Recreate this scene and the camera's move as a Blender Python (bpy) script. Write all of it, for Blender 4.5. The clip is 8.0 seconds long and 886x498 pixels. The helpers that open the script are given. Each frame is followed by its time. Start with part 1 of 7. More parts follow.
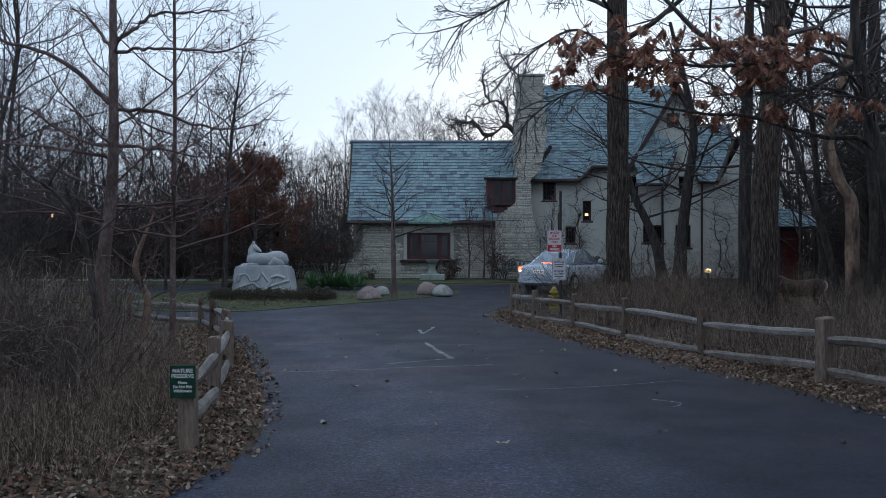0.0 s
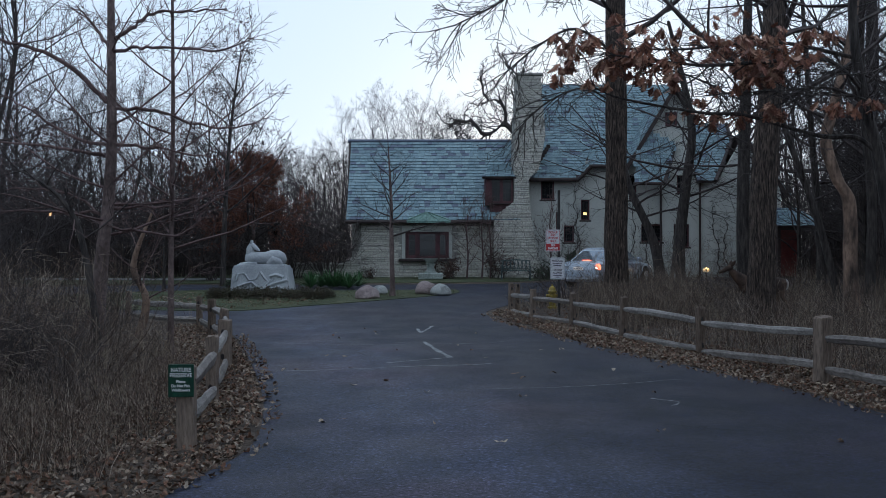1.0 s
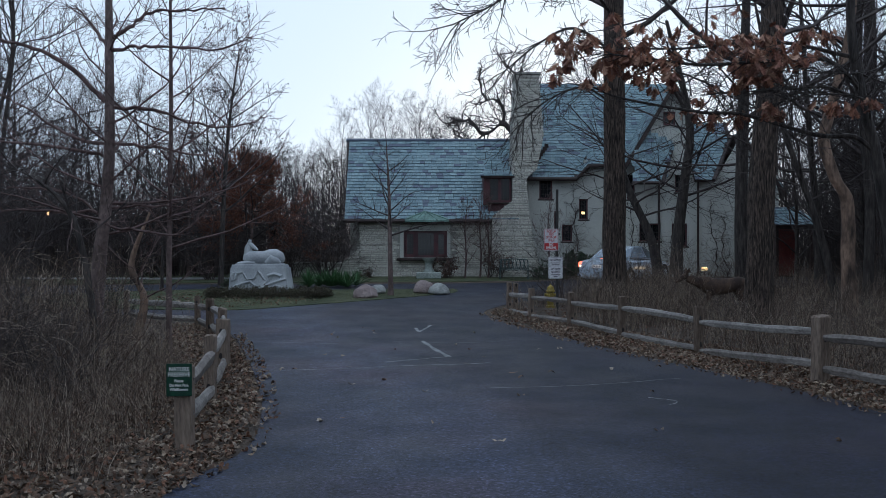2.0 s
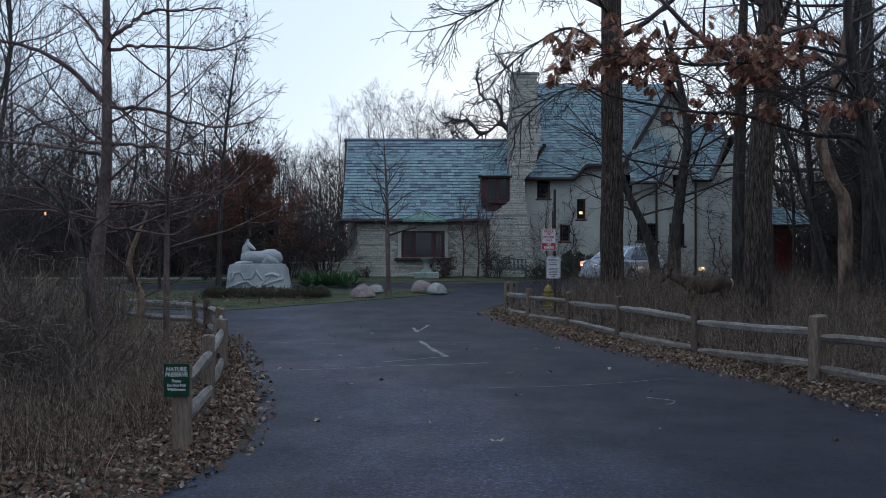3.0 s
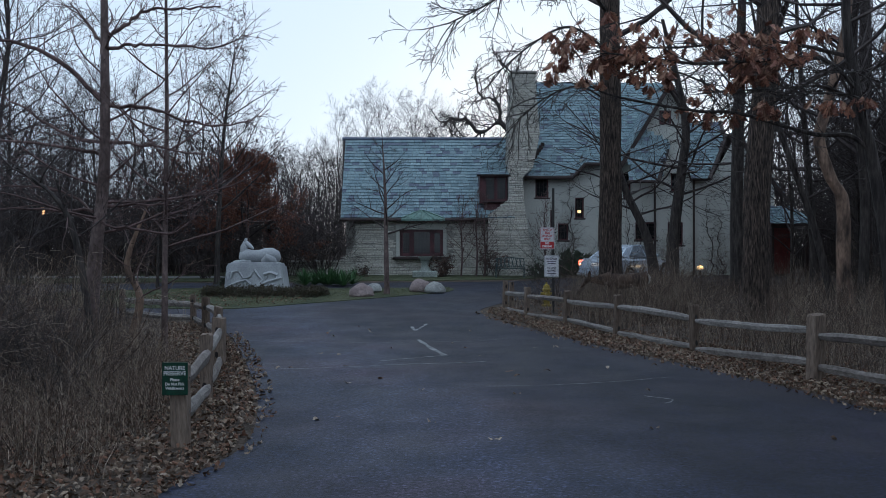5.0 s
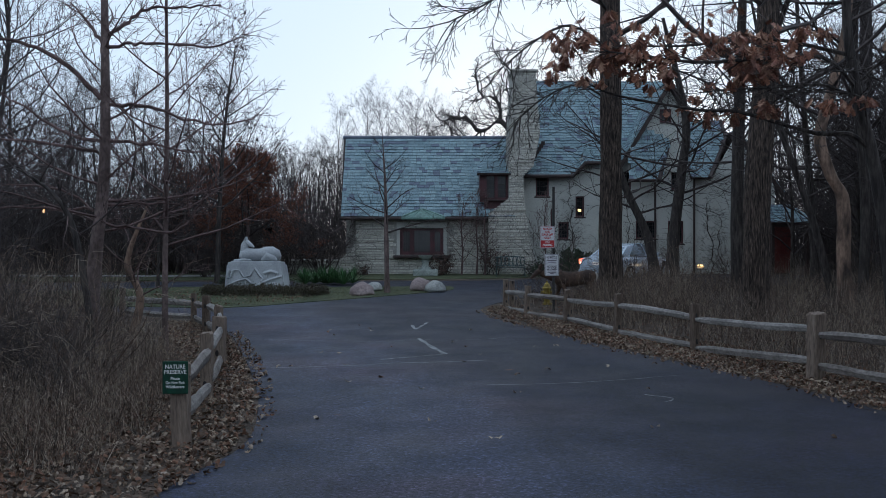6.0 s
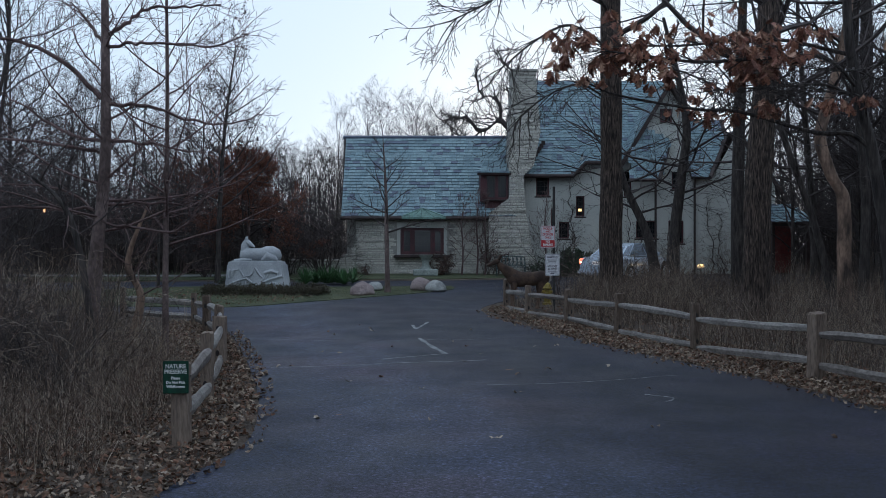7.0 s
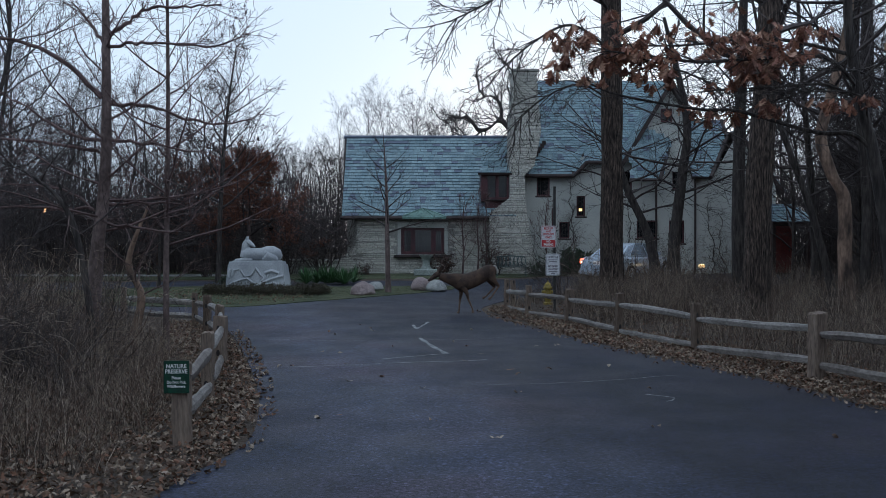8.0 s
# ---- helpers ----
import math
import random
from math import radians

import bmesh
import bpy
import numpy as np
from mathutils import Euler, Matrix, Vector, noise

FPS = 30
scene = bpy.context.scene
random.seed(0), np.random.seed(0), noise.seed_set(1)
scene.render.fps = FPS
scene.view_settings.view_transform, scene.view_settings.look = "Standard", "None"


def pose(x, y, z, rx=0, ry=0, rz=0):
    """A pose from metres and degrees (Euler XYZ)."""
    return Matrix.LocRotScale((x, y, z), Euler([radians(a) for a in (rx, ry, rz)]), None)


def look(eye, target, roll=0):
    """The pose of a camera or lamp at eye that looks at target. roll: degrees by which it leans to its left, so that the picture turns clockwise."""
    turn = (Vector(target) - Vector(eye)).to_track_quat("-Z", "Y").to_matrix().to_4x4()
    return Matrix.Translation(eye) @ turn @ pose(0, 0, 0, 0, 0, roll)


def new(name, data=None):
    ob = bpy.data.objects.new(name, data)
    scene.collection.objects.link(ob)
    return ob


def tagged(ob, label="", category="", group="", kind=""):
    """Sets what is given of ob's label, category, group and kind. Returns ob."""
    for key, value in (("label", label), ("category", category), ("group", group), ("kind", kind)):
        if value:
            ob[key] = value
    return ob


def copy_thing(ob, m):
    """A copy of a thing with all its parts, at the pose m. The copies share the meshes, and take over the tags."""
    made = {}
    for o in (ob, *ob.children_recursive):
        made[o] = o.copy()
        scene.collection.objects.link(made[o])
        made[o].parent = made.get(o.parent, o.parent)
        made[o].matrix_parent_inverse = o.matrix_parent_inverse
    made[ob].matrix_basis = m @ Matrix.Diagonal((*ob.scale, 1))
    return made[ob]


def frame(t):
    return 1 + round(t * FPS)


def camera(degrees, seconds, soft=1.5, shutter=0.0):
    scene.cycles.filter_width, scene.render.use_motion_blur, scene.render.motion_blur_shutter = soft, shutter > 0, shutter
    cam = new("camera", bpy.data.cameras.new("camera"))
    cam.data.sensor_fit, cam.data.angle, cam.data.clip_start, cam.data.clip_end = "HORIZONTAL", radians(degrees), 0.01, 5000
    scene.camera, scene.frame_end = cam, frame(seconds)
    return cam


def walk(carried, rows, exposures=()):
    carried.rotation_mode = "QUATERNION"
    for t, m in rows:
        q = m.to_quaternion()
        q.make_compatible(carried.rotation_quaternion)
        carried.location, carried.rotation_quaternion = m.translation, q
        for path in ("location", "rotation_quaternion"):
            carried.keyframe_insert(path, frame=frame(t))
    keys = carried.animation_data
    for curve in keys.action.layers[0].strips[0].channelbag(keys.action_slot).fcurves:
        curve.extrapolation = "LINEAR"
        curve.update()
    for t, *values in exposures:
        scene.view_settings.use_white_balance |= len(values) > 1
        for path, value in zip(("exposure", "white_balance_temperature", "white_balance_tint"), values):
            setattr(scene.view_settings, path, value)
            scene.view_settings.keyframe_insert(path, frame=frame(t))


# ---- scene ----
# camera on a tripod at eye height; it pans a fraction of a degree
cam = camera(54.6, 8.0, soft=0.75)
PAN = [(0.0, 0.0, 0.0), (0.5, -0.05, -0.06), (1.0, -0.11, -0.065), (1.5, -0.15, -0.11), (3.0, -0.38, -0.12), (3.5, -0.415, -0.15),
       (4.0, -0.51, -0.18), (4.5, -0.50, -0.18), (6.0, -0.465, -0.29), (6.5, -0.455, -0.30), (7.0, -0.44, -0.31), (7.5, -0.425, -0.315), (8.0, -0.40, -0.32)]
EXPOSURE = [(0.0, -0.05, 5500, 9), (8.0, -0.05, 5500, 9)]
walk(cam, [(t, pose(0, 0, 1.75, 90.30 + tilt, 0, pan)) for t, pan, tilt in PAN], EXPOSURE)

# ---- light: an even overcast evening sky and a faint wide sun glow ----
world = bpy.data.worlds.new("evening_sky")
scene.world = world
world.use_nodes = True
wn, wl = world.node_tree.nodes, world.node_tree.links
sky = wn.new("ShaderNodeTexSky")
sky.sky_type, sky.sun_disc, sky.sun_elevation, sky.sun_rotation = "NISHITA", False, radians(9), radians(8)
sky_gain = wn.new("ShaderNodeVectorMath")
sky_gain.operation = "SCALE"
sky_gain.inputs["Scale"].default_value = 0.014
cloud = wn.new("ShaderNodeVectorMath")
cloud.operation = "ADD"
cloud.inputs[1].default_value = (0.75, 0.81, 0.86)
wl.new(sky.outputs[0], sky_gain.inputs[0])
wl.new(sky_gain.outputs[0], cloud.inputs[0])
wl.new(cloud.outputs[0], wn["Background"].inputs["Color"])
wn["Background"].inputs["Strength"].default_value = 1.0
sun = new("sun", bpy.data.lights.new("sun", "SUN"))
sun.data.energy, sun.data.angle, sun.data.color = 0.12, radians(40), (1.0, 0.93, 0.88)
sun.matrix_world = look((4, 60, 12), (0, 0, 0))


# ---- materials ----
def mat(name, dark, light, scale=3.0, rough=0.85, bump=0.3, fine=30.0, stretch=(1, 1, 1), metal=0.0, grit=0.3, gloss=0.4, crisp=0.17, vary=None, amount=0.5, by="island", depth=0.02):
    """Two colours mixed by broad noise, fine grain on top, and a shift to the colours of vary from piece to piece."""
    m = bpy.data.materials.new(name)
    m.use_nodes = True
    n, l = m.node_tree.nodes, m.node_tree.links
    bsdf = n["Principled BSDF"]
    bsdf.inputs["Roughness"].default_value, bsdf.inputs["Metallic"].default_value = rough, metal
    bsdf.inputs["Specular IOR Level"].default_value = gloss
    co, mp = n.new("ShaderNodeTexCoord"), n.new("ShaderNodeMapping")
    mp.inputs["Scale"].default_value = stretch
    l.new(co.outputs["Object"], mp.inputs[0])
    broad, grain = n.new("ShaderNodeTexNoise"), n.new("ShaderNodeTexNoise")
    broad.inputs["Scale"].default_value, broad.inputs["Detail"].default_value = scale, 5
    grain.inputs["Scale"].default_value, grain.inputs["Detail"].default_value = fine, 4
    for t in (broad, grain):
        l.new(mp.outputs[0], t.inputs["Vector"])
    ramp = n.new("ShaderNodeValToRGB")
    ramp.color_ramp.elements[0].position, ramp.color_ramp.elements[1].position = 0.35, 0.68
    ramp.color_ramp.elements[0].color, ramp.color_ramp.elements[1].color = (*dark, 1), (*light, 1)
    l.new(broad.outputs[0], ramp.inputs[0])
    out = ramp.outputs[0]
    if vary:
        pick = n.new("ShaderNodeValToRGB")
        pick.color_ramp.interpolation = "CONSTANT" if len(vary) > 3 else "LINEAR"
        while len(pick.color_ramp.elements) < len(vary):
            pick.color_ramp.elements.new(0.5)
        for i, (e, c) in enumerate(zip(pick.color_ramp.elements, vary)):
            e.position, e.color = i / len(vary), (*c, 1)
        if by == "island":
            l.new(n.new("ShaderNodeNewGeometry").outputs["Random Per Island"], pick.inputs[0])
        else:
            l.new(n.new("ShaderNodeObjectInfo").outputs["Random"], pick.inputs[0])
        mix = n.new("ShaderNodeMix")
        mix.data_type = "RGBA"
        mix.inputs[0].default_value = amount
        l.new(out, mix.inputs[6])
        l.new(pick.outputs[0], mix.inputs[7])
        out = mix.outputs[2]
    over = n.new("ShaderNodeMix")
    over.data_type, over.blend_type = "RGBA", "OVERLAY"
    over.inputs[0].default_value = grit
    spread = n.new("ShaderNodeMapRange")
    spread.inputs["From Min"].default_value, spread.inputs["From Max"].default_value = 0.5 - crisp, 0.5 + crisp
    l.new(grain.outputs[0], spread.inputs[0])
    l.new(out, over.inputs[6])
    l.new(spread.outputs[0], over.inputs[7])
    l.new(over.outputs[2], bsdf.inputs["Base Color"])
    if bump:
        b = n.new("ShaderNodeBump")
        b.inputs["Strength"].default_value, b.inputs["Distance"].default_value = bump, depth
        l.new(grain.outputs[0], b.inputs["Height"])
        l.new(b.outputs[0], bsdf.inputs["Normal"])
    return m


def plain(name, colour, rough=0.5, metal=0.0, glow=None, strength=0.0):
    m = bpy.data.materials.new(name)
    m.use_nodes = True
    b = m.node_tree.nodes["Principled BSDF"]
    b.inputs["Base Color"].default_value, b.inputs["Roughness"].default_value, b.inputs["Metallic"].default_value = (*colour, 1), rough, metal
    if glow:
        b.inputs["Emission Color"].default_value, b.inputs["Emission Strength"].default_value = (*glow, 1), strength
    return m


M_LITTER = mat("leaf_litter_soil", (0.035, 0.026, 0.02), (0.11, 0.08, 0.058), 2.5, 0.95, 0.9, 22, depth=0.05)


def asphalt():
    """Worn asphalt: aggregate speckle, mottled wear, darker towards the margins."""
    m = bpy.data.materials.new("asphalt")
    m.use_nodes = True
    n, l = m.node_tree.nodes, m.node_tree.links
    bsdf = n["Principled BSDF"]
    bsdf.inputs["Specular IOR Level"].default_value = 0.33
    co = n.new("ShaderNodeTexCoord").outputs["Object"]

    def tex(scale, detail=4.0, stretch=None):
        t = n.new("ShaderNodeTexNoise")
        t.inputs["Scale"].default_value, t.inputs["Detail"].default_value = scale, detail
        v = co
        if stretch:
            mp = n.new("ShaderNodeMapping")
            mp.inputs["Scale"].default_value, mp.inputs["Rotation"].default_value = stretch, (0, 0, radians(-14))
            l.new(co, mp.inputs[0])
            v = mp.outputs[0]
        l.new(v, t.inputs["Vector"])
        return t.outputs[0]

    def ramp(src, stops):
        r = n.new("ShaderNodeValToRGB")
        while len(r.color_ramp.elements) < len(stops):
            r.color_ramp.elements.new(0.5)
        for e, (at, c) in zip(r.color_ramp.elements, stops):
            e.position, e.color = at, (*c, 1)
        l.new(src, r.inputs[0])
        return r.outputs[0]

    def blend(kind, fac, a, b):
        x = n.new("ShaderNodeMix")
        x.data_type, x.blend_type = "RGBA", kind
        if isinstance(fac, float):
            x.inputs[0].default_value = fac
        else:
            l.new(fac, x.inputs[0])
        l.new(a, x.inputs[6])
        if isinstance(b, tuple):
            x.inputs[7].default_value = (*b, 1)
        else:
            l.new(b, x.inputs[7])
        return x.outputs[2]

    def calc(op, a, b):
        x = n.new("ShaderNodeMath")
        x.operation = op
        for i, v in enumerate((a, b)):
            if isinstance(v, float):
                x.inputs[i].default_value = v
            else:
                l.new(v, x.inputs[i])
        return x.outputs[0]
    base = ramp(tex(0.3, 3.0), [(0.36, (0.019, 0.028, 0.057)), (0.5, (0.031, 0.036, 0.067)), (0.62, (0.048, 0.038, 0.064))])
    base = blend("MULTIPLY", 0.8, base, ramp(tex(1.4, 5.0, (1, 0.35, 1)), [(0.34, (0.55, 0.56, 0.6)), (0.66, (1.25, 1.22, 1.2))]))
    base = blend("MULTIPLY", 0.7, base, ramp(tex(7.0, 4.0), [(0.35, (0.7, 0.7, 0.72)), (0.65, (1.2, 1.2, 1.2))]))
    # darker, bluer tone along the right margin, wavering
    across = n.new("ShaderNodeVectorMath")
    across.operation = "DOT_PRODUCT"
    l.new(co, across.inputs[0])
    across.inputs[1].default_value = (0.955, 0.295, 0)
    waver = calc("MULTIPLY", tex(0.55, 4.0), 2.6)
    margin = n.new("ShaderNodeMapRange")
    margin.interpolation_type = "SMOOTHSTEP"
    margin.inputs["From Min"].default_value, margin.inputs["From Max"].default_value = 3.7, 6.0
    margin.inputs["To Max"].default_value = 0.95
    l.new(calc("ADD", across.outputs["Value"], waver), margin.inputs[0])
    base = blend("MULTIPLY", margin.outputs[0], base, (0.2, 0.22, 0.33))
    base = blend("MULTIPLY", 0.9, base, ramp(tex(26.0, 8.0), [(0.4, (0.6, 0.6, 0.6)), (0.6, (1.4, 1.4, 1.4))]))
    # and a narrower band along the left margin
    away = n.new("ShaderNodeVectorMath")
    away.operation = "DOT_PRODUCT"
    l.new(co, away.inputs[0])
    away.inputs[1].default_value = (-0.97, -0.245, 0)
    band = n.new("ShaderNodeMapRange")
    band.interpolation_type = "SMOOTHSTEP"
    band.inputs["From Min"].default_value, band.inputs["From Max"].default_value = -0.3, 0.9
    band.inputs["To Max"].default_value = 0.8
    l.new(calc("ADD", away.outputs["Value"], waver), band.inputs[0])
    base = blend("MULTIPLY", band.outputs[0], base, (0.45, 0.48, 0.55))
    speck = n.new("ShaderNodeTexVoronoi")
    speck.inputs["Scale"].default_value = 52
    l.new(co, speck.inputs["Vector"])
    stone = n.new("ShaderNodeSeparateColor")
    l.new(speck.outputs["Color"], stone.inputs[0])
    base = blend("MULTIPLY", 0.85, base, ramp(stone.outputs[0], [(0.0, (0.3, 0.3, 0.32)), (0.45, (0.85, 0.85, 0.85)), (0.85, (1.35, 1.35, 1.35)), (1.0, (2.5, 2.5, 2.4))]))
    l.new(base, bsdf.inputs["Base Color"])
    l.new(calc("ADD", calc("MULTIPLY", tex(1.1, 4.0), 0.3), 0.5), bsdf.inputs["Roughness"])
    bump = n.new("ShaderNodeBump")
    bump.inputs["Strength"].default_value, bump.inputs["Distance"].default_value = 0.6, 0.006
    l.new(calc("ADD", stone.outputs[1], tex(90.0, 3.0)), bump.inputs["Height"])
    l.new(bump.outputs[0], bsdf.inputs["Normal"])
    return m


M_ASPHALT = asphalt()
M_CRACK = mat("open_crack", (0.008, 0.009, 0.011), (0.022, 0.024, 0.028), 6, 0.9, 0.2, 60)
M_LAWN = mat("lawn_turf", (0.045, 0.06, 0.028), (0.095, 0.1, 0.05), 1.6, 0.95, 0.9, 45, depth=0.04)
M_PATH = mat("concrete_path", (0.2, 0.2, 0.2), (0.3, 0.3, 0.3), 2, 0.9, 0.3, 40)
M_LINE = mat("worn_crack_filler", (0.11, 0.12, 0.13), (0.3, 0.31, 0.32), 6, 0.8, 0.2, 60)
M_RAIL = mat("weathered_cedar", (0.12, 0.105, 0.095), (0.3, 0.275, 0.255), 2.0, 0.9, 0.8, 14, (1, 1, 3), vary=[(0.12, 0.095, 0.08), (0.28, 0.265, 0.25)], by="object", amount=0.4)
M_POST = mat("brown_cedar_post", (0.09, 0.065, 0.05), (0.2, 0.155, 0.12), 2.5, 0.9, 0.7, 14, (3, 3, 0.6), vary=[(0.11, 0.08, 0.06), (0.26, 0.2, 0.16)], by="object", amount=0.4)
M_BARK = mat("furrowed_bark", (0.028, 0.021, 0.018), (0.13, 0.095, 0.076), 9, 0.95, 1.0, 22, (3, 3, 0.3), grit=0.9, depth=0.08)
M_BARK_DARK = mat("dark_bark", (0.026, 0.022, 0.021), (0.08, 0.067, 0.06), 6, 0.95, 0.8, 14, (2, 2, 0.35), depth=0.04)
M_BARK_SMOOTH = mat("smooth_grey_bark", (0.085, 0.06, 0.055), (0.17, 0.125, 0.115), 5, 0.85, 0.4, 25, (1, 1, 0.5))
M_BARK_PALE = mat("peeled_pale_wood", (0.045, 0.032, 0.026), (0.3, 0.2, 0.145), 3.6, 0.85, 0.7, 18, (1, 1, 0.35))
M_TWIG = mat("bare_twigs", (0.03, 0.024, 0.024), (0.085, 0.068, 0.064), 4, 0.9, 0.0)
M_TWIG_RED = mat("reddish_twigs", (0.07, 0.045, 0.042), (0.15, 0.1, 0.095), 4, 0.85, 0.0)
M_BRUSH = mat("dry_brush", (0.045, 0.034, 0.028), (0.13, 0.1, 0.078), 3, 0.95, 0.0, vary=[(0.035, 0.026, 0.021), (0.09, 0.064, 0.05), (0.19, 0.14, 0.105), (0.31, 0.24, 0.18), (0.12, 0.075, 0.055), (0.06, 0.044, 0.035), (0.4, 0.33, 0.26)], amount=0.85)
M_LEAF = mat("fallen_oak_leaves", (0.13, 0.08, 0.05), (0.25, 0.17, 0.115), 6, 0.85, 0.2, vary=[(0.06, 0.034, 0.024), (0.16, 0.075, 0.045), (0.3, 0.235, 0.17), (0.1, 0.066, 0.047), (0.28, 0.23, 0.18), (0.12, 0.072, 0.046)], amount=0.75)
M_LEAF_ONE = mat("fallen_oak_leaf", (0.2, 0.15, 0.11), (0.36, 0.29, 0.22), 6, 0.85, 0.2, vary=[(0.4, 0.34, 0.27), (0.16, 0.075, 0.045), (0.3, 0.235, 0.17), (0.1, 0.066, 0.047), (0.28, 0.23, 0.18), (0.12, 0.072, 0.046)], amount=0.75, by="object")
M_OAK = mat("hanging_brown_oak_leaves", (0.15, 0.066, 0.045), (0.28, 0.14, 0.09), 6, 0.75, 0.2, vary=[(0.11, 0.046, 0.033), (0.3, 0.13, 0.075), (0.4, 0.24, 0.16), (0.2, 0.08, 0.055)], amount=0.65)
M_BEECH = mat("rust_beech_leaves", (0.10, 0.035, 0.022), (0.16, 0.06, 0.035), 3, 0.85, 0.0, vary=[(0.06, 0.022, 0.018), (0.19, 0.075, 0.04)], amount=0.5)
M_SHRUB = mat("dull_russet_leaves", (0.05, 0.032, 0.028), (0.1, 0.065, 0.052), 3, 0.85, 0.0, vary=[(0.035, 0.024, 0.022), (0.13, 0.075, 0.055)], amount=0.5)
M_GREEN = mat("dark_evergreen_leaves", (0.014, 0.028, 0.014), (0.04, 0.065, 0.03), 3, 0.6, 0.0, vary=[(0.01, 0.022, 0.012), (0.055, 0.085, 0.04)], amount=0.5)
M_GRASS = mat("grass_blades", (0.05, 0.068, 0.028), (0.105, 0.11, 0.052), 2, 0.9, 0.0, vary=[(0.04, 0.055, 0.02), (0.15, 0.13, 0.07)], amount=0.5)
M_SLATE = mat("blue_green_slates", (0.132, 0.194, 0.226), (0.211, 0.291, 0.331), 0.6, 0.6, 0.3, 18, vary=[(0.150, 0.218, 0.247), (0.194, 0.276, 0.310), (0.220, 0.310, 0.341), (0.176, 0.252, 0.284), (0.246, 0.335, 0.367), (0.106, 0.121, 0.173), (0.194, 0.272, 0.310), (0.229, 0.310, 0.336), (0.167, 0.238, 0.268)], amount=0.85)
M_SLATE_PIECE = mat("blue_green_slate", (0.132, 0.194, 0.226), (0.211, 0.291, 0.331), 0.6, 0.6, 0.3, 18, vary=[(0.150, 0.218, 0.247), (0.194, 0.276, 0.310), (0.220, 0.310, 0.341), (0.176, 0.252, 0.284), (0.246, 0.335, 0.367), (0.106, 0.121, 0.173), (0.194, 0.272, 0.310), (0.229, 0.310, 0.336), (0.167, 0.238, 0.268)], amount=0.85, by="object")
M_STONE = mat("lannon_stone", (0.4, 0.39, 0.35), (0.56, 0.54, 0.48), 1.5, 0.9, 0.6, 16, vary=[(0.38, 0.37, 0.33), (0.5, 0.48, 0.42), (0.6, 0.58, 0.52)], amount=0.6, depth=0.03)
M_STONE_PIECE = mat("lannon_stone_block", (0.4, 0.39, 0.35), (0.56, 0.54, 0.48), 1.5, 0.9, 0.6, 16, vary=[(0.38, 0.37, 0.33), (0.5, 0.48, 0.42), (0.6, 0.58, 0.52)], amount=0.6, by="object", depth=0.03)
M_MORTAR = mat("grey_mortar", (0.24, 0.235, 0.215), (0.34, 0.33, 0.3), 3, 0.95, 0.5, 40)
M_STUCCO = mat("cream_stucco", (0.43, 0.44, 0.41), (0.53, 0.535, 0.49), 0.5, 0.9, 0.25, 35, grit=0.12)
M_TRIM = mat("dark_brown_trim", (0.025, 0.018, 0.017), (0.055, 0.035, 0.032), 3, 0.6, 0.2)
M_SASH = mat("maroon_window_frame", (0.05, 0.016, 0.02), (0.095, 0.03, 0.036), 3, 0.5, 0.1)
M_COPPER = mat("green_copper_sheet", (0.08, 0.14, 0.125), (0.2, 0.32, 0.275), 2, 0.55, 0.2, 12)
M_STATUE = mat("white_marble", (0.3, 0.315, 0.335), (0.46, 0.48, 0.5), 1.4, 0.7, 0.2, 22, grit=0.12)
M_FOUNTAIN = mat("pale_green_stone", (0.22, 0.25, 0.23), (0.34, 0.37, 0.345), 3, 0.8, 0.3)
M_BOULDER = mat("pink_grey_granite", (0.2, 0.155, 0.15), (0.34, 0.275, 0.265), 1.8, 0.85, 0.4, 20, grit=0.25)
M_BOULDER_PALE = mat("pale_limestone_boulder", (0.27, 0.28, 0.27), (0.42, 0.42, 0.4), 1.8, 0.85, 0.4, 20, grit=0.25)
M_DEER = mat("brown_deer_coat", (0.035, 0.023, 0.018), (0.1, 0.062, 0.043), 5, 0.9, 0.3, 60, depth=0.006)
M_DEER_LEG = mat("fawn_leg_coat", (0.13, 0.085, 0.06), (0.19, 0.13, 0.095), 4, 0.9, 0.2, 60, depth=0.006)
M_DEER_PALE = plain("white_fur", (0.55, 0.5, 0.46), 0.9)
M_HOOF = plain("black_hoof", (0.015, 0.012, 0.012), 0.4)
M_CAR = mat("silver_blue_car_paint", (0.56, 0.63, 0.72), (0.6, 0.67, 0.76), 1, 0.25, 0.0, 20, metal=0.25, grit=0.0)
M_GLASS_CAR = plain("tinted_car_glass", (0.24, 0.28, 0.33), 0.06, 0.7)
M_RUBBER = plain("black_rubber", (0.015, 0.015, 0.016), 0.8)
M_RIM = plain("alloy_rim", (0.45, 0.46, 0.48), 0.35, 0.9)
M_RED_GLOW = plain("lit_red_lens", (0.5, 0.02, 0.01), 0.3, 0.0, (1.0, 0.16, 0.07), 4.0)
M_AMBER_GLOW = plain("lit_inner_lens", (0.8, 0.4, 0.2), 0.3, 0.0, (1.0, 0.62, 0.38), 5.0)
M_PLATE = plain("lit_number_plate", (0.8, 0.75, 0.7), 0.4, 0.0, (1.0, 0.8, 0.62), 0.22)
M_PANE = plain("dark_leaded_glass", (0.012, 0.014, 0.017), 0.08)
M_LAMP = plain("warm_bulb", (1, 0.8, 0.5), 0.5, 0.0, (1.0, 0.62, 0.22), 1.6)
# for the added globe that stands in for headlight glow
M_HEADLIGHT_GLOW = plain("dim_warm_globe", (0.8, 0.6, 0.35), 0.5, 0.0, (1.0, 0.66, 0.3), 0.55)
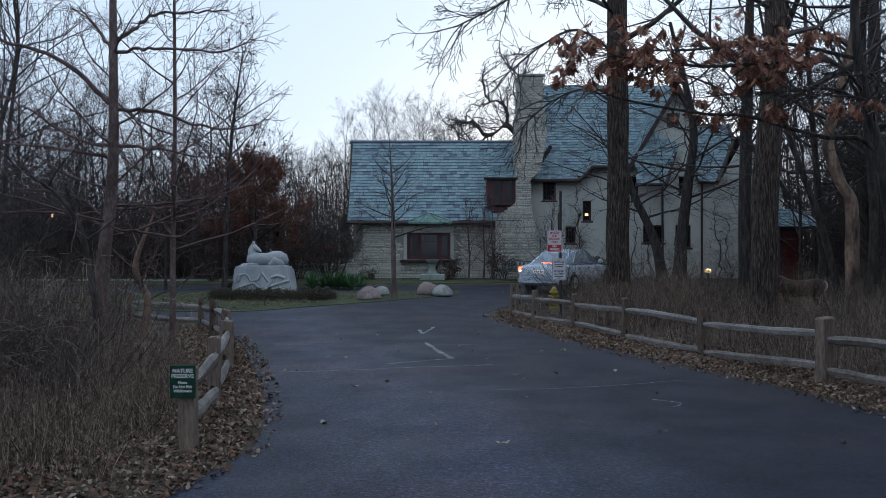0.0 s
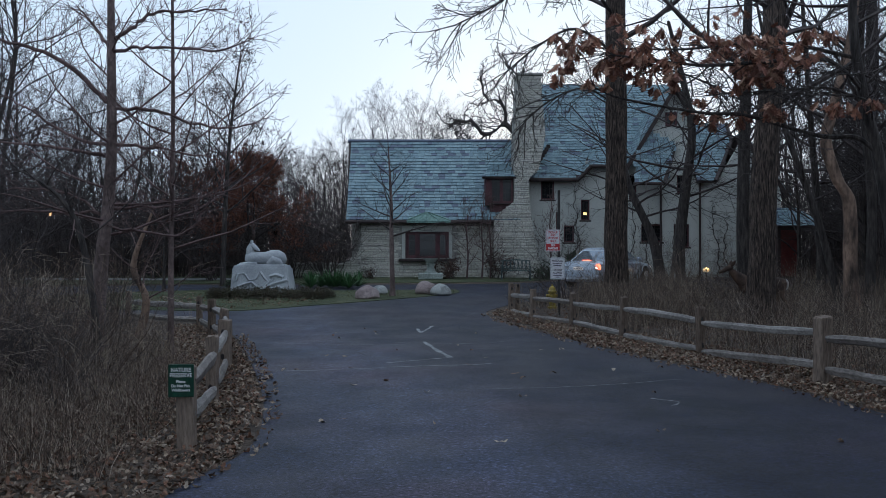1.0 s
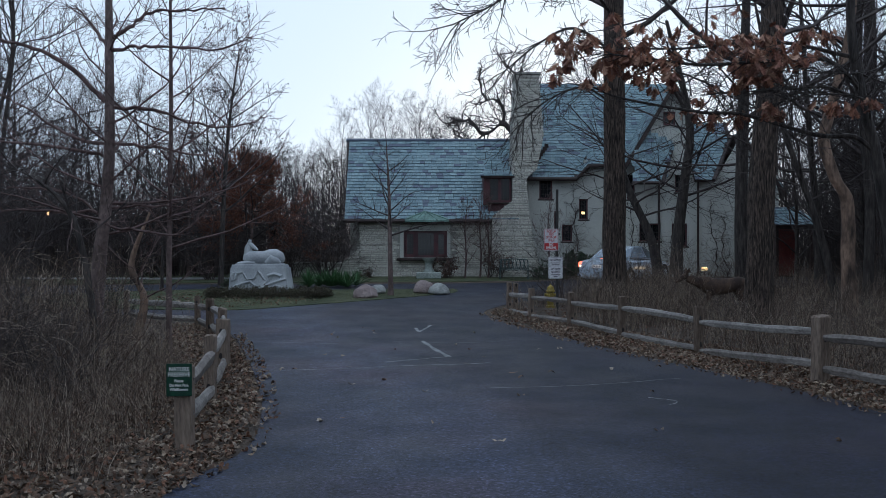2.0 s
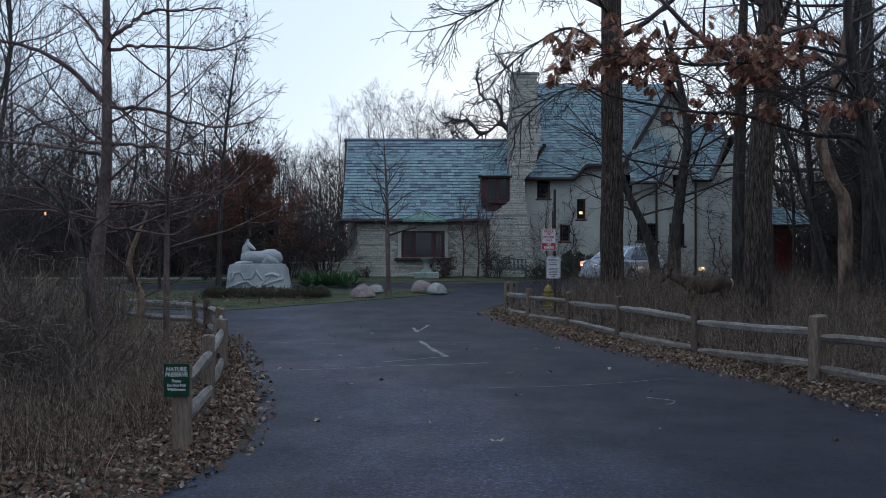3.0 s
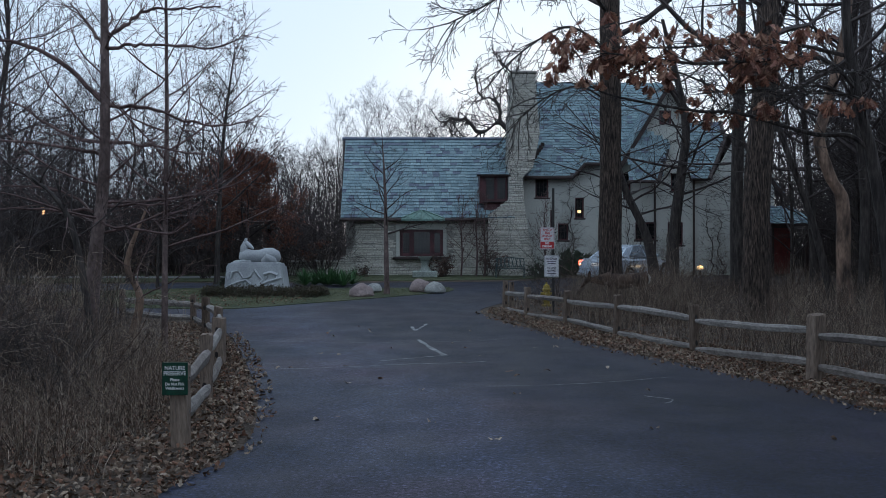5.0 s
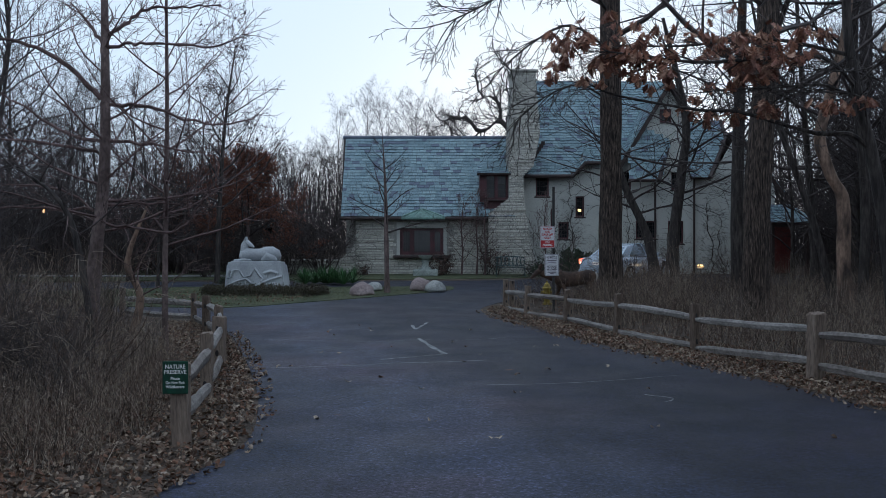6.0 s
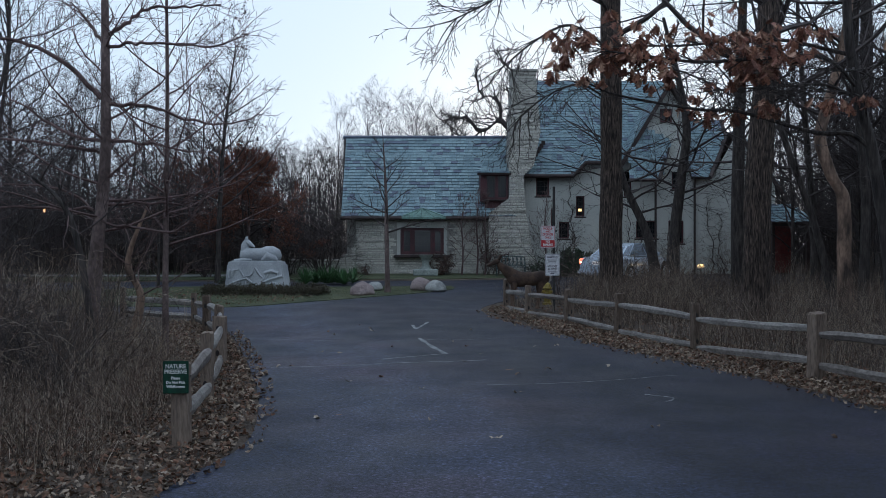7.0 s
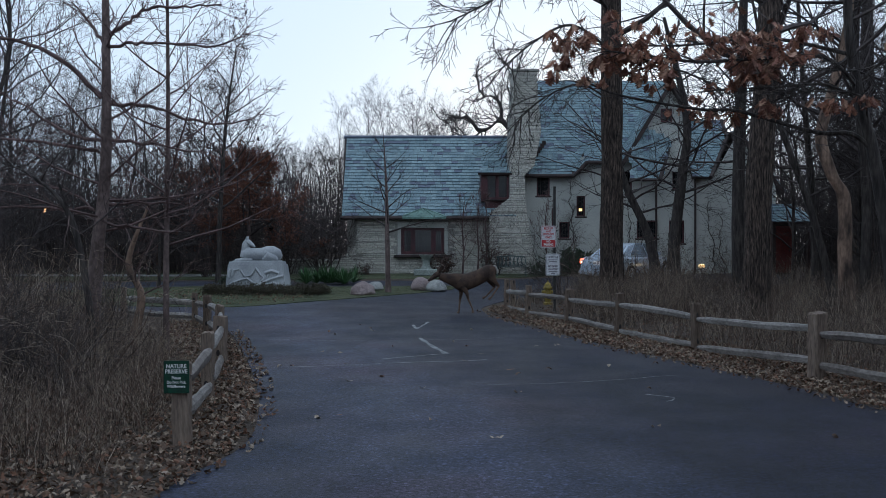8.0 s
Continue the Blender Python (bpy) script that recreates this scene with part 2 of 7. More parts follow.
M_LAMP_FAR = plain("orange_bulb", (1, 0.6, 0.3), 0.5, 0.0, (1.0, 0.45, 0.16), 3.0)
M_SIGN_GREEN = mat("green_sign_plate", (0.002, 0.032, 0.017), (0.004, 0.048, 0.026), 6, 0.5, 0.0)
M_SIGN_WHITE = mat("white_sign_plate", (0.55, 0.55, 0.57), (0.68, 0.68, 0.7), 6, 0.45, 0.0)
M_SIGN_RED = plain("red_sign_paint", (0.42, 0.025, 0.03), 0.45)
M_INK = plain("black_ink", (0.05, 0.035, 0.06), 0.6)
M_WHITE = plain("white_lettering", (0.75, 0.76, 0.75), 0.5)
M_STEEL = mat("dark_steel", (0.03, 0.028, 0.028), (0.06, 0.055, 0.052), 5, 0.6, 0.2, metal=0.3)
M_YELLOW = mat("yellow_hydrant_paint", (0.2, 0.15, 0.025), (0.34, 0.25, 0.04), 5, 0.5, 0.2)
M_BENCH = mat("verdigris_metal", (0.05, 0.08, 0.085), (0.11, 0.15, 0.15), 6, 0.6, 0.2, metal=0.3)
M_DOOR = mat("red_door_paint", (0.09, 0.018, 0.016), (0.14, 0.03, 0.025), 3, 0.5, 0.1)


# ---- mesh helpers ----
class Shape:
    """Points and faces gathered into one mesh."""

    def __init__(self):
        self.v, self.f = [], []

    def add(self, verts, faces):
        o = len(self.v)
        self.v += [tuple(p) for p in verts]
        self.f += [tuple(i + o for i in f) for f in faces]

    def box(self, x0, x1, y0, y1, z0, z1, m=None):
        c = [Vector((x, y, z)) for z in (z0, z1) for x, y in ((x0, y0), (x1, y0), (x1, y1), (x0, y1))]
        self.add([m @ p for p in c] if m else c, [(3, 2, 1, 0), (4, 5, 6, 7), (0, 1, 5, 4), (1, 2, 6, 5), (2, 3, 7, 6), (3, 0, 4, 7)])

    def loft(self, pts, radii, sides=10, flat=0.0):
        """Rings round a line of points; radii are (across, upright) or one number; closed at both ends."""
        pts = [Vector(p) for p in pts]
        n, o = len(pts), len(self.v)
        for i, p in enumerate(pts):
            d = (pts[min(i + 1, n - 1)] - pts[max(i - 1, 0)]).normalized()
            ref = Vector((0, 1, 0)) if abs(d.y) < 0.9 else Vector((1, 0, 0))
            up = d.cross(ref).normalized()
            side = up.cross(d).normalized()
            a, b = radii[i] if isinstance(radii[i], tuple) else (radii[i], radii[i])
            for k in range(sides):
                w = 2 * math.pi * k / sides
                self.v.append(tuple(p + side * (a * math.cos(w)) + up * (b * math.sin(w))))
        for i in range(n - 1):
            for k in range(sides):
                q = (k + 1) % sides
                self.f.append((o + i * sides + k, o + i * sides + q, o + (i + 1) * sides + q, o + (i + 1) * sides + k))
        self.f.append(tuple(o + k for k in reversed(range(sides))))
        self.f.append(tuple(o + (n - 1) * sides + k for k in range(sides)))

    def disc(self, centre, axis, r, thick, sides=20):
        c, a = Vector(centre), Vector(axis).normalized()
        self.loft([c - a * thick / 2, c - a * thick * 0.4, c + a * thick * 0.4, c + a * thick / 2], [r * 0.94, r, r, r * 0.94], sides)

    def mesh(self, name, smooth=False):
        me = bpy.data.meshes.new(name)
        me.from_pydata(self.v, [], self.f)
        me.validate()
        if smooth:
            me.shade_smooth()
            me.set_sharp_from_angle(angle=radians(50))
        return me


def part(name, shape, material, parent=None, label="", smooth=False, at=None):
    """Link a shape (or bmesh) as one mesh object, under a thing where one is given."""
    if isinstance(shape, Shape):
        me = shape.mesh(name, smooth)
    elif isinstance(shape, bpy.types.Mesh):
        me = shape
    else:
        me = bpy.data.meshes.new(name)
        shape.to_mesh(me)
        shape.free()
        if smooth:
            me.shade_smooth()
    if not me.materials:
        me.materials.append(material)
    ob = new(name, me)
    if parent:
        ob.parent = parent
    if at is not None:
        ob.matrix_basis = at
    if label:
        ob["label"] = label
    return ob


def thing(name, label, category, at=None, group="", kind=""):
    ob = new(name)
    ob.empty_display_size = 0.2
    if at is not None:
        ob.matrix_basis = at
    return tagged(ob, label, category, group, kind)


def block(size, bevel=0.01, centre=(0, 0, 0), segments=1):
    bm = bmesh.new()
    bmesh.ops.create_cube(bm, size=1, matrix=Matrix.Translation(centre) @ Matrix.Diagonal((*size, 1)))
    bmesh.ops.bevel(bm, geom=bm.edges[:], offset=bevel, segments=segments, affect="EDGES")
    return bm


def words(name, text, height, material, parent, at, label="", bold=0.0, wide=1.0):
    cu = bpy.data.curves.new(name, "FONT")
    cu.body, cu.size, cu.align_x, cu.align_y, cu.extrude, cu.offset = text, height * 1.4, "CENTER", "CENTER", 0.001, bold
    tmp = bpy.data.objects.new(name, cu)
    me = bpy.data.meshes.new_from_object(tmp)
    bpy.data.objects.remove(tmp)
    me.transform(Matrix.Diagonal((wide, 1, 1, 1)))
    return part(name, me, material, parent, label, at=at)


def rise(y):
    """Height of the ground: level near the gate, then a gentle slope up to the house."""
    return 0.0 if y < 16 else (0.03 * (y - 16) ** 2 / 4 if y < 18 else 0.03 * (min(y, 62) - 17))


def sheet(outline, lift, step=1.5):
    """A flat outline draped over the slope."""
    bm = bmesh.new()
    bm.faces.new([bm.verts.new((x, y, 0)) for x, y in outline])
    ys = [p[1] for p in outline]
    cuts = [16, 16.5, 17, 17.5, 18, 62] if max(ys) > 16 else []
    for y in cuts:
        bmesh.ops.bisect_plane(bm, geom=bm.verts[:] + bm.edges[:] + bm.faces[:], plane_co=(0, y, 0), plane_no=(0, 1, 0))
    bmesh.ops.triangulate(bm, faces=bm.faces[:])
    for v in bm.verts:
        v.co.z = rise(v.co.y) + lift
    bmesh.ops.recalc_face_normals(bm, faces=bm.faces[:])
    for f in bm.faces:
        if f.normal.z < 0:
            f.normal_flip()
    rim = [e for e in bm.edges if e.is_boundary]
    low = {}
    for e in rim:
        for v in e.verts:
            if v not in low:
                low[v] = bm.verts.new((v.co.x, v.co.y, v.co.z - 0.08))
    for e in rim:
        a, b = e.verts
        bm.faces.new((a, b, low[b], low[a]))
    return bm


def smooth_line(pts, closed=False, n=6):
    """A round line through the points."""
    out, c = [], len(pts)
    for i in range(c if closed else c - 1):
        p = [Vector(pts[(i + k) % c if closed else min(max(i + k, 0), c - 1)]) for k in (-1, 0, 1, 2)]
        for k in range(n):
            t = k / n
            out.append(0.5 * (2 * p[1] + (p[2] - p[0]) * t + (2 * p[0] - 5 * p[1] + 4 * p[2] - p[3]) * t * t + (3 * p[1] - p[0] - 3 * p[2] + p[3]) * t ** 3))
    if not closed:
        out.append(Vector(pts[-1]))
    return [tuple(p) for p in out]


# ---- ground, road, lawns ----
def ground():
    def graded(lo, hi, fine, outer):
        return sorted(set([round(lo + i * fine, 3) for i in range(int((hi - lo) / fine) + 1)] + outer))
    xs = graded(-24, 24, 0.4, [-1500, -600, -250, -120, -70, -40, -30, 30, 40, 70, 120, 250, 600, 1500])
    ys = graded(-8, 40, 0.4, [-1500, -600, -200, -60, -20, 43, 47, 52, 57, 62, 68, 80, 110, 200, 500, 1500])
    v = [(x, y, rise(y) - 0.005 + 0.004 * noise.noise((x * 0.9, y * 0.9, 0))) for y in ys for x in xs]
    w = len(xs)
    f = [(j * w + i, j * w + i + 1, (j + 1) * w + i + 1, (j + 1) * w + i) for j in range(len(ys) - 1) for i in range(w - 1)]
    s = Shape()
    s.v, s.f = v, f
    ob = part("ground", s, M_LITTER, smooth=True)
    tagged(ob, "brown woodland floor covered with leaf litter", "ground", kind="structure")


LEFT_EDGE = [(-3.0, -8), (-2.3, 2), (-1.98, 6.1), (-1.72, 7.6), (-1.89, 9.1), (-2.31, 11.0), (-3.1, 13.9), (-4.3, 17.8), (-5.6, 20.4), (-8.5, 22.0), (-14, 23.2), (-24, 24)]
RIGHT_EDGE = [(5.6, -8), (5.4, 3), (5.1, 7), (4.8, 9.3), (4.55, 10.6), (3.87, 12.9), (3.14, 15.1), (2.47, 17.4), (1.52, 20.1), (1.17, 22.0), (1.35, 23.3), (2.4, 25.6), (4.3, 28.0), (7.5, 30.2), (13, 31.8), (22, 32.5)]
ISLAND = [(-12.5, 23.6), (-8.5, 23.3), (-5.58, 23.0), (-3.63, 24.6), (-1.64, 26.5), (0.1, 28.4), (0.62, 29.6), (0.3, 30.7), (-1.67, 30.4), (-4.05, 30.3), (-7.5, 30.6), (-11.5, 29.0), (-14, 26)]


def roads():
    left, right = smooth_line(LEFT_EDGE), smooth_line(RIGHT_EDGE)
    far = [(22, 37.6), (10, 37.4), (5.8, 36.0), (3.4, 34.4), (0, 33.6), (-4.5, 33.4), (-9, 33.2), (-16, 32), (-24, 30)]
    outline = left + list(reversed(smooth_line(far))) + list(reversed(right))
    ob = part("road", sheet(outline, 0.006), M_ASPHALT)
    tagged(ob, "dark worn asphalt driveway with a few pale cracks", "road", kind="structure")
    isl = part("lawn", sheet(smooth_line(ISLAND, True), 0.022), M_LAWN)
    tagged(isl, "short dull green turf of the island in the drive", "lawn", kind="structure")
    for name, pts in (("lawn", [(-24, 31), (-16, 33), (-9, 34.2), (-4.5, 34.4), (0, 34.6), (3.2, 35.4), (5.6, 37.0), (5.6, 38.8), (-24, 38.8)]), ("lawn", [(-30, 38.8), (-5, 38.8), (-6, 52), (-30, 52)])):
        o = part(name, sheet(pts, 0.02), M_LAWN)
        tagged(o, "dull green strip of lawn before the house", "lawn", kind="structure")
    p = part("path", sheet([(-24, 36.3), (-10, 35.9), (-8, 36.4), (-8, 37.2), (-12, 36.9), (-24, 37.4)], 0.045), M_PATH)
    tagged(p, "pale concrete footpath through the lawn", "path", kind="structure")


def crack(points, width, material=None, label="pale sealed crack across the asphalt"):
    """A sealed or open crack lying on the asphalt."""
    s = Shape()
    pts = smooth_line(points, n=5)
    rng = random.Random(len(points) * 7 + int(points[0][0] * 10))
    a, b = [], []
    for i, (x, y) in enumerate(pts):
        q = pts[min(i + 1, len(pts) - 1)]
        p = pts[max(i - 1, 0)]
        d = Vector((q[0] - p[0], q[1] - p[1], 0)).normalized()
        n = Vector((-d.y, d.x, 0)) * width * rng.uniform(0.25, 0.7)
        jx, jy = rng.uniform(-0.012, 0.012), rng.uniform(-0.02, 0.02)
        a.append((x + n.x + jx, y + n.y + jy, rise(y) + 0.011))
        b.append((x - n.x + jx, y - n.y + jy, rise(y) + 0.011))
    k = len(pts)
    s.add(a + b, [(i, k + i, k + i + 1, i + 1) for i in range(k - 1)])
    ob = part("road_crack", s, material or M_LINE)
    tagged(ob, label, "crack", kind="structure")


# ---- trees ----
def unit(rng):
    v = Vector((rng.gauss(0, 1), rng.gauss(0, 1), rng.gauss(0, 1)))
    return v.normalized()


def tube(s, pts, radii, sides):
    o, n = len(s.v), len(pts)
    d = (pts[-1] - pts[0]).normalized()
    ref = Vector((0, 0, 1)) if abs(d.z) < 0.8 else Vector((1, 0, 0))
    a = d.cross(ref).normalized()
    b = d.cross(a)
    ring = [(math.cos(6.2832 * k / sides), math.sin(6.2832 * k / sides)) for k in range(sides)]
    for p, r in zip(pts, radii):
        for c, q in ring:
            s.v.append((p.x + (a.x * c + b.x * q) * r, p.y + (a.y * c + b.y * q) * r, p.z + (a.z * c + b.z * q) * r))
    for i in range(n - 1):
        for k in range(sides):
            q = (k + 1) % sides
            s.f.append((o + i * sides + k, o + i * sides + q, o + (i + 1) * sides + q, o + (i + 1) * sides + k))


def grow(s, p, d, length, r, level, rng, kids, up, wander, tips, thin=0.0035):
    """A branch and all that forks off it."""
    n = (3, 4, 5, 6)[min(level, 3)]
    pts, radii, dirs = [p.copy()], [r], [d.copy()]
    for i in range(n):
        d = (d + unit(rng) * wander + Vector((0, 0, up))).normalized()
        p = p + d * (length / n)
        pts.append(p.copy())
        radii.append(max(r * (1 - 0.72 * (i + 1) / n), thin))
        dirs.append(d.copy())
    tube(s, pts, radii, (3, 3, 4, 6)[min(level, 3)])
    if level == 0:
        tips.append((p, d))
        return
    for k in range(kids[level]):
        f = 0.2 + 0.8 * (k + rng.random()) / kids[level]
        i = min(int(f * n), n - 1)
        w = f * n - i
        q = pts[i].lerp(pts[i + 1], w)
        side = dirs[i].cross(unit(rng)).normalized()
        a = radians(rng.uniform(28, 62))
        grow(s, q, dirs[i] * math.cos(a) + side * math.sin(a), length * rng.uniform(0.38, 0.62) * (1.15 - 0.5 * f), max(radii[i] * 0.55, thin), level - 1, rng, kids, up, wander, tips, thin)


def tree(name, label, trunk, radii, f0, limbs, reach, tilt, kids, seed, bark, twig, up=0.06, wander=0.2, level=2, sides=12, at=None, flare=1.5, leaves=None, group="", thin=0.0035, category="tree", stout=0.014):
    """A bare tree: a tapered trunk along its points, limbs from the height f0 on, and forks down to twigs."""
    rng = random.Random(seed)
    root = thing(name, label, category, at, group)
    cuts = 14 if sides > 20 else 5
    line = [Vector(p) for p in smooth_line(trunk, n=cuts)]
    rad = [q[0] for q in smooth_line([(r, 0) for r in radii], n=cuts)]
    ts = Shape()
    k = len(line)
    o = len(ts.v)
    for i, (p, r) in enumerate(zip(line, rad)):
        g = 1 + (flare - 1) * math.exp(-max(p.z - line[0].z, 0) / (2.2 * radii[0] + 0.05))
        for j in range(sides):
            w = 2 * math.pi * j / sides
            e = r * g * (1 + 0.1 * noise.noise((math.cos(w) * 2 + seed, math.sin(w) * 2, p.z * 0.8)) + (0.11 * noise.noise((math.cos(w) * 9 + seed, math.sin(w) * 9, p.z * 1.3)) if sides > 20 else 0))
            ts.v.append((p.x + e * math.cos(w), p.y + e * math.sin(w), p.z))
    for i in range(k - 1):
        for j in range(sides):
            q = (j + 1) % sides
            ts.f.append((o + i * sides + j, o + i * sides + q, o + (i + 1) * sides + q, o + (i + 1) * sides + j))
    part("trunk", ts, bark, root, smooth=True)
    s, tips = Shape(), []
    for i in range(limbs):
        f = f0 + (1 - f0) * (i + rng.random() * 0.8) / limbs
        j = min(int(f * (k - 1)), k - 2)
        p = line[j].lerp(line[j + 1], f * (k - 1) - j)
        az = i * 2.39996 + rng.uniform(-0.4, 0.4)
        el = radians(tilt + rng.uniform(-14, 14) + 25 * (f - f0))
        d = Vector((math.cos(az) * math.cos(el), math.sin(az) * math.cos(el), math.sin(el)))
        L = reach * (1.1 - 0.65 * (f - f0) / (1.001 - f0)) * rng.uniform(0.75, 1.2)
        grow(s, p, d, L, min(rad[j] * 0.5, stout * L + 0.006), level, rng, kids, up, wander, tips, thin)
    if s.v:
        part("crown", s, twig, root, smooth=True)
    if leaves:
        count, size, material = leaves
        ls = Shape()
        for i in range(count):
            p, d = rng.choice(tips)
            leaf(ls, p - d * rng.uniform(0, 0.5) + unit(rng) * 0.12, size * rng.uniform(0.7, 1.2), rng)
        part("foliage", ls, material, root, "remaining dry leaves")
    return root


def leaf(s, p, size, rng, flat=False, tilt=0.75):
    """A lobed leaf, bent along its midrib."""
    if flat:
        n = (Vector((0, 0, 1)) + unit(rng) * tilt).normalized()
    else:
        n = unit(rng)
    a = n.cross(unit(rng)).normalized()
    b = n.cross(a)
    curl = rng.uniform(0.05, 0.5) * rng.choice((1, 1, -1))
    L, W = size, size * rng.uniform(0.5, 0.75)
    rows = ((0.0, 0.03), (0.22, 0.32), (0.34, 0.2), (0.55, 0.5), (0.68, 0.27), (0.85, 0.3))
    v, o = [], len(s.v)
    for t, w in rows:
        bend = -4 * curl * t * (1 - t) * L
        c = p + a * (L * (t - 0.5)) + n * bend
        v += [c - b * (W * w) + n * (W * w * curl), c, c + b * (W * w) + n * (W * w * curl)]
    v.append(p + a * (L * 0.5))
    k = len(rows)
    f = []
    for i in range(k - 1):
        f += [(3 * i, 3 * i + 1, 3 * i + 4, 3 * i + 3), (3 * i + 1, 3 * i + 2, 3 * i + 5, 3 * i + 4)]
    f += [(3 * k - 3, 3 * k - 2, 3 * k), (3 * k - 2, 3 * k - 1, 3 * k)]
    s.add(v, f)


def stems(name, label, material, spots, hmin, hmax, radius, lean, seed, category="brush", twigs=0):
    """Dry stalks at the given spots, bent by wind and weight, with side twigs where asked for."""
    g = np.random.default_rng(seed)
    p = np.array(spots)
    n = len(p)
    h = hmin + (hmax - hmin) * g.random(n) * np.array([0.45 + 0.95 * max(0.0, 0.5 + noise.noise((x * 0.55, y * 0.55, 9.0 + seed))) for x, y, z in spots])
    az = g.uniform(0, 2 * np.pi, n)
    ln = np.abs(g.normal(0, lean, n))
    dx, dy = np.cos(az) * ln * h, np.sin(az) * ln * h
    r = radius * g.uniform(0.6, 1.3, n)
    steps = ((0, 0, 1.0), (0.4, 0.2, 0.85), (0.75, 0.58, 0.6), (1.0, 1.0, 0.25))
    mid = np.zeros((n, 4, 3))
    for k, (f, b, w) in enumerate(steps):
        jit = g.normal(0, 0.03, (n, 2)) * (k > 0)
        mid[:, k, 0], mid[:, k, 1] = p[:, 0] + dx * b + jit[:, 0], p[:, 1] + dy * b + jit[:, 1]
        mid[:, k, 2] = p[:, 2] + h * f * (1 - 0.25 * ln * f)
    v = np.zeros((n, 4, 3, 3))
    for k in range(4):
        for j in range(3):
            a = 2.0944 * j + az
            v[:, k, j] = mid[:, k]
            v[:, k, j, 0] += np.cos(a) * r * steps[k][2]
            v[:, k, j, 1] += np.sin(a) * r * steps[k][2]
    base = [(k * 3 + j, k * 3 + (j + 1) % 3, k * 3 + 3 + (j + 1) % 3, k * 3 + 3 + j) for k in range(3) for j in range(3)]
    faces = (np.arange(n)[:, None, None] * 12 + np.array(base)[None]).reshape(-1, 4).tolist()
    verts = v.reshape(-1, 3).tolist()
    for i in range(twigs):
        # a three-sided spike from a place on the stalk, outwards and up
        f = g.uniform(0.3, 0.98, n) * 2.999
        k = f.astype(int)
        w = (f - k)[:, None]
        q = mid[np.arange(n), k] * (1 - w) + mid[np.arange(n), k + 1] * w
        d = np.stack([g.normal(0, 1, n), g.normal(0, 1, n), g.uniform(0.1, 1.6, n)], 1)
        d = d / np.linalg.norm(d, axis=1)[:, None]
        tip = q + d * (h * g.uniform(0.12, 0.4, n))[:, None]
        t = np.stack([q, q, q, tip], 1)
        for j in range(3):
            t[:, j, 0] += np.cos(2.0944 * j) * r * 0.65
            t[:, j, 1] += np.sin(2.0944 * j) * r * 0.65
        o = len(verts)
        verts += t.reshape(-1, 3).tolist()
        faces += (o + np.arange(n)[:, None, None] * 4 + np.array([(0, 1, 3), (1, 2, 3), (2, 0, 3)])[None]).reshape(-1, 3).tolist()
    me = bpy.data.meshes.new(name)
    me.from_pydata(verts, [], faces)
    ob = part(name, me, material)
    return tagged(ob, label, category, kind="stuff")


# ---- house ----
def wall_cells(s, x0, x1, z0, z1, y0, y1, holes):
    """An upright wall, open where the holes (x0, x1, z0, z1) are."""
    xs = sorted({x0, x1, *(h[0] for h in holes), *(h[1] for h in holes)})
    zs = sorted({z0, z1, *(h[2] for h in holes), *(h[3] for h in holes)})
    xs, zs = [x for x in xs if x0 <= x <= x1], [z for z in zs if z0 <= z <= z1]
    for a, b in zip(xs, xs[1:]):
        for c, d in zip(zs, zs[1:]):
            cx, cz = (a + b) / 2, (c + d) / 2
            if not any(h[0] < cx < h[1] and h[2] < cz < h[3] for h in holes):
                s.box(a, b, y0, y1, c, d)


def stones(parent, x0, x1, z0, z1, y, inside, seed, course=0.1, proud=0.035, singles=0, bounds=None):
    """Long flat stones in uneven courses, set proud of the mortar, where inside(x, z) holds; the first ones as pieces."""
    rng, s, z, made = random.Random(seed), Shape(), z0, 0
    while z < z1:
        h = course * rng.choice((0.55, 0.7, 0.9, 1.1, 1.35))
        x = x0 - rng.random() * 0.4
        while x < x1:
            w = rng.uniform(0.18, 0.62)
            lo, hi = bounds(z + h / 2) if bounds else (x0, x1)
            a, b, c, d = max(x, lo) + 0.008, min(x + w, hi) - 0.008, z + 0.008, z + h - 0.008
            if b - a > 0.05 and inside((a + b) / 2, (c + d) / 2) and inside(a, (c + d) / 2) and inside(b, (c + d) / 2):
                p, e = proud * rng.uniform(0.35, 1.0), 0.012
                to = Shape() if made < singles else s
                to.add([(a, y, c), (b, y, c), (b, y, d), (a, y, d), (a + e, y - p, c + e), (b - e, y - p, c + e), (b - e, y - p + rng.uniform(-0.01, 0.01), d - e), (a + e, y - p, d - e)],
                      [(4, 5, 6, 7), (0, 1, 5, 4), (1, 2, 6, 5), (2, 3, 7, 6), (3, 0, 4, 7)])
                if made < singles:
                    part("stone", to, M_STONE_PIECE, parent)
                    made += 1
            x += w
        z += h
    ob = part("stone_facing", s, M_STONE, parent)
    ob["kind"] = "stuff"
    return ob


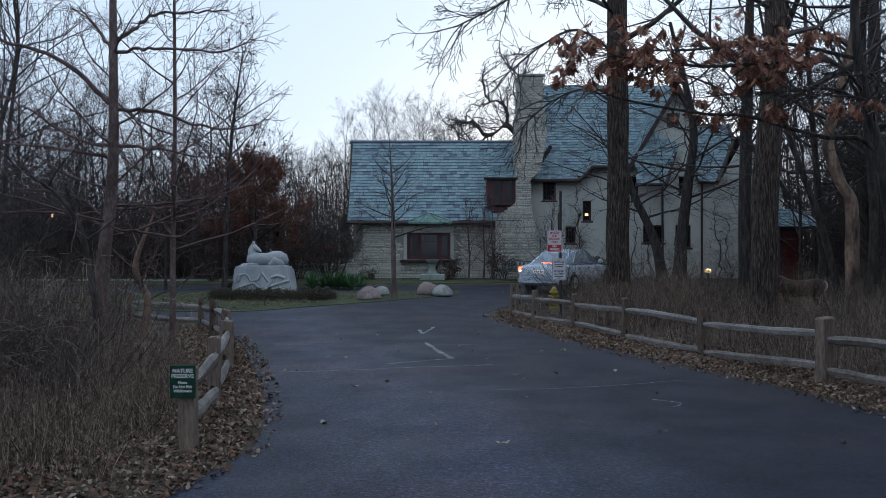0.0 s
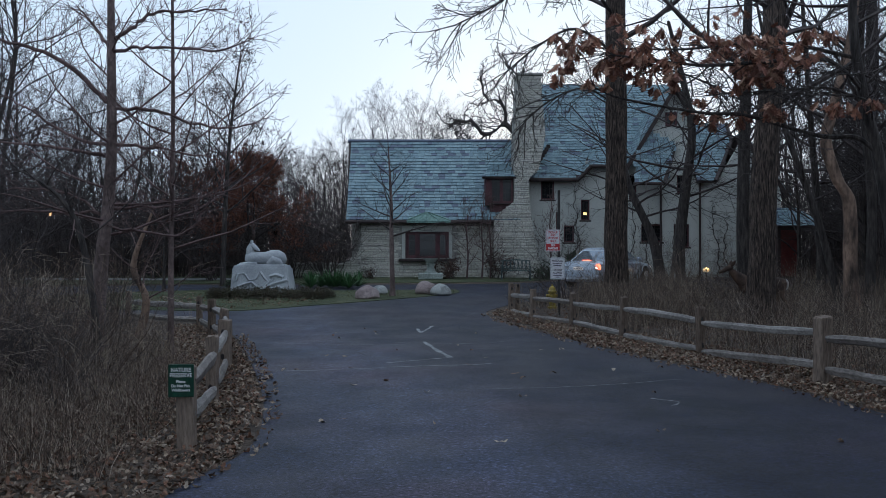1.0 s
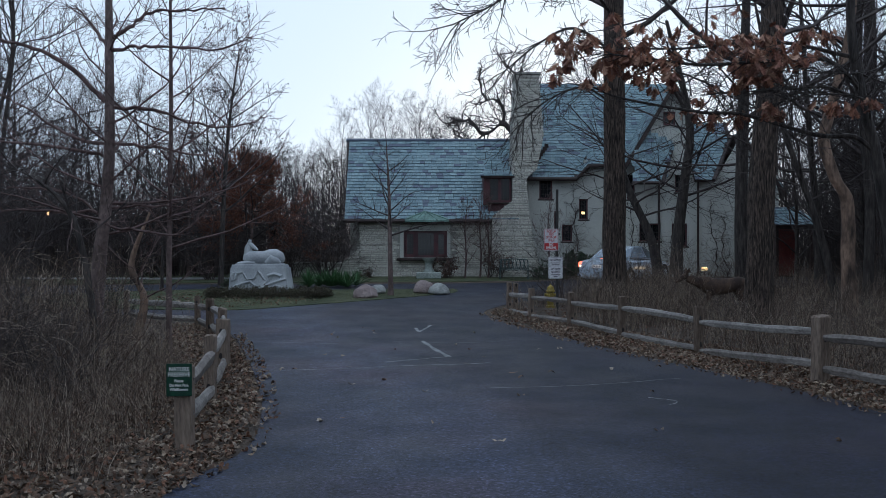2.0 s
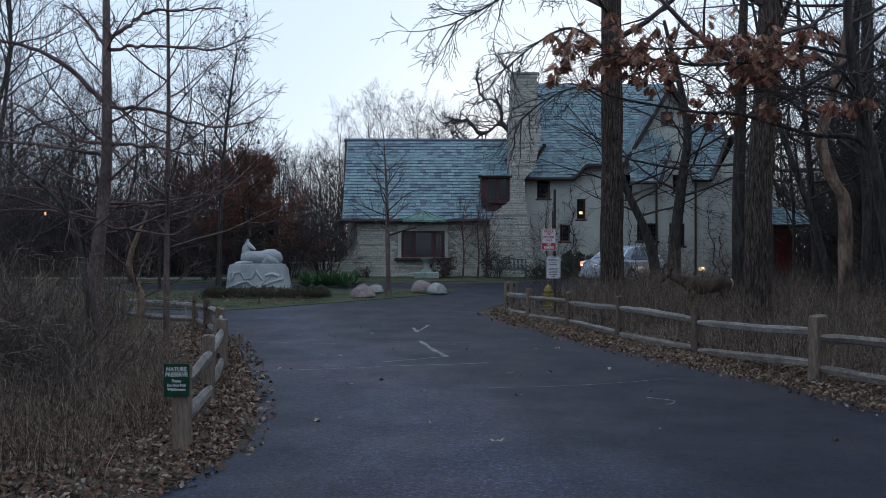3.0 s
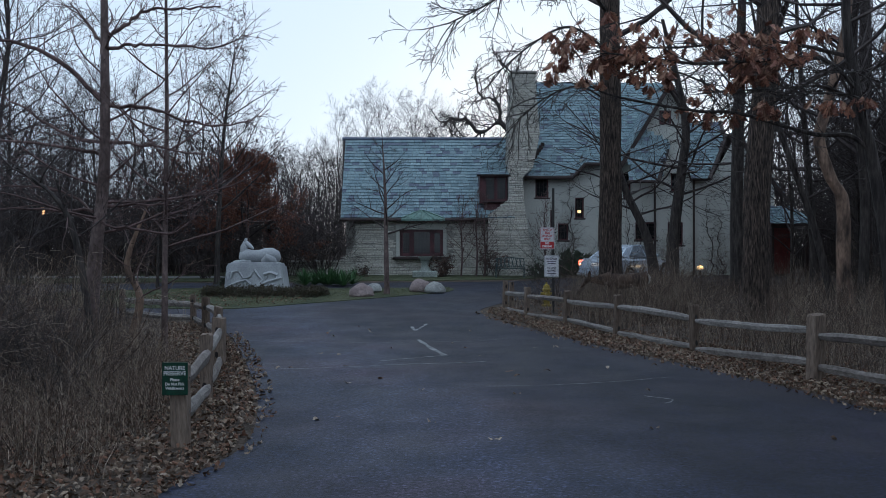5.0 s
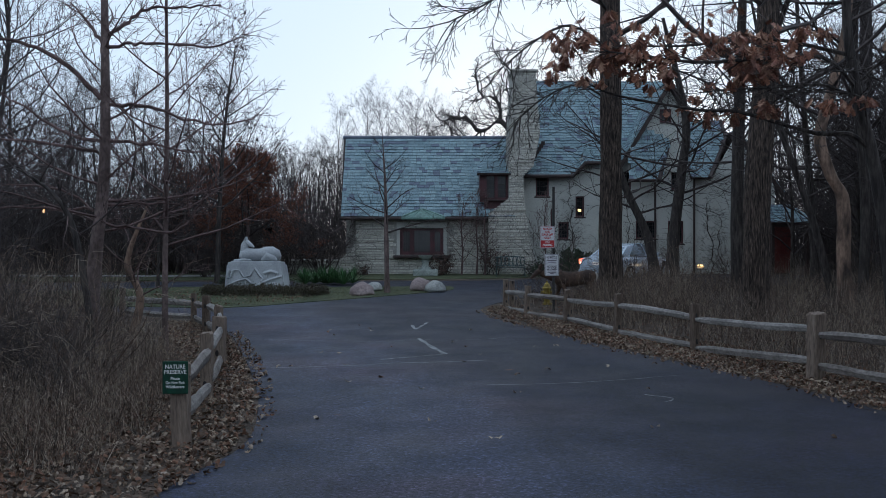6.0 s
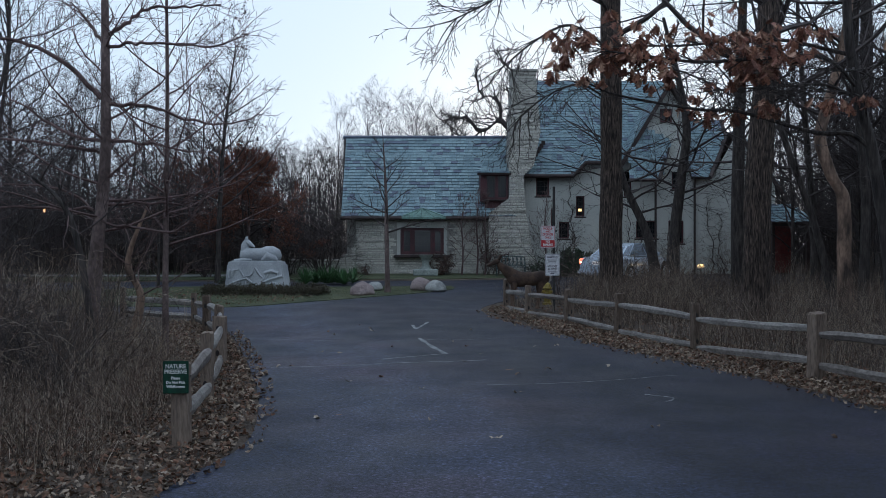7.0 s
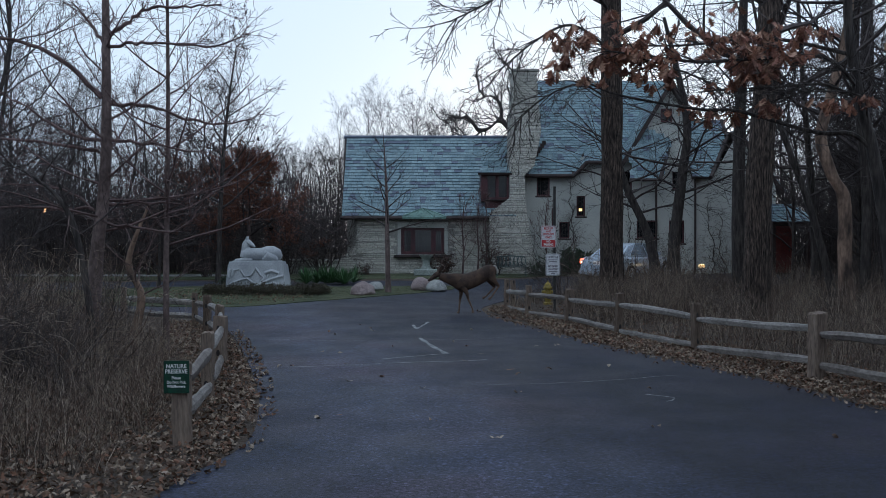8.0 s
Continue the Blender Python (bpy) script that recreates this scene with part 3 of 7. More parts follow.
def slates(parent, corner, along, slope, inside, seed, w=0.3, exposure=0.19, singles=0):
    """Overlapping slates on a roof plane: corner at the eave, along the eave, up the slope."""
    rng, s = random.Random(seed), Shape()
    corner, along, slope = Vector(corner), Vector(along), Vector(slope)
    A, B = along.length, slope.length
    a, b = along.normalized(), slope.normalized()
    n = a.cross(b).normalized()
    if n.z < 0:
        n = -n
    row, q, made = 0, 0.0, 0
    while q < B:
        x = -rng.random() * w
        while x < A:
            ww = w * rng.uniform(0.65, 1.25)
            c0, c1 = max(x, 0) + 0.006, min(x + ww, A) - 0.006
            if c1 - c0 > 0.04 and inside((c0 + c1) / 2 / A, (q + 0.06) / B):
                t = 0.022 + rng.random() * 0.02
                lift, drop = t + 0.018, rng.uniform(-0.012, 0.012)
                L = min(exposure * 1.5, B - q + 0.03)
                top = [corner + a * c0 + b * (q + drop) + n * lift, corner + a * c1 + b * (q + drop) + n * lift, corner + a * c1 + b * (q + L) + n * 0.012, corner + a * c0 + b * (q + L) + n * 0.012]
                low = [corner + a * c0 + b * (q + drop) + n * (lift - t), corner + a * c1 + b * (q + drop) + n * (lift - t)]
                to = Shape() if made < singles else s
                to.add(top + low, [(0, 1, 2, 3), (4, 5, 1, 0), (4, 0, 3), (5, 2, 1)])
                if made < singles:
                    part("slate", to, M_SLATE_PIECE, parent)
                    made += 1
            x += ww
        q += exposure
        row += 1
    ob = part("slate_covering", s, M_SLATE, parent)
    ob["kind"] = "stuff"
    return ob


def roof_slab(house, outline, thick, label):
    """A roof plane as a thick board; the outline runs round it."""
    pts = [Vector(p) for p in outline]
    n = (pts[1] - pts[0]).cross(pts[2] - pts[0]).normalized()
    if n.z < 0:
        n = -n
    s, k = Shape(), len(pts)
    s.add(pts + [p - n * thick for p in pts], [tuple(range(k)), tuple(reversed(range(k, 2 * k)))] + [(i, (i + 1) % k, k + (i + 1) % k, k + i) for i in range(k)])
    return part("roof", s, M_TRIM, house, label)


def window(house, x0, x1, z0, z1, y, casements=1, cols=3, rows=4, frame_w=0.07, sill=True, lit=False):
    """A leaded casement set back in the wall: frame, glass, bars and sill."""
    s = Shape()
    ring = []
    for y_at in (y - 0.03, y + 0.09):
        for e in (0, frame_w):
            ring += [(x0 + e, y_at, z0 + e), (x1 - e, y_at, z0 + e), (x1 - e, y_at, z1 - e), (x0 + e, y_at, z1 - e)]
    faces = []
    for i in range(4):
        j = (i + 1) % 4
        faces += [(i, j, 4 + j, 4 + i), (8 + j, 8 + i, 12 + i, 12 + j), (i, 8 + i, 8 + j, j), (4 + i, 4 + j, 12 + j, 12 + i)]
    s.add(ring, faces)
    win = part("window", s, M_SASH, house, "dark maroon leaded casement window")
    for i in range(1, casements):
        m = x0 + (x1 - x0) * i / casements
        c = Shape()
        c.box(m - frame_w * 0.8, m + frame_w * 0.8, y - 0.025, y + 0.085, z0 + frame_w, z1 - frame_w)
        part("mullion", c, M_SASH, win)
    g = Shape()
    g.box(x0 + frame_w, x1 - frame_w, y + 0.05, y + 0.06, z0 + frame_w, z1 - frame_w)
    part("pane", g, M_PANE, win, "dark glass")
    b = Shape()
    step = (x1 - x0) / casements
    for i in range(casements):
        for k in range(1, cols):
            u = x0 + step * i + step * k / cols
            b.box(u - 0.007, u + 0.007, y + 0.035, y + 0.049, z0 + frame_w, z1 - frame_w)
    for k in range(1, rows):
        v = z0 + (z1 - z0) * k / rows
        b.box(x0 + frame_w, x1 - frame_w, y + 0.031, y + 0.047, v - 0.007, v + 0.007)
    part("leading", b, M_STEEL, win)
    if sill:
        bm = block((x1 - x0 + 0.14, 0.16, 0.07), 0.012, ((x0 + x1) / 2, y - 0.06, z0 - 0.04))
        part("sill", bm, M_TRIM, win)
    if lit:
        l = Shape()
        l.box(x0 + 0.13, x1 - 0.12, y + 0.02, y + 0.03, z0 + 0.24, z0 + 0.36)
        part("lamp_glow", l, M_LAMP, win, "warm lit lamp behind the glass")
    return win


def big_window(house, x0, x1, z0, z1, y):
    """The wide bay window: a leaded middle light between two narrower casements with broad maroon frames."""
    s, fw = Shape(), 0.075
    for a, b, c, d in ((x0, x1, z0, z0 + fw), (x0, x1, z1 - fw, z1), (x0, x0 + fw, z0 + fw, z1 - fw), (x1 - fw, x1, z0 + fw, z1 - fw)):
        s.box(a, b, y - 0.03, y + 0.09, c, d)
    win = part("window", s, M_SASH, house, "dark maroon leaded bay window")
    w = x1 - x0
    posts = (x0 + 0.285 * w, x0 + 0.735 * w)
    for m in posts:
        c = Shape()
        c.box(m - 0.055, m + 0.055, y - 0.035, y + 0.085, z0 + fw, z1 - fw)
        part("mullion", c, M_SASH, win)
    for a, b, cols in ((x0 + fw, posts[0] - 0.055, 3), (posts[0] + 0.055, posts[1] - 0.055, 5), (posts[1] + 0.055, x1 - fw, 3)):
        inset = 0.07 if cols == 3 else 0.03
        f = Shape()
        for p, q, c, d in ((a, b, z0 + fw, z0 + fw + inset), (a, b, z1 - fw - inset, z1 - fw), (a, a + inset, z0 + fw + inset, z1 - fw - inset), (b - inset, b, z0 + fw + inset, z1 - fw - inset)):
            f.box(p, q, y, y + 0.07, c, d)
        part("casement", f, M_SASH, win)
        g = Shape()
        g.box(a + inset, b - inset, y + 0.05, y + 0.06, z0 + fw + inset, z1 - fw - inset)
        part("pane", g, M_PANE, win, "dark glass")
        bars_ = Shape()
        for k in range(1, cols):
            u = a + inset + (b - a - 2 * inset) * k / cols
            bars_.box(u - 0.008, u + 0.008, y + 0.036, y + 0.049, z0 + fw + inset, z1 - fw - inset)
        for k in range(1, 6):
            v = z0 + (z1 - z0) * k / 6
            bars_.box(a + inset, b - inset, y + 0.034, y + 0.047, v - 0.008, v + 0.008)
        part("leading", bars_, M_STEEL, win)
    return win


def house():
    base = 0.55
    h = thing("house", "stone and cream stucco country house with blue-green slate roofs", "house")
    # stone wing: wall, curved buttress, big window, eave and slates
    w = part("wall", Shape(), M_MORTAR)
    bpy.data.objects.remove(w)
    big = (-1.6, 0.33, 1.5, 2.68)
    s = Shape()
    wall_cells(s, -3.58, 3.2, base - 0.2, 3.2, 38.2, 38.55, [big])
    wing = part("wall", s, M_MORTAR, h, "coursed pale limestone wall")
    stones(wing, -3.58, 2.3, base, 3.15, 38.2, lambda x, z: not (big[0] - 0.17 < x < big[1] + 0.17 and big[2] - 0.12 < z < big[3] + 0.28), 1, singles=300)
    s = Shape()
    s.box(-3.58, -3.3, 38.56, 39.3, base - 0.2, 3.2)
    s.box(-4.1, -3.3, 39.3, 39.6, base - 0.2, 3.2)
    s.box(-4.1, -3.8, 39.6, 46.0, base - 0.2, 3.2)
    s.box(-4.1, 3.2, 46.0, 46.3, base - 0.2, 3.2)
    part("wall", s, M_MORTAR, h, "coursed pale limestone wall")
    surround = Shape()
    surround.box(big[0] - 0.15, big[0], 38.12, 38.5, 1.36, 2.95)
    surround.box(big[1], big[1] + 0.15, 38.12, 38.5, 1.36, 2.95)
    surround.box(big[0], big[1], 38.12, 38.5, big[3], 2.95)
    part("window_surround", surround, M_STUCCO, h, "plain pale stone window surround")
    part("window_ledge", block((2.5, 0.34, 0.12), 0.02, (-0.64, 38.04, 1.42)), M_TRIM, h, "projecting stone ledge")
    big_window(h, *big, 38.26)
    # flared corner buttress and low garden wall
    s = Shape()
    n = 8
    xs = [-3.58 - 0.75 * (1 - (i / n)) ** 2.4 for i in range(n + 1)]
    zs = [base + 0.72 + 1.1 * i / n for i in range(n + 1)]
    prof_b = [(-3.58, base - 0.2), (xs[0], base - 0.2)] + list(zip(xs, zs)) + [(-3.58, zs[-1])]
    prof_b = [q for i, q in enumerate(prof_b) if q not in prof_b[:i]]
    k = len(prof_b)
    s.add([(x, 38.1, z) for x, z in prof_b] + [(x, 38.5, z) for x, z in prof_b], [tuple(range(k)), tuple(reversed(range(k, 2 * k)))] + [(i, k + i, k + (i + 1) % k, (i + 1) % k) for i in range(k)])
    but = part("buttress", s, M_MORTAR, h, "curved stone corner buttress")
    def sweep(z):
        f = min(max((z - zs[0]) / 1.1, 0), 1)
        return -3.58 - 0.75 * (1 - f) ** 2.4
    stones(but, -4.33, -3.58, base, zs[-1], 38.1, lambda x, z: True, 4, bounds=lambda z: (sweep(z), -3.58))
    s = Shape()
    s.box(-6.6, -4.33, 38.15, 38.5, base - 0.3, 1.2)
    gw = part("garden_wall", s, M_MORTAR, h, "low stone garden wall")
    stones(gw, -6.6, -4.33, base - 0.1, 1.18, 38.15, lambda x, z: True, 6)
    part("coping", block((2.3, 0.5, 0.09), 0.02, (-5.48, 38.3, 1.25)), M_STONE, gw)
    eave_z, ridge_z, ey, ry = 3.18, 7.05, 37.85, 41.0
    roof = roof_slab(h, [(-4.2, ey, eave_z), (3.5, ey, eave_z), (3.6, ry, ridge_z), (-4.4, ry, ridge_z)], 0.12, "steep slate roof of the stone wing")
    slates(roof, (-4.2, ey, eave_z), (7.7, 0, 0), (-0.1, ry - ey, ridge_z - eave_z), lambda a, b: True, 11, singles=300)
    roof_slab(h, [(-4.4, ry + 0.001, ridge_z), (3.6, ry + 0.001, ridge_z), (3.5, 46.5, 3.3), (-4.2, 46.5, 3.3)], 0.12, "rear slope of the slate roof")
    s = Shape()
    s.loft([(-4.45, ry, ridge_z + 0.02), (3.6, ry, ridge_z + 0.02)], [0.09, 0.09], 8)
    part("ridge_cap", s, M_SLATE, h)
    s = Shape()
    s.loft([(-4.25, ey - 0.06, eave_z - 0.08), (2.3, ey - 0.06, eave_z - 0.08)], [0.075, 0.075], 8)
    part("gutter", s, M_TRIM, h, "dark metal gutter")
    s = Shape()
    s.add([(-3.7, 38.4, 3.1), (-3.7, 46.2, 3.1), (-3.7, ry, 6.9), (-3.95, 38.4, 3.1), (-3.95, 46.2, 3.1), (-3.95, ry, 6.9)], [(0, 1, 2), (5, 4, 3), (0, 2, 5, 3), (1, 4, 5, 2)])
    part("gable", s, M_STUCCO, h)
    # copper hood over the big window
    s = Shape()
    c = [(-1.52, 37.5, 3.13), (0.4, 37.5, 3.13), (0.25, 38.3, 3.4), (-1.4, 38.3, 3.4), (-0.7, 38.0, 3.53), (-0.58, 38.0, 3.53)]
    s.add(c + [(x, y, z - 0.08) for x, y, z in c[:4]], [(0, 1, 5, 4), (1, 2, 5), (0, 4, 3), (4, 5, 2, 3), (0, 6, 7, 1), (1, 7, 8, 2), (3, 9, 6, 0), (9, 8, 7, 6)])
    hood = part("window_hood", s, M_COPPER, h, "green copper hood over the window")
    s = Shape()
    for x0, x1 in ((-1.52, -0.7), (-1.05, -0.67), (-0.64, -0.64), (-0.1, -0.61), (0.4, -0.58)):
        s.loft([(x0, 37.5, 3.15), (x1, 38.0, 3.54)], [0.02, 0.02], 5)
    part("seams", s, M_COPPER, hood)
    # dormer beside the chimney
    s = Shape()
    s.box(1.95, 2.15, 38.0, 39.4, 3.85, 5.15)
    s.box(2.15, 3.2, 38.1, 38.3, 3.55, 3.92)
    part("dormer_wall", s, M_SASH, h, "dark timber dormer cheek")
    window(h, 2.15, 3.18, 3.95, 5.08, 38.05, 2, 3, 5, 0.09)
    rf = roof_slab(h, [(1.8, 37.75, 5.08), (3.3, 37.75, 5.08), (3.3, 39.6, 5.75), (2.3, 39.6, 5.75)], 0.08, "small slate roof of the dormer")
    slates(rf, (1.8, 37.75, 5.08), (1.5, 0, 0), (0.0, 1.85, 0.67), lambda a, b: a > 0.33 * b, 12)
    # chimney: flared stone foot, shoulder and stack
    prof = [(base - 0.2, 2.3, 4.55), (1.2, 2.3, 4.38), (2.2, 2.3, 4.16), (3.3, 2.3, 3.98), (4.0, 3.2, 3.9), (5.0, 3.2, 3.86), (5.4, 3.2, 4.3), (6.9, 3.22, 4.6), (9.2, 3.34, 4.42), (9.55, 3.38, 4.4)]

    def edge(z, k):
        for p, q in zip(prof, prof[1:]):
            if p[0] <= z <= q[0]:
                f = (z - p[0]) / (q[0] - p[0])
                return p[k] + (q[k] - p[k]) * f
        return prof[-1][k]
    s = Shape()
    for z, a, b in prof:
        s.v += [(a, 37.85, z), (b, 37.85, z), (b, 39.4, z), (a, 39.4, z)]
    k = len(prof)
    s.f = [(4 * i + j, 4 * i + (j + 1) % 4, 4 * i + 4 + (j + 1) % 4, 4 * i + 4 + j) for i in range(k - 1) for j in range(4)] + [(3, 2, 1, 0), (4 * k - 4, 4 * k - 3, 4 * k - 2, 4 * k - 1)]
    ch = part("chimney", s, M_MORTAR, h, "tall tapering limestone chimney")
    stones(ch, 2.2, 4.7, base, 9.5, 37.85, lambda x, z: True, 21, bounds=lambda z: (edge(z, 1), edge(z, 2)))
    part("cap", block((1.15, 1.7, 0.12), 0.03, (3.89, 38.6, 9.62)), M_MORTAR, ch)
    # stucco main block
    holes = [(4.52, 5.12, 4.15, 5.05), (6.33, 6.73, 3.22, 4.15), (5.55, 6.02, 2.22, 2.98), (8.4, 8.75, 4.1, 5.45), (8.95, 9.9, 2.22, 3.02), (10.4, 11.1, 2.0, 3.02), (10.55, 10.95, 4.42, 5.35), (5.2, 5.4, 2.6, 3.6)]
    s = Shape()
    wall_cells(s, 4.0, 8.0, base - 0.2, 5.15, 38.9, 39.2, [q for q in holes if q[1] < 8])
    part("wall", s, M_STUCCO, h, "cream stucco wall with ivy stems")
    s = Shape()
    wall_cells(s, 6.55, 8.0, 5.15, 5.9, 38.9, 39.2, [])
    wall_cells(s, 8.0, 15.2, base - 0.2, 5.2, 38.4, 38.7, [q for q in holes if q[0] > 8])
    wall_cells(s, 15.0, 15.2, base - 0.2, 5.2, 38.71, 48, [])
    s.box(4.0, 15.0, 47.7, 48.0, base - 0.2, 5.2)
    part("wall", s, M_STUCCO, h, "cream stucco wall with ivy stems")
    for q in holes:
        y = 39.02 if q[1] < 8 else 38.52
        window(h, *q, y, 2 if q[1] - q[0] > 0.8 else 1, 3 if q[1] - q[0] > 0.4 else 2, 4, 0.06, True, lit=q[0] == 6.33)
    # main roof with a lifted eave
    mr = roof_slab(h, [(3.9, 38.55, 5.08), (6.2, 38.55, 5.08), (6.76, 39.11, 5.718), (9.0, 39.11, 5.718), (11.7, 43.0, 10.15), (4.3, 43.0, 10.15)], 0.14, "main slate roof with a lifted eave")
    slates(mr, (3.9, 38.55, 5.08), (7.8, 0, 0), (0.0, 4.45, 5.07), lambda a, b: 0.052 * b < a < 0.62 + 0.38 * b and not (a > 0.29 and b < 0.126 * min(1, (a - 0.29) / 0.075)), 13)
    eb = roof_slab(h, [(6.8, 38.5, 5.68), (8.4, 38.5, 5.68), (8.4, 39.75, 6.43), (6.8, 39.75, 6.43)], 0.1, "lifted eave of the main roof")
    slates(eb, (6.8, 38.5, 5.68), (1.6, 0, 0), (0, 1.25, 0.75), lambda a, b: True, 23)
    ec = roof_slab(h, [(6.15, 38.5, 5.04), (6.8, 38.5, 5.68), (6.8, 39.75, 6.43)], 0.1, "lifted eave of the main roof")
    slates(ec, (6.15, 38.5, 5.04), (0.65, 0, 0.64), (0.33, 1.25, 1.07), lambda a, b: a > b * 0.9, 24)
    roof_slab(h, [(4.3, 43.01, 10.15), (11.7, 43.01, 10.15), (11.7, 48.4, 5.0), (3.9, 48.4, 5.0)], 0.14, "rear slope of the main roof")
    roof_slab(h, [(11.71, 40.6, 6.9), (15.2, 40.6, 6.0), (15.2, 48.4, 4.9), (11.71, 48.4, 5.0)], 0.14, "rear slope of the end wing")
    s = Shape()
    s.loft([(3.85, 38.5, 5.02), (6.15, 38.5, 5.02), (6.7, 38.5, 5.62), (8.4, 38.5, 5.62)], [(0.09, 0.09)] * 4, 8)
    part("gutter", s, M_TRIM, h, "dark timber eave board")
    s = Shape()
    s.box(3.98, 4.2, 39.2, 47.7, base - 0.2, 5.2)
    s.add([(4.0, 38.9, 5.1), (4.0, 47.9, 5.1), (4.4, 43.0, 10.0), (4.2, 38.9, 5.1), (4.2, 47.9, 5.1), (4.6, 43.0, 10.0)], [(0, 2, 1), (3, 4, 5), (0, 3, 5, 2), (1, 2, 5, 4)])
    part("gable", s, M_STUCCO, h)
    # stepped dark verge where the main roof meets the chimney
    s = Shape()
    for i in range(11):
        f = i / 10
        s.box(3.86 + 1.02 * f, 4.02 + 1.02 * f, 38.42 + 1.3 * f, 38.62 + 1.3 * f, 5.1 + 1.48 * f, 5.27 + 1.48 * f)
    part("verge_board", s, M_TRIM, h, "dark stepped verge beside the chimney")
    # front gable
    apex = (10.4, 9.25)
    s = Shape()
    s.add([(8.1, 38.3, 5.2), (11.28, 38.3, 5.2), (11.28, 38.3, 7.6), (apex[0], 38.3, 9.05), (8.1, 38.5, 5.2), (11.28, 38.5, 5.2), (11.28, 38.5, 7.6), (apex[0], 38.5, 9.05)], [(0, 1, 2, 3), (7, 6, 5, 4), (0, 3, 7, 4), (1, 5, 6, 2), (2, 6, 7, 3), (0, 4, 5, 1)])
    part("gable", s, M_STUCCO, h, "steep stucco front gable")
    window(h, 10.0, 10.5, 7.4, 8.0, 38.24, 1, 2, 3, 0.06, False)
    for sx, lab in ((-1, "slope of the front gable roof"), (1, "slope of the front gable roof")):
        e = (apex[0] - 2.65, 4.85) if sx < 0 else (apex[0] + 1.0, 7.59)
        rs = roof_slab(h, [(e[0], 37.95, e[1]), (apex[0], 37.95, apex[1]), (apex[0], 44.0, apex[1]), (e[0], 44.0, e[1])], 0.16, lab)
        slates(rs, (e[0], 37.95, e[1]), (0, 6.05, 0), (apex[0] - e[0], 0, apex[1] - e[1]), lambda a, b: True, 14 + sx)
    # low pent roof before the gable, and the wing at its side
    pr = roof_slab(h, [(8.45, 37.5, 4.8), (9.75, 37.5, 4.8), (10.4, 38.28, 6.5), (8.9, 38.28, 7.2)], 0.1, "low slate pent roof")
    slates(pr, (8.45, 37.5, 4.8), (1.95, 0, 0), (0, 0.78, 2.4), lambda a, b: 0.23 * b < a < 0.67 + 0.33 * b / 0.75 and b < 1 - 0.35 * max(0, a - 0.23), 17)
    s = Shape()
    s.loft([(9.75, 37.45, 4.78), (10.4, 38.25, 6.5)], [0.1, 0.1], 6)
    s.loft([(8.4, 37.45, 4.76), (9.78, 37.45, 4.76)], [0.08, 0.08], 6)
    part("verge_board", s, M_TRIM, h)
    wr = roof_slab(h, [(11.3, 37.9, 4.92), (12.1, 37.9, 4.92), (13.35, 39.6, 6.9), (13.35, 40.4, 7.8), (11.3, 40.4, 7.8)], 0.12, "slate roof of the end wing")
    slates(wr, (11.3, 37.9, 4.92), (2.05, 0, 0), (0, 2.5, 2.88), lambda a, b: a < 0.39 + 0.61 * b / 0.69, 18)
    s = Shape()
    s.loft([(12.1, 37.85, 4.9), (13.4, 39.55, 6.88), (13.4, 40.4, 7.8)], [0.1, 0.1, 0.1], 6)
    part("verge_board", s, M_TRIM, h)
    s = Shape()
    s.add([(12.5, 38.5, 5.1), (15.1, 38.5, 5.1), (13.6, 38.5, 7.0), (12.5, 38.65, 5.1), (15.1, 38.65, 5.1), (13.6, 38.65, 7.0)], [(0, 1, 2), (5, 4, 3), (1, 4, 5, 2), (0, 2, 5, 3)])
    part("gable", s, M_STUCCO, h, "stucco gable of the end wing")
    rw = roof_slab(h, [(13.5, 38.3, 7.1), (15.6, 38.3, 4.3), (15.6, 46, 4.3), (13.5, 46, 7.1)], 0.14, "long slope of the end wing roof")
    slates(rw, (15.6, 38.3, 4.3), (0, 7.7, 0), (-2.1, 0, 2.8), lambda a, b: True, 19)
    for x, z1 in ((11.55, 4.9), (9.8, 4.75)):
        s = Shape()
        s.loft([(x, 38.3, base), (x, 38.3, z1)], [0.05, 0.05], 8)
        part("downpipe", s, M_TRIM, h, "dark metal downpipe")
    # ivy stems on the stucco
    rng, s = random.Random(5), Shape()
    for x, z1 in ((5.9, 4.9), (6.1, 3.8), (8.6, 4.0), (9.3, 3.9), (10.2, 4.2), (12.3, 4.0), (12.9, 3.4)):
        y = 38.87 if x < 8 else 38.37
        p, pts = Vector((x, y, base)), []
        while p.z < z1:
            pts.append(p.copy())
            p += Vector((rng.uniform(-0.14, 0.14), 0, rng.uniform(0.15, 0.3)))
        tube(s, pts, [0.025 - 0.015 * i / len(pts) for i in range(len(pts))], 4)
        for q in pts:
            for _ in range(3):
                d = Vector((rng.uniform(-1, 1), -0.05, rng.uniform(-0.1, 0.8))).normalized()
                grow(s, q, d, rng.uniform(0.2, 0.6), 0.008, 1, rng, (0, 2), 0.02, 0.25, [])
    part("ivy", s, M_TWIG, h, "bare climbing ivy stems")
    return h


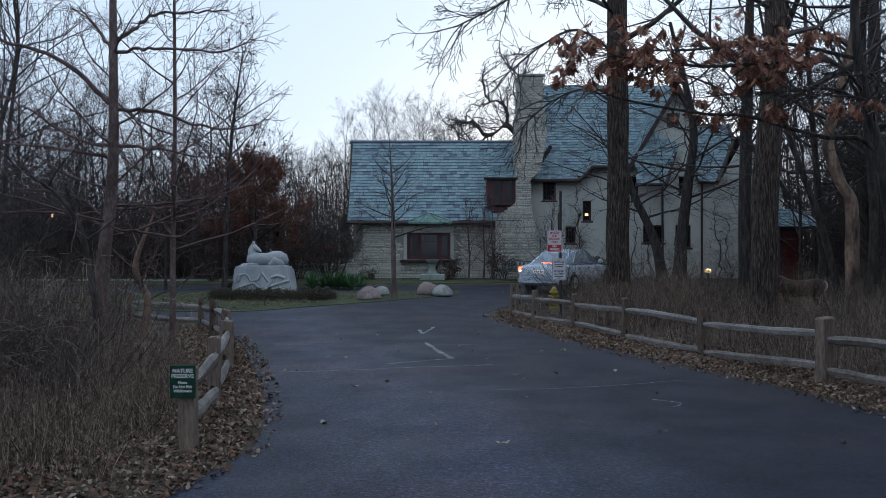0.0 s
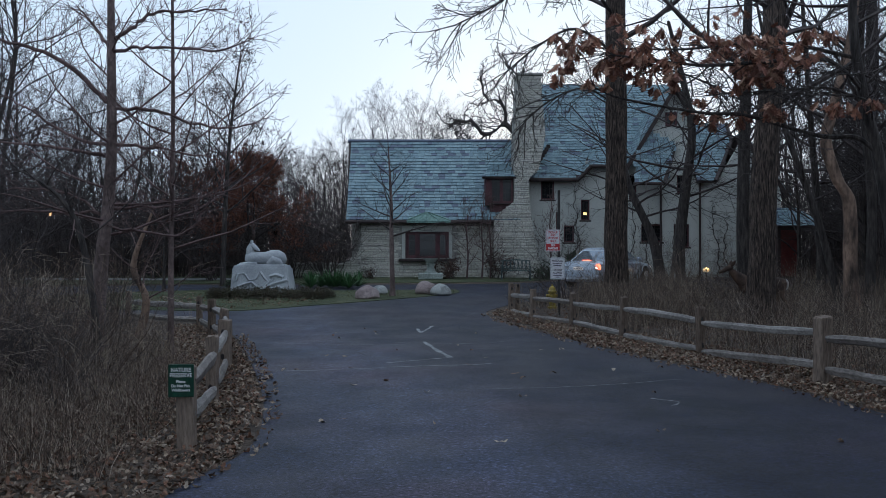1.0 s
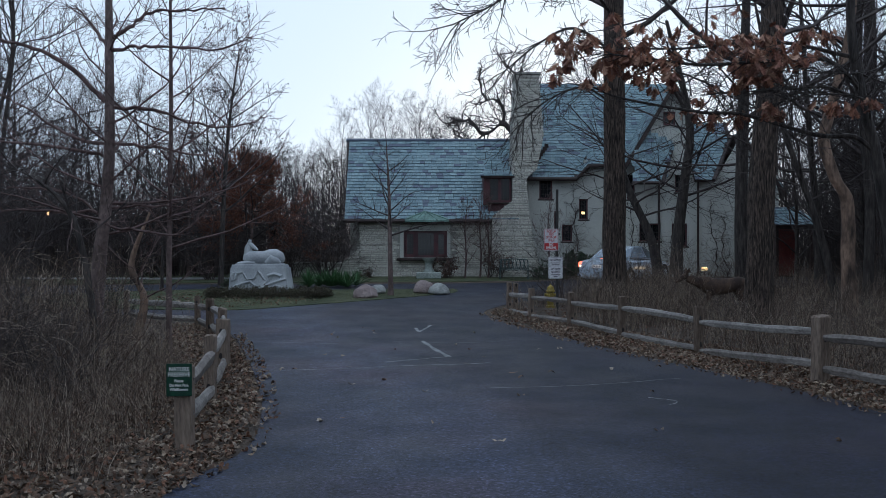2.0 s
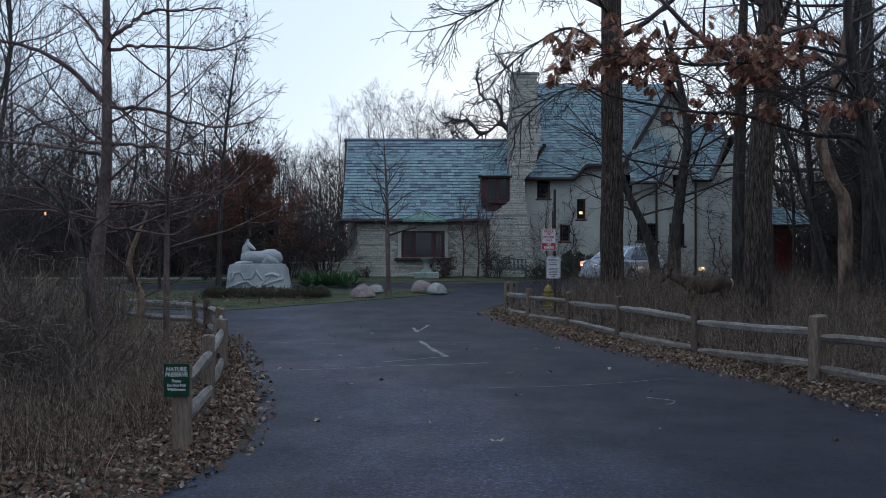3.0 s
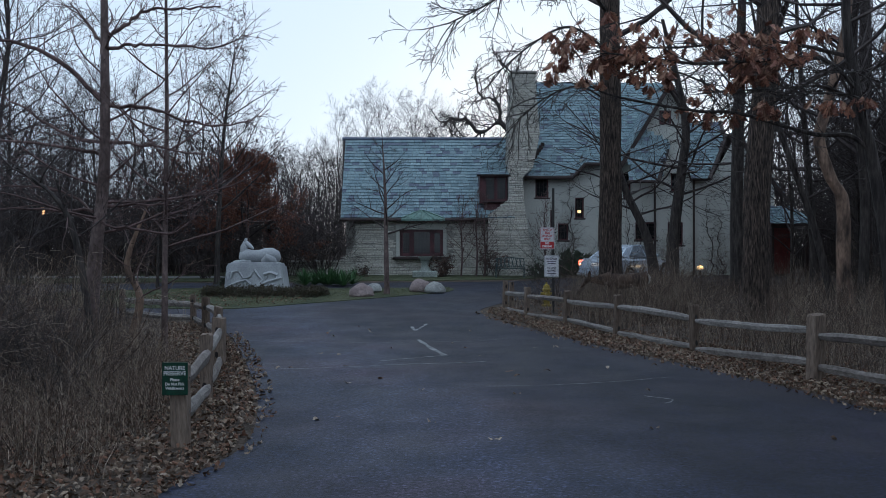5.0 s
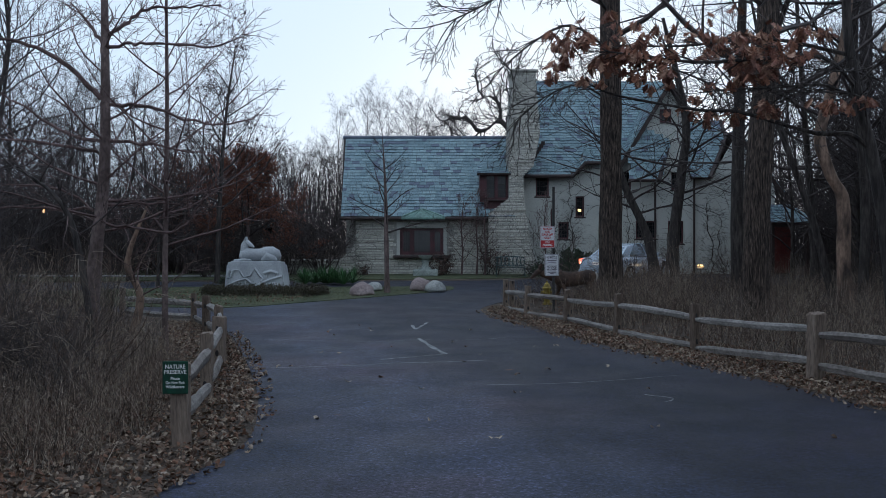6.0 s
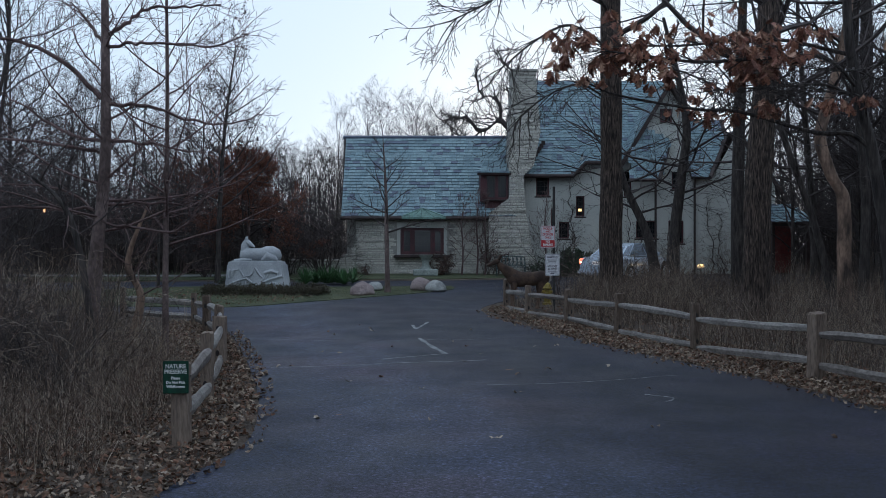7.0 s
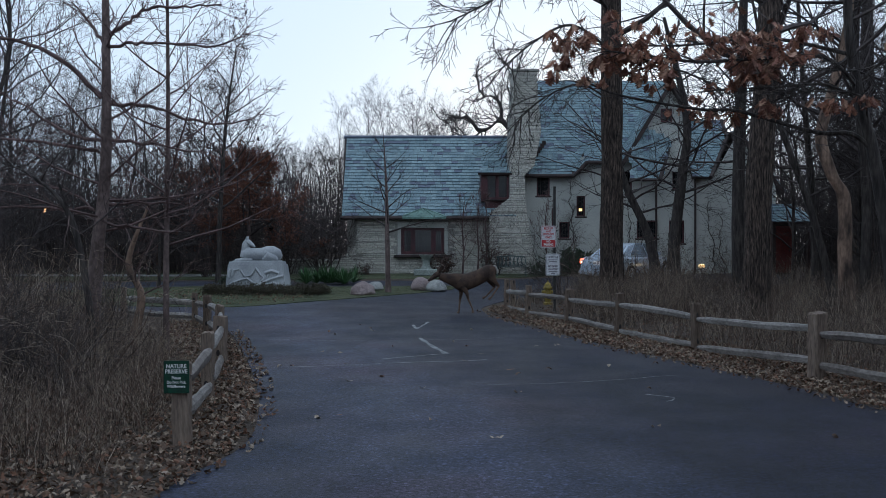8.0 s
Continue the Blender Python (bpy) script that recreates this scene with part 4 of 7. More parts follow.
def side_porch():
    p = thing("porch", "small dark timber porch with a red door and slate roof", "porch", Matrix.Translation((14.2 - 0.62 * 15.2, 0, 0.12)) @ Matrix.Diagonal((0.62, 1, 1, 1)))
    s = Shape()
    for x in (15.5, 17.9):
        s.box(x - 0.09, x + 0.09, 36.5, 36.68, 0.3, 2.75)
    s.box(15.4, 18.0, 38.0, 38.2, 0.3, 3.3)
    part("frame", s, M_TRIM, p)
    rs = roof_slab(p, [(15.2, 36.2, 2.75), (18.2, 36.2, 2.75), (17.9, 38.2, 3.6), (15.5, 38.2, 3.6)], 0.1, "slate porch roof")
    slates(rs, (15.2, 36.2, 2.75), (3.0, 0, 0), (0, 2.0, 0.85), lambda a, b: 0.1 * b < a < 1 - 0.1 * b, 31)
    d = part("door", block((1.5, 0.06, 2.05), 0.01, (16.9, 37.95, 1.6)), M_DOOR, p, "dull red panelled door")
    part("door_handle", block((0.03, 0.06, 0.12), 0.008, (17.45, 37.9, 1.55)), M_STEEL, d)


# ---- fences and signs ----
def fence_post(root, x, y, h, size=0.13, turn=0.0, material=None, holes=(0.22, 0.66)):
    rng = random.Random(int(x * 100) + int(y * 10))
    bm = block((size, size * 0.8, h + 0.15), 0.014, (0, 0, (h - 0.15) / 2))
    bmesh.ops.subdivide_edges(bm, edges=[e for e in bm.edges if e.calc_length() > 0.4], cuts=4)
    for v in bm.verts:
        v.co.x += rng.uniform(-0.006, 0.006)
        v.co.y += rng.uniform(-0.006, 0.006)
        if v.co.z > h - 0.05:
            v.co.z += rng.uniform(-0.02, 0.02)
    post = part("post", bm, material or M_POST, root, at=pose(x, y, rise(y), rng.uniform(-2, 2), rng.uniform(-2, 2), turn))
    for z in holes:
        s = Shape()
        s.loft([(-size * 0.02, -size * 0.401, z), (-size * 0.02, -size * 0.41, z)], [(0.028, 0.05), (0.028, 0.05)], 10)
        part("mortise", s, M_HOOF, post, "dark mortise hole")
    return post


def rail(root, a, b, seed, r=0.055):
    """A split rail: a rough, cracked wedge with sharp edges, hewn thinner at its ends."""
    rng, s = random.Random(seed), Shape()
    a, b = Vector(a), Vector(b)
    n, sides = 16, 7
    bow, twist = rng.uniform(-0.03, 0.03), rng.uniform(-0.35, 0.35)
    d = (b - a).normalized()
    side = d.cross(Vector((0, 0, 1))).normalized()
    up = side.cross(d)
    shape = [(0.78 * math.cos(w), 1.05 * math.sin(w)) for w in (-2.2, -1.2, -0.35, 0.5, 1.25, 2.0, 2.9)]
    shape = [(c * rng.uniform(0.8, 1.15), h * rng.uniform(0.85, 1.15)) for c, h in shape]
    for i in range(n + 1):
        t = i / n
        c = a.lerp(b, t) + up * (bow * 4 * t * (1 - t) + 0.012 * noise.noise((t * 4, seed, 0))) + side * 0.012 * noise.noise((t * 3, seed, 5))
        e = min(1.0, 0.6 + 4.0 * min(t, 1 - t))
        w = twist * (t - 0.5)
        for k, (x, z) in enumerate(shape):
            m = r * e * (1 + 0.16 * noise.noise((t * 6, k * 3.1, seed)))
            s.v.append(tuple(c + side * (m * (x * math.cos(w) - z * math.sin(w))) + up * (m * (x * math.sin(w) + z * math.cos(w)))))
    for i in range(n):
        for k in range(sides):
            q = (k + 1) % sides
            s.f.append((i * sides + k, i * sides + q, (i + 1) * sides + q, (i + 1) * sides + k))
    s.f += [tuple(reversed(range(sides))), tuple(n * sides + k for k in range(sides))]
    return part("rail", s, M_RAIL, root)


# posts as (x, y, height, width); rails as heights above the level drive at both ends, upper then lower
RIGHT_POSTS = [(6.3, 5.6, 0.88, 0.14), (5.72, 8.5, 0.88, 0.14), (5.09, 11.48, 0.89, 0.2), (4.46, 14.75, 0.81, 0.14), (3.68, 17.4, 0.84, 0.14), (2.96, 19.4, 0.76, 0.14), (2.26, 21.3, 0.71, 0.13), (1.86, 23.0, 0.75, 0.13)]
RIGHT_RAILS = [((0.62, 0.6), (0.2, 0.2)), ((0.68, 0.6), (0.27, 0.19)), ((0.68, 0.54), (0.25, 0.05)), ((0.565, 0.6), (0.09, 0.085)), ((0.61, 0.61), (0.11, 0.19)), ((0.624, 0.61), (0.19, 0.16)), ((0.64, 0.6), (0.2, 0.19))]
LEFT_POSTS = [(-2.28, 7.7, 0.74, 0.15), (-2.69, 10.1, 0.78, 0.13), (-3.33, 13.2, 0.72, 0.19), (-3.95, 15.6, 0.73, 0.14), (-4.8, 18.0, 0.74, 0.15), (-5.46, 19.4, 0.68, 0.12), (-7.6, 20.9, 0.7, 0.13)]
LEFT_RAILS = [((0.6, 0.54), (0.31, 0.14)), ((0.61, 0.51), (0.235, 0.08)), ((0.55, 0.55), (0.2, 0.16)), ((0.57, 0.56), (0.2, 0.2)), ((0.55, 0.52), (0.2, 0.22)), ((0.52, 0.55), (0.22, 0.25))]


def fences():
    f = thing("fence", "weathered two-rail split cedar fence beside the drive", "fence")
    for x, y, h, w in RIGHT_POSTS:
        fence_post(f, x, y, h, w, 25, None, (0.16, 0.6))
    for i, (p, q) in enumerate(zip(RIGHT_POSTS, RIGHT_POSTS[1:])):
        for k, (z0, z1) in enumerate(RIGHT_RAILS[i]):
            rail(f, (p[0], p[1], z0), (q[0], q[1], z1), i * 2 + k, (0.056, 0.06, 0.058, 0.058, 0.054, 0.052, 0.06)[i])
    fence_post(f, 2.06, 23.35, 0.72, 0.13, 25)
    fence_post(f, 3.1, 19.75, 0.7, 0.12, 20)
    g = thing("fence", "weathered two-rail split cedar fence on the leafy verge", "fence")
    for x, y, h, w in LEFT_POSTS:
        fence_post(g, x, y, h, w, -8, None, (0.16, 0.53))
    for i, (p, q) in enumerate(zip(LEFT_POSTS, LEFT_POSTS[1:])):
        for k, (z0, z1) in enumerate(LEFT_RAILS[i]):
            rail(g, (p[0] + 0.05, p[1], z0), (q[0] + 0.02, q[1], z1), 40 + i * 2 + k, 0.066)


def nature_sign():
    at = pose(-2.305, 7.61, 0.615, 0, 0, 2)
    t = thing("nature_sign", "green notice board with white lettering on a short fence post", "sign", at)
    part("plate", block((0.225, 0.012, 0.29), 0.004), M_SIGN_GREEN, t)
    up = Matrix.Rotation(radians(90), 4, "X")
    for text, z, hh in (("NATURE", 0.095, 0.036), ("PRESERVE", 0.048, 0.036), ("Please", -0.008, 0.025), ("Do Not Pick", -0.046, 0.025), ("Wildflowers", -0.083, 0.025)):
        words("lettering", text, hh, M_WHITE, t, Matrix.Translation((0, -0.009, z)) @ up, bold=0.0008, wide=0.92)


def bars(shape, x0, x1, z, h):
    shape.box(x0, x1, -0.0085, -0.0065, z - h / 2, z + h / 2)


def corner_line(w, h, r):
    """Outline of an upright plate with round corners."""
    out = []
    for cx, cz, a0 in ((w / 2 - r, h / 2 - r, 0), (-w / 2 + r, h / 2 - r, 90), (-w / 2 + r, -h / 2 + r, 180), (w / 2 - r, -h / 2 + r, 270)):
        out += [(cx + r * math.cos(radians(a0 + 22.5 * k)), cz + r * math.sin(radians(a0 + 22.5 * k))) for k in range(5)]
    return out


def rounded_plate(name, w, h, r, thick, material, parent):
    line, s = corner_line(w, h, r), Shape()
    k = len(line)
    s.add([(x, -thick / 2, z) for x, z in line] + [(x, thick / 2, z) for x, z in line], [tuple(reversed(range(k))), tuple(range(k, 2 * k))] + [(i, (i + 1) % k, k + (i + 1) % k, k + i) for i in range(k)])
    return part(name, s, material, parent)


def sign_border(w, h, r, material, parent):
    a, b, s = corner_line(w, h, r), corner_line(w - 0.016, h - 0.016, r - 0.008), Shape()
    k = len(a)
    s.add([(x, -0.0075, z) for x, z in a] + [(x, -0.0075, z) for x, z in b], [(i, (i + 1) % k, k + (i + 1) % k, k + i) for i in range(k)])
    part("border", s, material, parent)


def street_signs():
    gy = 22.0
    x0 = 2.98
    up = Matrix.Rotation(radians(90), 4, "X")
    p = thing("sign_post", "dark perforated steel sign post", "post", pose(x0 + 0.04, gy + 0.05, rise(gy)))
    s = Shape()
    s.box(-0.03, 0.03, -0.03, 0.03, -0.1, 3.2)
    part("pole", s, M_STEEL, p)
    s = Shape()
    for i in range(30):
        s.loft([(0, -0.0305, 0.5 + i * 0.09), (0, -0.032, 0.5 + i * 0.09)], [0.012, 0.012], 6)
    part("perforation", s, M_HOOF, p)["kind"] = "stuff"
    t = thing("pick_up_sign", "white and red no parking sign on a steel post", "sign", pose(x0 - 0.12, gy, 2.06))
    rounded_plate("plate", 0.37, 0.56, 0.035, 0.012, M_SIGN_WHITE, t)
    sign_border(0.35, 0.54, 0.03, M_SIGN_RED, t)
    s = Shape()
    s.box(-0.17, 0.17, -0.0085, -0.0065, -0.255, -0.085)
    part("red_field", s, M_SIGN_RED, t)
    for text, z, m, hh, w in (("PICK-UP", 0.205, M_SIGN_RED, 0.058, 0.78), ("AND", 0.132, M_SIGN_RED, 0.052, 0.8), ("DROP-OFF", 0.058, M_SIGN_RED, 0.058, 0.7), ("ONLY", -0.022, M_SIGN_RED, 0.055, 0.8), ("NO", -0.126, M_WHITE, 0.055, 0.85), ("PARKING", -0.205, M_WHITE, 0.055, 0.76)):
        words("lettering", text, hh, m, t, Matrix.Translation((0, -0.0095, z)) @ up, bold=0.003, wide=w)
    t = thing("bicycle_sign", "white notice with dark lettering on a steel post", "sign", pose(x0 - 0.01, gy - 0.02, 1.345))
    rounded_plate("plate", 0.37, 0.56, 0.035, 0.012, M_SIGN_WHITE, t)
    sign_border(0.35, 0.54, 0.03, M_INK, t)
    for text, z, hh, w in (("NO BICYCLES", 0.19, 0.05, 0.62), ("NO DOGS", -0.045, 0.05, 0.74), ("ALLOWED", -0.115, 0.05, 0.72)):
        words("lettering", text, hh, M_INK, t, Matrix.Translation((0, -0.0095, z)) @ up, bold=0.0022, wide=w)
    for x, z, w in ((0, 0.118, 0.12), (0, 0.072, 0.1), (0, -0.185, 0.11), (0, -0.225, 0.05)):
        s = Shape()
        bars(s, -w, w, z, 0.018)
        part("small_print", s, M_INK, t)


def hydrant():
    y = 23.9
    t = thing("fire_hydrant", "yellow cast iron fire hydrant behind the fence", "hydrant", pose(3.09, y, rise(y)))
    s = Shape()
    s.loft([(0, 0, -0.05), (0, 0, 0.05), (0, 0, 0.07), (0, 0, 0.5), (0, 0, 0.52), (0, 0, 0.57), (0, 0, 0.6), (0, 0, 0.7), (0, 0, 0.75)], [0.16, 0.16, 0.11, 0.105, 0.15, 0.15, 0.12, 0.09, 0.03], 16)
    part("barrel", s, M_YELLOW, t, smooth=False)
    s = Shape()
    s.loft([(-0.2, 0, 0.42), (0.2, 0, 0.42)], [0.055, 0.055], 10)
    s.loft([(0, -0.2, 0.4), (0, 0, 0.4)], [0.07, 0.07], 10)
    part("nozzles", s, M_YELLOW, t)
    s = Shape()
    s.loft([(0, 0, 0.74), (0, 0, 0.8)], [0.03, 0.03], 5)
    part("nut", s, M_YELLOW, t)
    t.scale = (0.85, 0.85, 0.82)


# ---- garden things ----
def statue():
    y = 29.6
    s = Shape()
    def slab(z0, z1, a0, a1, b0, b1, d0, d1):
        s.add([(a0, -d0, z0), (a1, -d0, z0), (a1, d0, z0), (a0, d0, z0), (b0, -d1, z1), (b1, -d1, z1), (b1, d1, z1), (b0, d1, z1)], [(0, 1, 5, 4), (1, 2, 6, 5), (2, 3, 7, 6), (3, 0, 4, 7), (4, 5, 6, 7), (3, 2, 1, 0)])
    slab(-0.1, 0.92, -1.1, 1.12, -1.02, 0.98, 0.62, 0.54)
    slab(0.92, 1.04, -1.0, 0.93, -0.98, 0.9, 0.52, 0.5)
    slab(1.04, 1.08, -0.9, 0.8, -0.88, 0.78, 0.44, 0.42)
    # lying animal: body, haunch, folded legs, raised neck, head turned back
    s.loft([(-0.62, 0, 1.18), (-0.55, 0, 1.28), (-0.4, 0, 1.32), (-0.15, 0, 1.31), (0.1, 0, 1.31), (0.32, 0, 1.34), (0.5, 0, 1.34), (0.66, 0, 1.28), (0.76, 0, 1.18), (0.8, 0, 1.12)], [(0.1, 0.1), (0.19, 0.22), (0.24, 0.28), (0.25, 0.26), (0.26, 0.26), (0.28, 0.31), (0.28, 0.32), (0.25, 0.27), (0.16, 0.16), (0.05, 0.05)], 18)
    s.loft([(0.2, -0.2, 1.1), (0.42, -0.24, 1.24), (0.62, -0.22, 1.16), (0.74, -0.2, 1.08)], [0.08, 0.19, 0.15, 0.06], 10)
    s.loft([(-0.86, -0.14, 1.09), (-0.5, -0.16, 1.12), (-0.2, -0.18, 1.1)], [0.05, 0.075, 0.07], 8)
    s.loft([(-0.8, 0.14, 1.09), (-0.4, 0.16, 1.14), (-0.2, 0.18, 1.1)], [0.05, 0.075, 0.07], 8)
    s.loft([(-0.34, 0, 1.3), (-0.5, 0, 1.5), (-0.5, 0, 1.7), (-0.46, 0, 1.82)], [(0.17, 0.2), (0.13, 0.17), (0.11, 0.14), (0.1, 0.11)], 12)
    s.loft([(-0.52, 0, 1.84), (-0.4, -0.02, 1.82), (-0.27, -0.06, 1.72), (-0.16, -0.09, 1.64), (-0.12, -0.1, 1.62)], [(0.07, 0.08), (0.09, 0.1), (0.07, 0.085), (0.045, 0.05), (0.03, 0.03)], 12)
    for k in (-1, 1):
        s.loft([(-0.45, 0.06 * k, 1.88), (-0.44, 0.09 * k, 1.97), (-0.42, 0.1 * k, 2.04)], [(0.03, 0.035), (0.035, 0.045), (0.008, 0.01)], 8)
    # carved relief on the base
    def ridge(pts, r):
        s.loft([(x, -0.62 + 0.1 * z / 0.85 - 0.03, z) for x, z in pts], [(r, r)] * len(pts), 6)
    for pts, r in (([(-1.0, 0.1), (-0.6, 0.3), (-0.3, 0.38), (-0.1, 0.2)], 0.055), ([(-0.85, 0.45), (-0.8, 0.7), (-0.6, 0.74)], 0.05), ([(-0.55, 0.72), (-0.4, 0.45), (-0.15, 0.5), (-0.02, 0.75)], 0.04), ([(0.0, 0.8), (0.2, 0.5), (0.3, 0.4), (0.1, 0.12)], 0.05),
                   ([(0.1, 0.1), (0.5, 0.32), (1.0, 0.48)], 0.06), ([(0.35, 0.6), (0.6, 0.68), (0.85, 0.58)], 0.08), ([(0.45, 0.55), (0.42, 0.42)], 0.035), ([(0.8, 0.55), (0.82, 0.44)], 0.035), ([(0.4, 0.12), (0.65, 0.2), (0.9, 0.12)], 0.07), ([(-0.75, 0.25), (-0.72, 0.08)], 0.035), ([(-0.35, 0.28), (-0.33, 0.08)], 0.035), ([(-0.95, 0.4), (-0.98, 0.6), (-0.9, 0.72)], 0.06)):
        ridge(pts, r)
    s.v = [(1.12 - (1.12 - x) * 0.92, yy, z * 0.85 if z < 1.06 else 0.9 + (z - 1.06) * 0.87) for x, yy, z in s.v]
    ob = part("statue", s, M_STATUE, smooth=True, at=pose(-6.22, y, rise(y) + 0.05))
    tagged(ob, "white stone statue of a lying animal on a carved plinth", "statue")


def boulder(x, y, sx, sy, sz, seed, material, label):
    bm = bmesh.new()
    bmesh.ops.create_icosphere(bm, subdivisions=4, radius=1)
    for v in bm.verts:
        k = 1 + 0.16 * noise.noise(v.co * 1.2 + Vector((seed, 0, 0))) + 0.05 * noise.noise(v.co * 4 + Vector((0, seed, 0)))
        v.co = Vector((v.co.x * sx * k, v.co.y * sy * k, v.co.z * sz * k if v.co.z > 0 else v.co.z * sz * 0.4 * k))
    ob = part("boulder", bm, material, smooth=True, at=pose(x, y, rise(y) + 0.08, 0, 0, seed * 40))
    tagged(ob, label, "boulder", "boulders on the island lawn")


def fountain():
    y = 36.9
    t = thing("birdbath", "pale green stone birdbath on a square stepped base", "birdbath", pose(-0.46, y, rise(y) + 0.02))
    part("base", block((1.06, 0.9, 0.28), 0.03, (0, 0, 0.12)), M_FOUNTAIN, t)
    s = Shape()
    s.loft([(0, 0, 0.24), (0, 0, 0.3), (0, 0, 0.38), (0, 0, 0.6), (0, 0, 0.68)], [0.26, 0.25, 0.17, 0.15, 0.22], 16)
    part("pedestal", s, M_FOUNTAIN, t, smooth=True)
    s = Shape()
    s.loft([(0, 0, 0.66), (0, 0, 0.74), (0, 0, 0.84), (0, 0, 0.88), (0, 0, 0.86), (0, 0, 0.8)], [0.1, 0.21, 0.3, 0.32, 0.28, 0.2], 24)
    part("bowl", s, M_FOUNTAIN, t, smooth=True)


def bench():
    y = 36.3
    t = thing("garden_bench", "green cast metal garden bench before the stone wall", "bench", pose(3.15, y, rise(y) + 0.03) @ Matrix.Scale(0.88, 4))
    s = Shape()
    for i in range(5):
        s.box(-0.7, 0.7, -0.25 + i * 0.1, -0.18 + i * 0.1, 0.41, 0.44)
    part("seat", s, M_BENCH, t)
    s = Shape()
    s.loft([(-0.7, 0.25, 0.9), (0, 0.27, 0.96), (0.7, 0.25, 0.9)], [0.025] * 3, 6)
    s.loft([(-0.7, 0.22, 0.5), (0.7, 0.22, 0.5)], [0.02] * 2, 6)
    for i in range(15):
        x = -0.66 + i * 0.094
        s.loft([(x, 0.23, 0.5), (x + 0.05 * (-1) ** i, 0.24, 0.7), (x, 0.26, 0.92)], [0.02] * 3, 5)
    part("backrest", s, M_BENCH, t)
    for x in (-0.68, 0.68):
        for yy in (-0.24, 0.24):
            s = Shape()
            s.loft([(x, yy, -0.02), (x, yy * 0.9, 0.2), (x, yy, 0.43)], [0.025, 0.018, 0.025], 6)
            part("leg", s, M_BENCH, t)
        s = Shape()
        s.loft([(x, -0.25, 0.43), (x, -0.27, 0.62), (x, 0.24, 0.66)], [0.02] * 3, 6)
        part("armrest", s, M_BENCH, t)


def lamp_post(x, y, h, lit, label):
    t = thing("street_lamp", label, "lamp", pose(x, y, rise(y)))
    s = Shape()
    s.loft([(0, 0, -0.1), (0, 0, 0.3), (0, 0, 0.32), (0, 0, h)], [0.09, 0.08, 0.045, 0.04], 10)
    part("pole", s, M_STEEL, t)
    s = Shape()
    s.loft([(0, 0, h + 0.32), (0, 0, h + 0.36), (0, 0, h + 0.5)], [0.2, 0.19, 0.03], 8)
    s.loft([(0, 0, h - 0.03), (0, 0, h + 0.02)], [0.08, 0.1], 8)
    part("hood", s, M_STEEL, t)
    s = Shape()
    s.loft([(0, 0, h + 0.02), (0, 0, h + 0.18), (0, 0, h + 0.32)], [0.09, 0.13, 0.16], 8)
    part("lantern_glass", s, M_LAMP_FAR if lit else M_PANE, t, "lit orange glass" if lit else "unlit lantern glass")
    if lit:
        t.scale = (0.42, 0.42, 0.92)
    return t


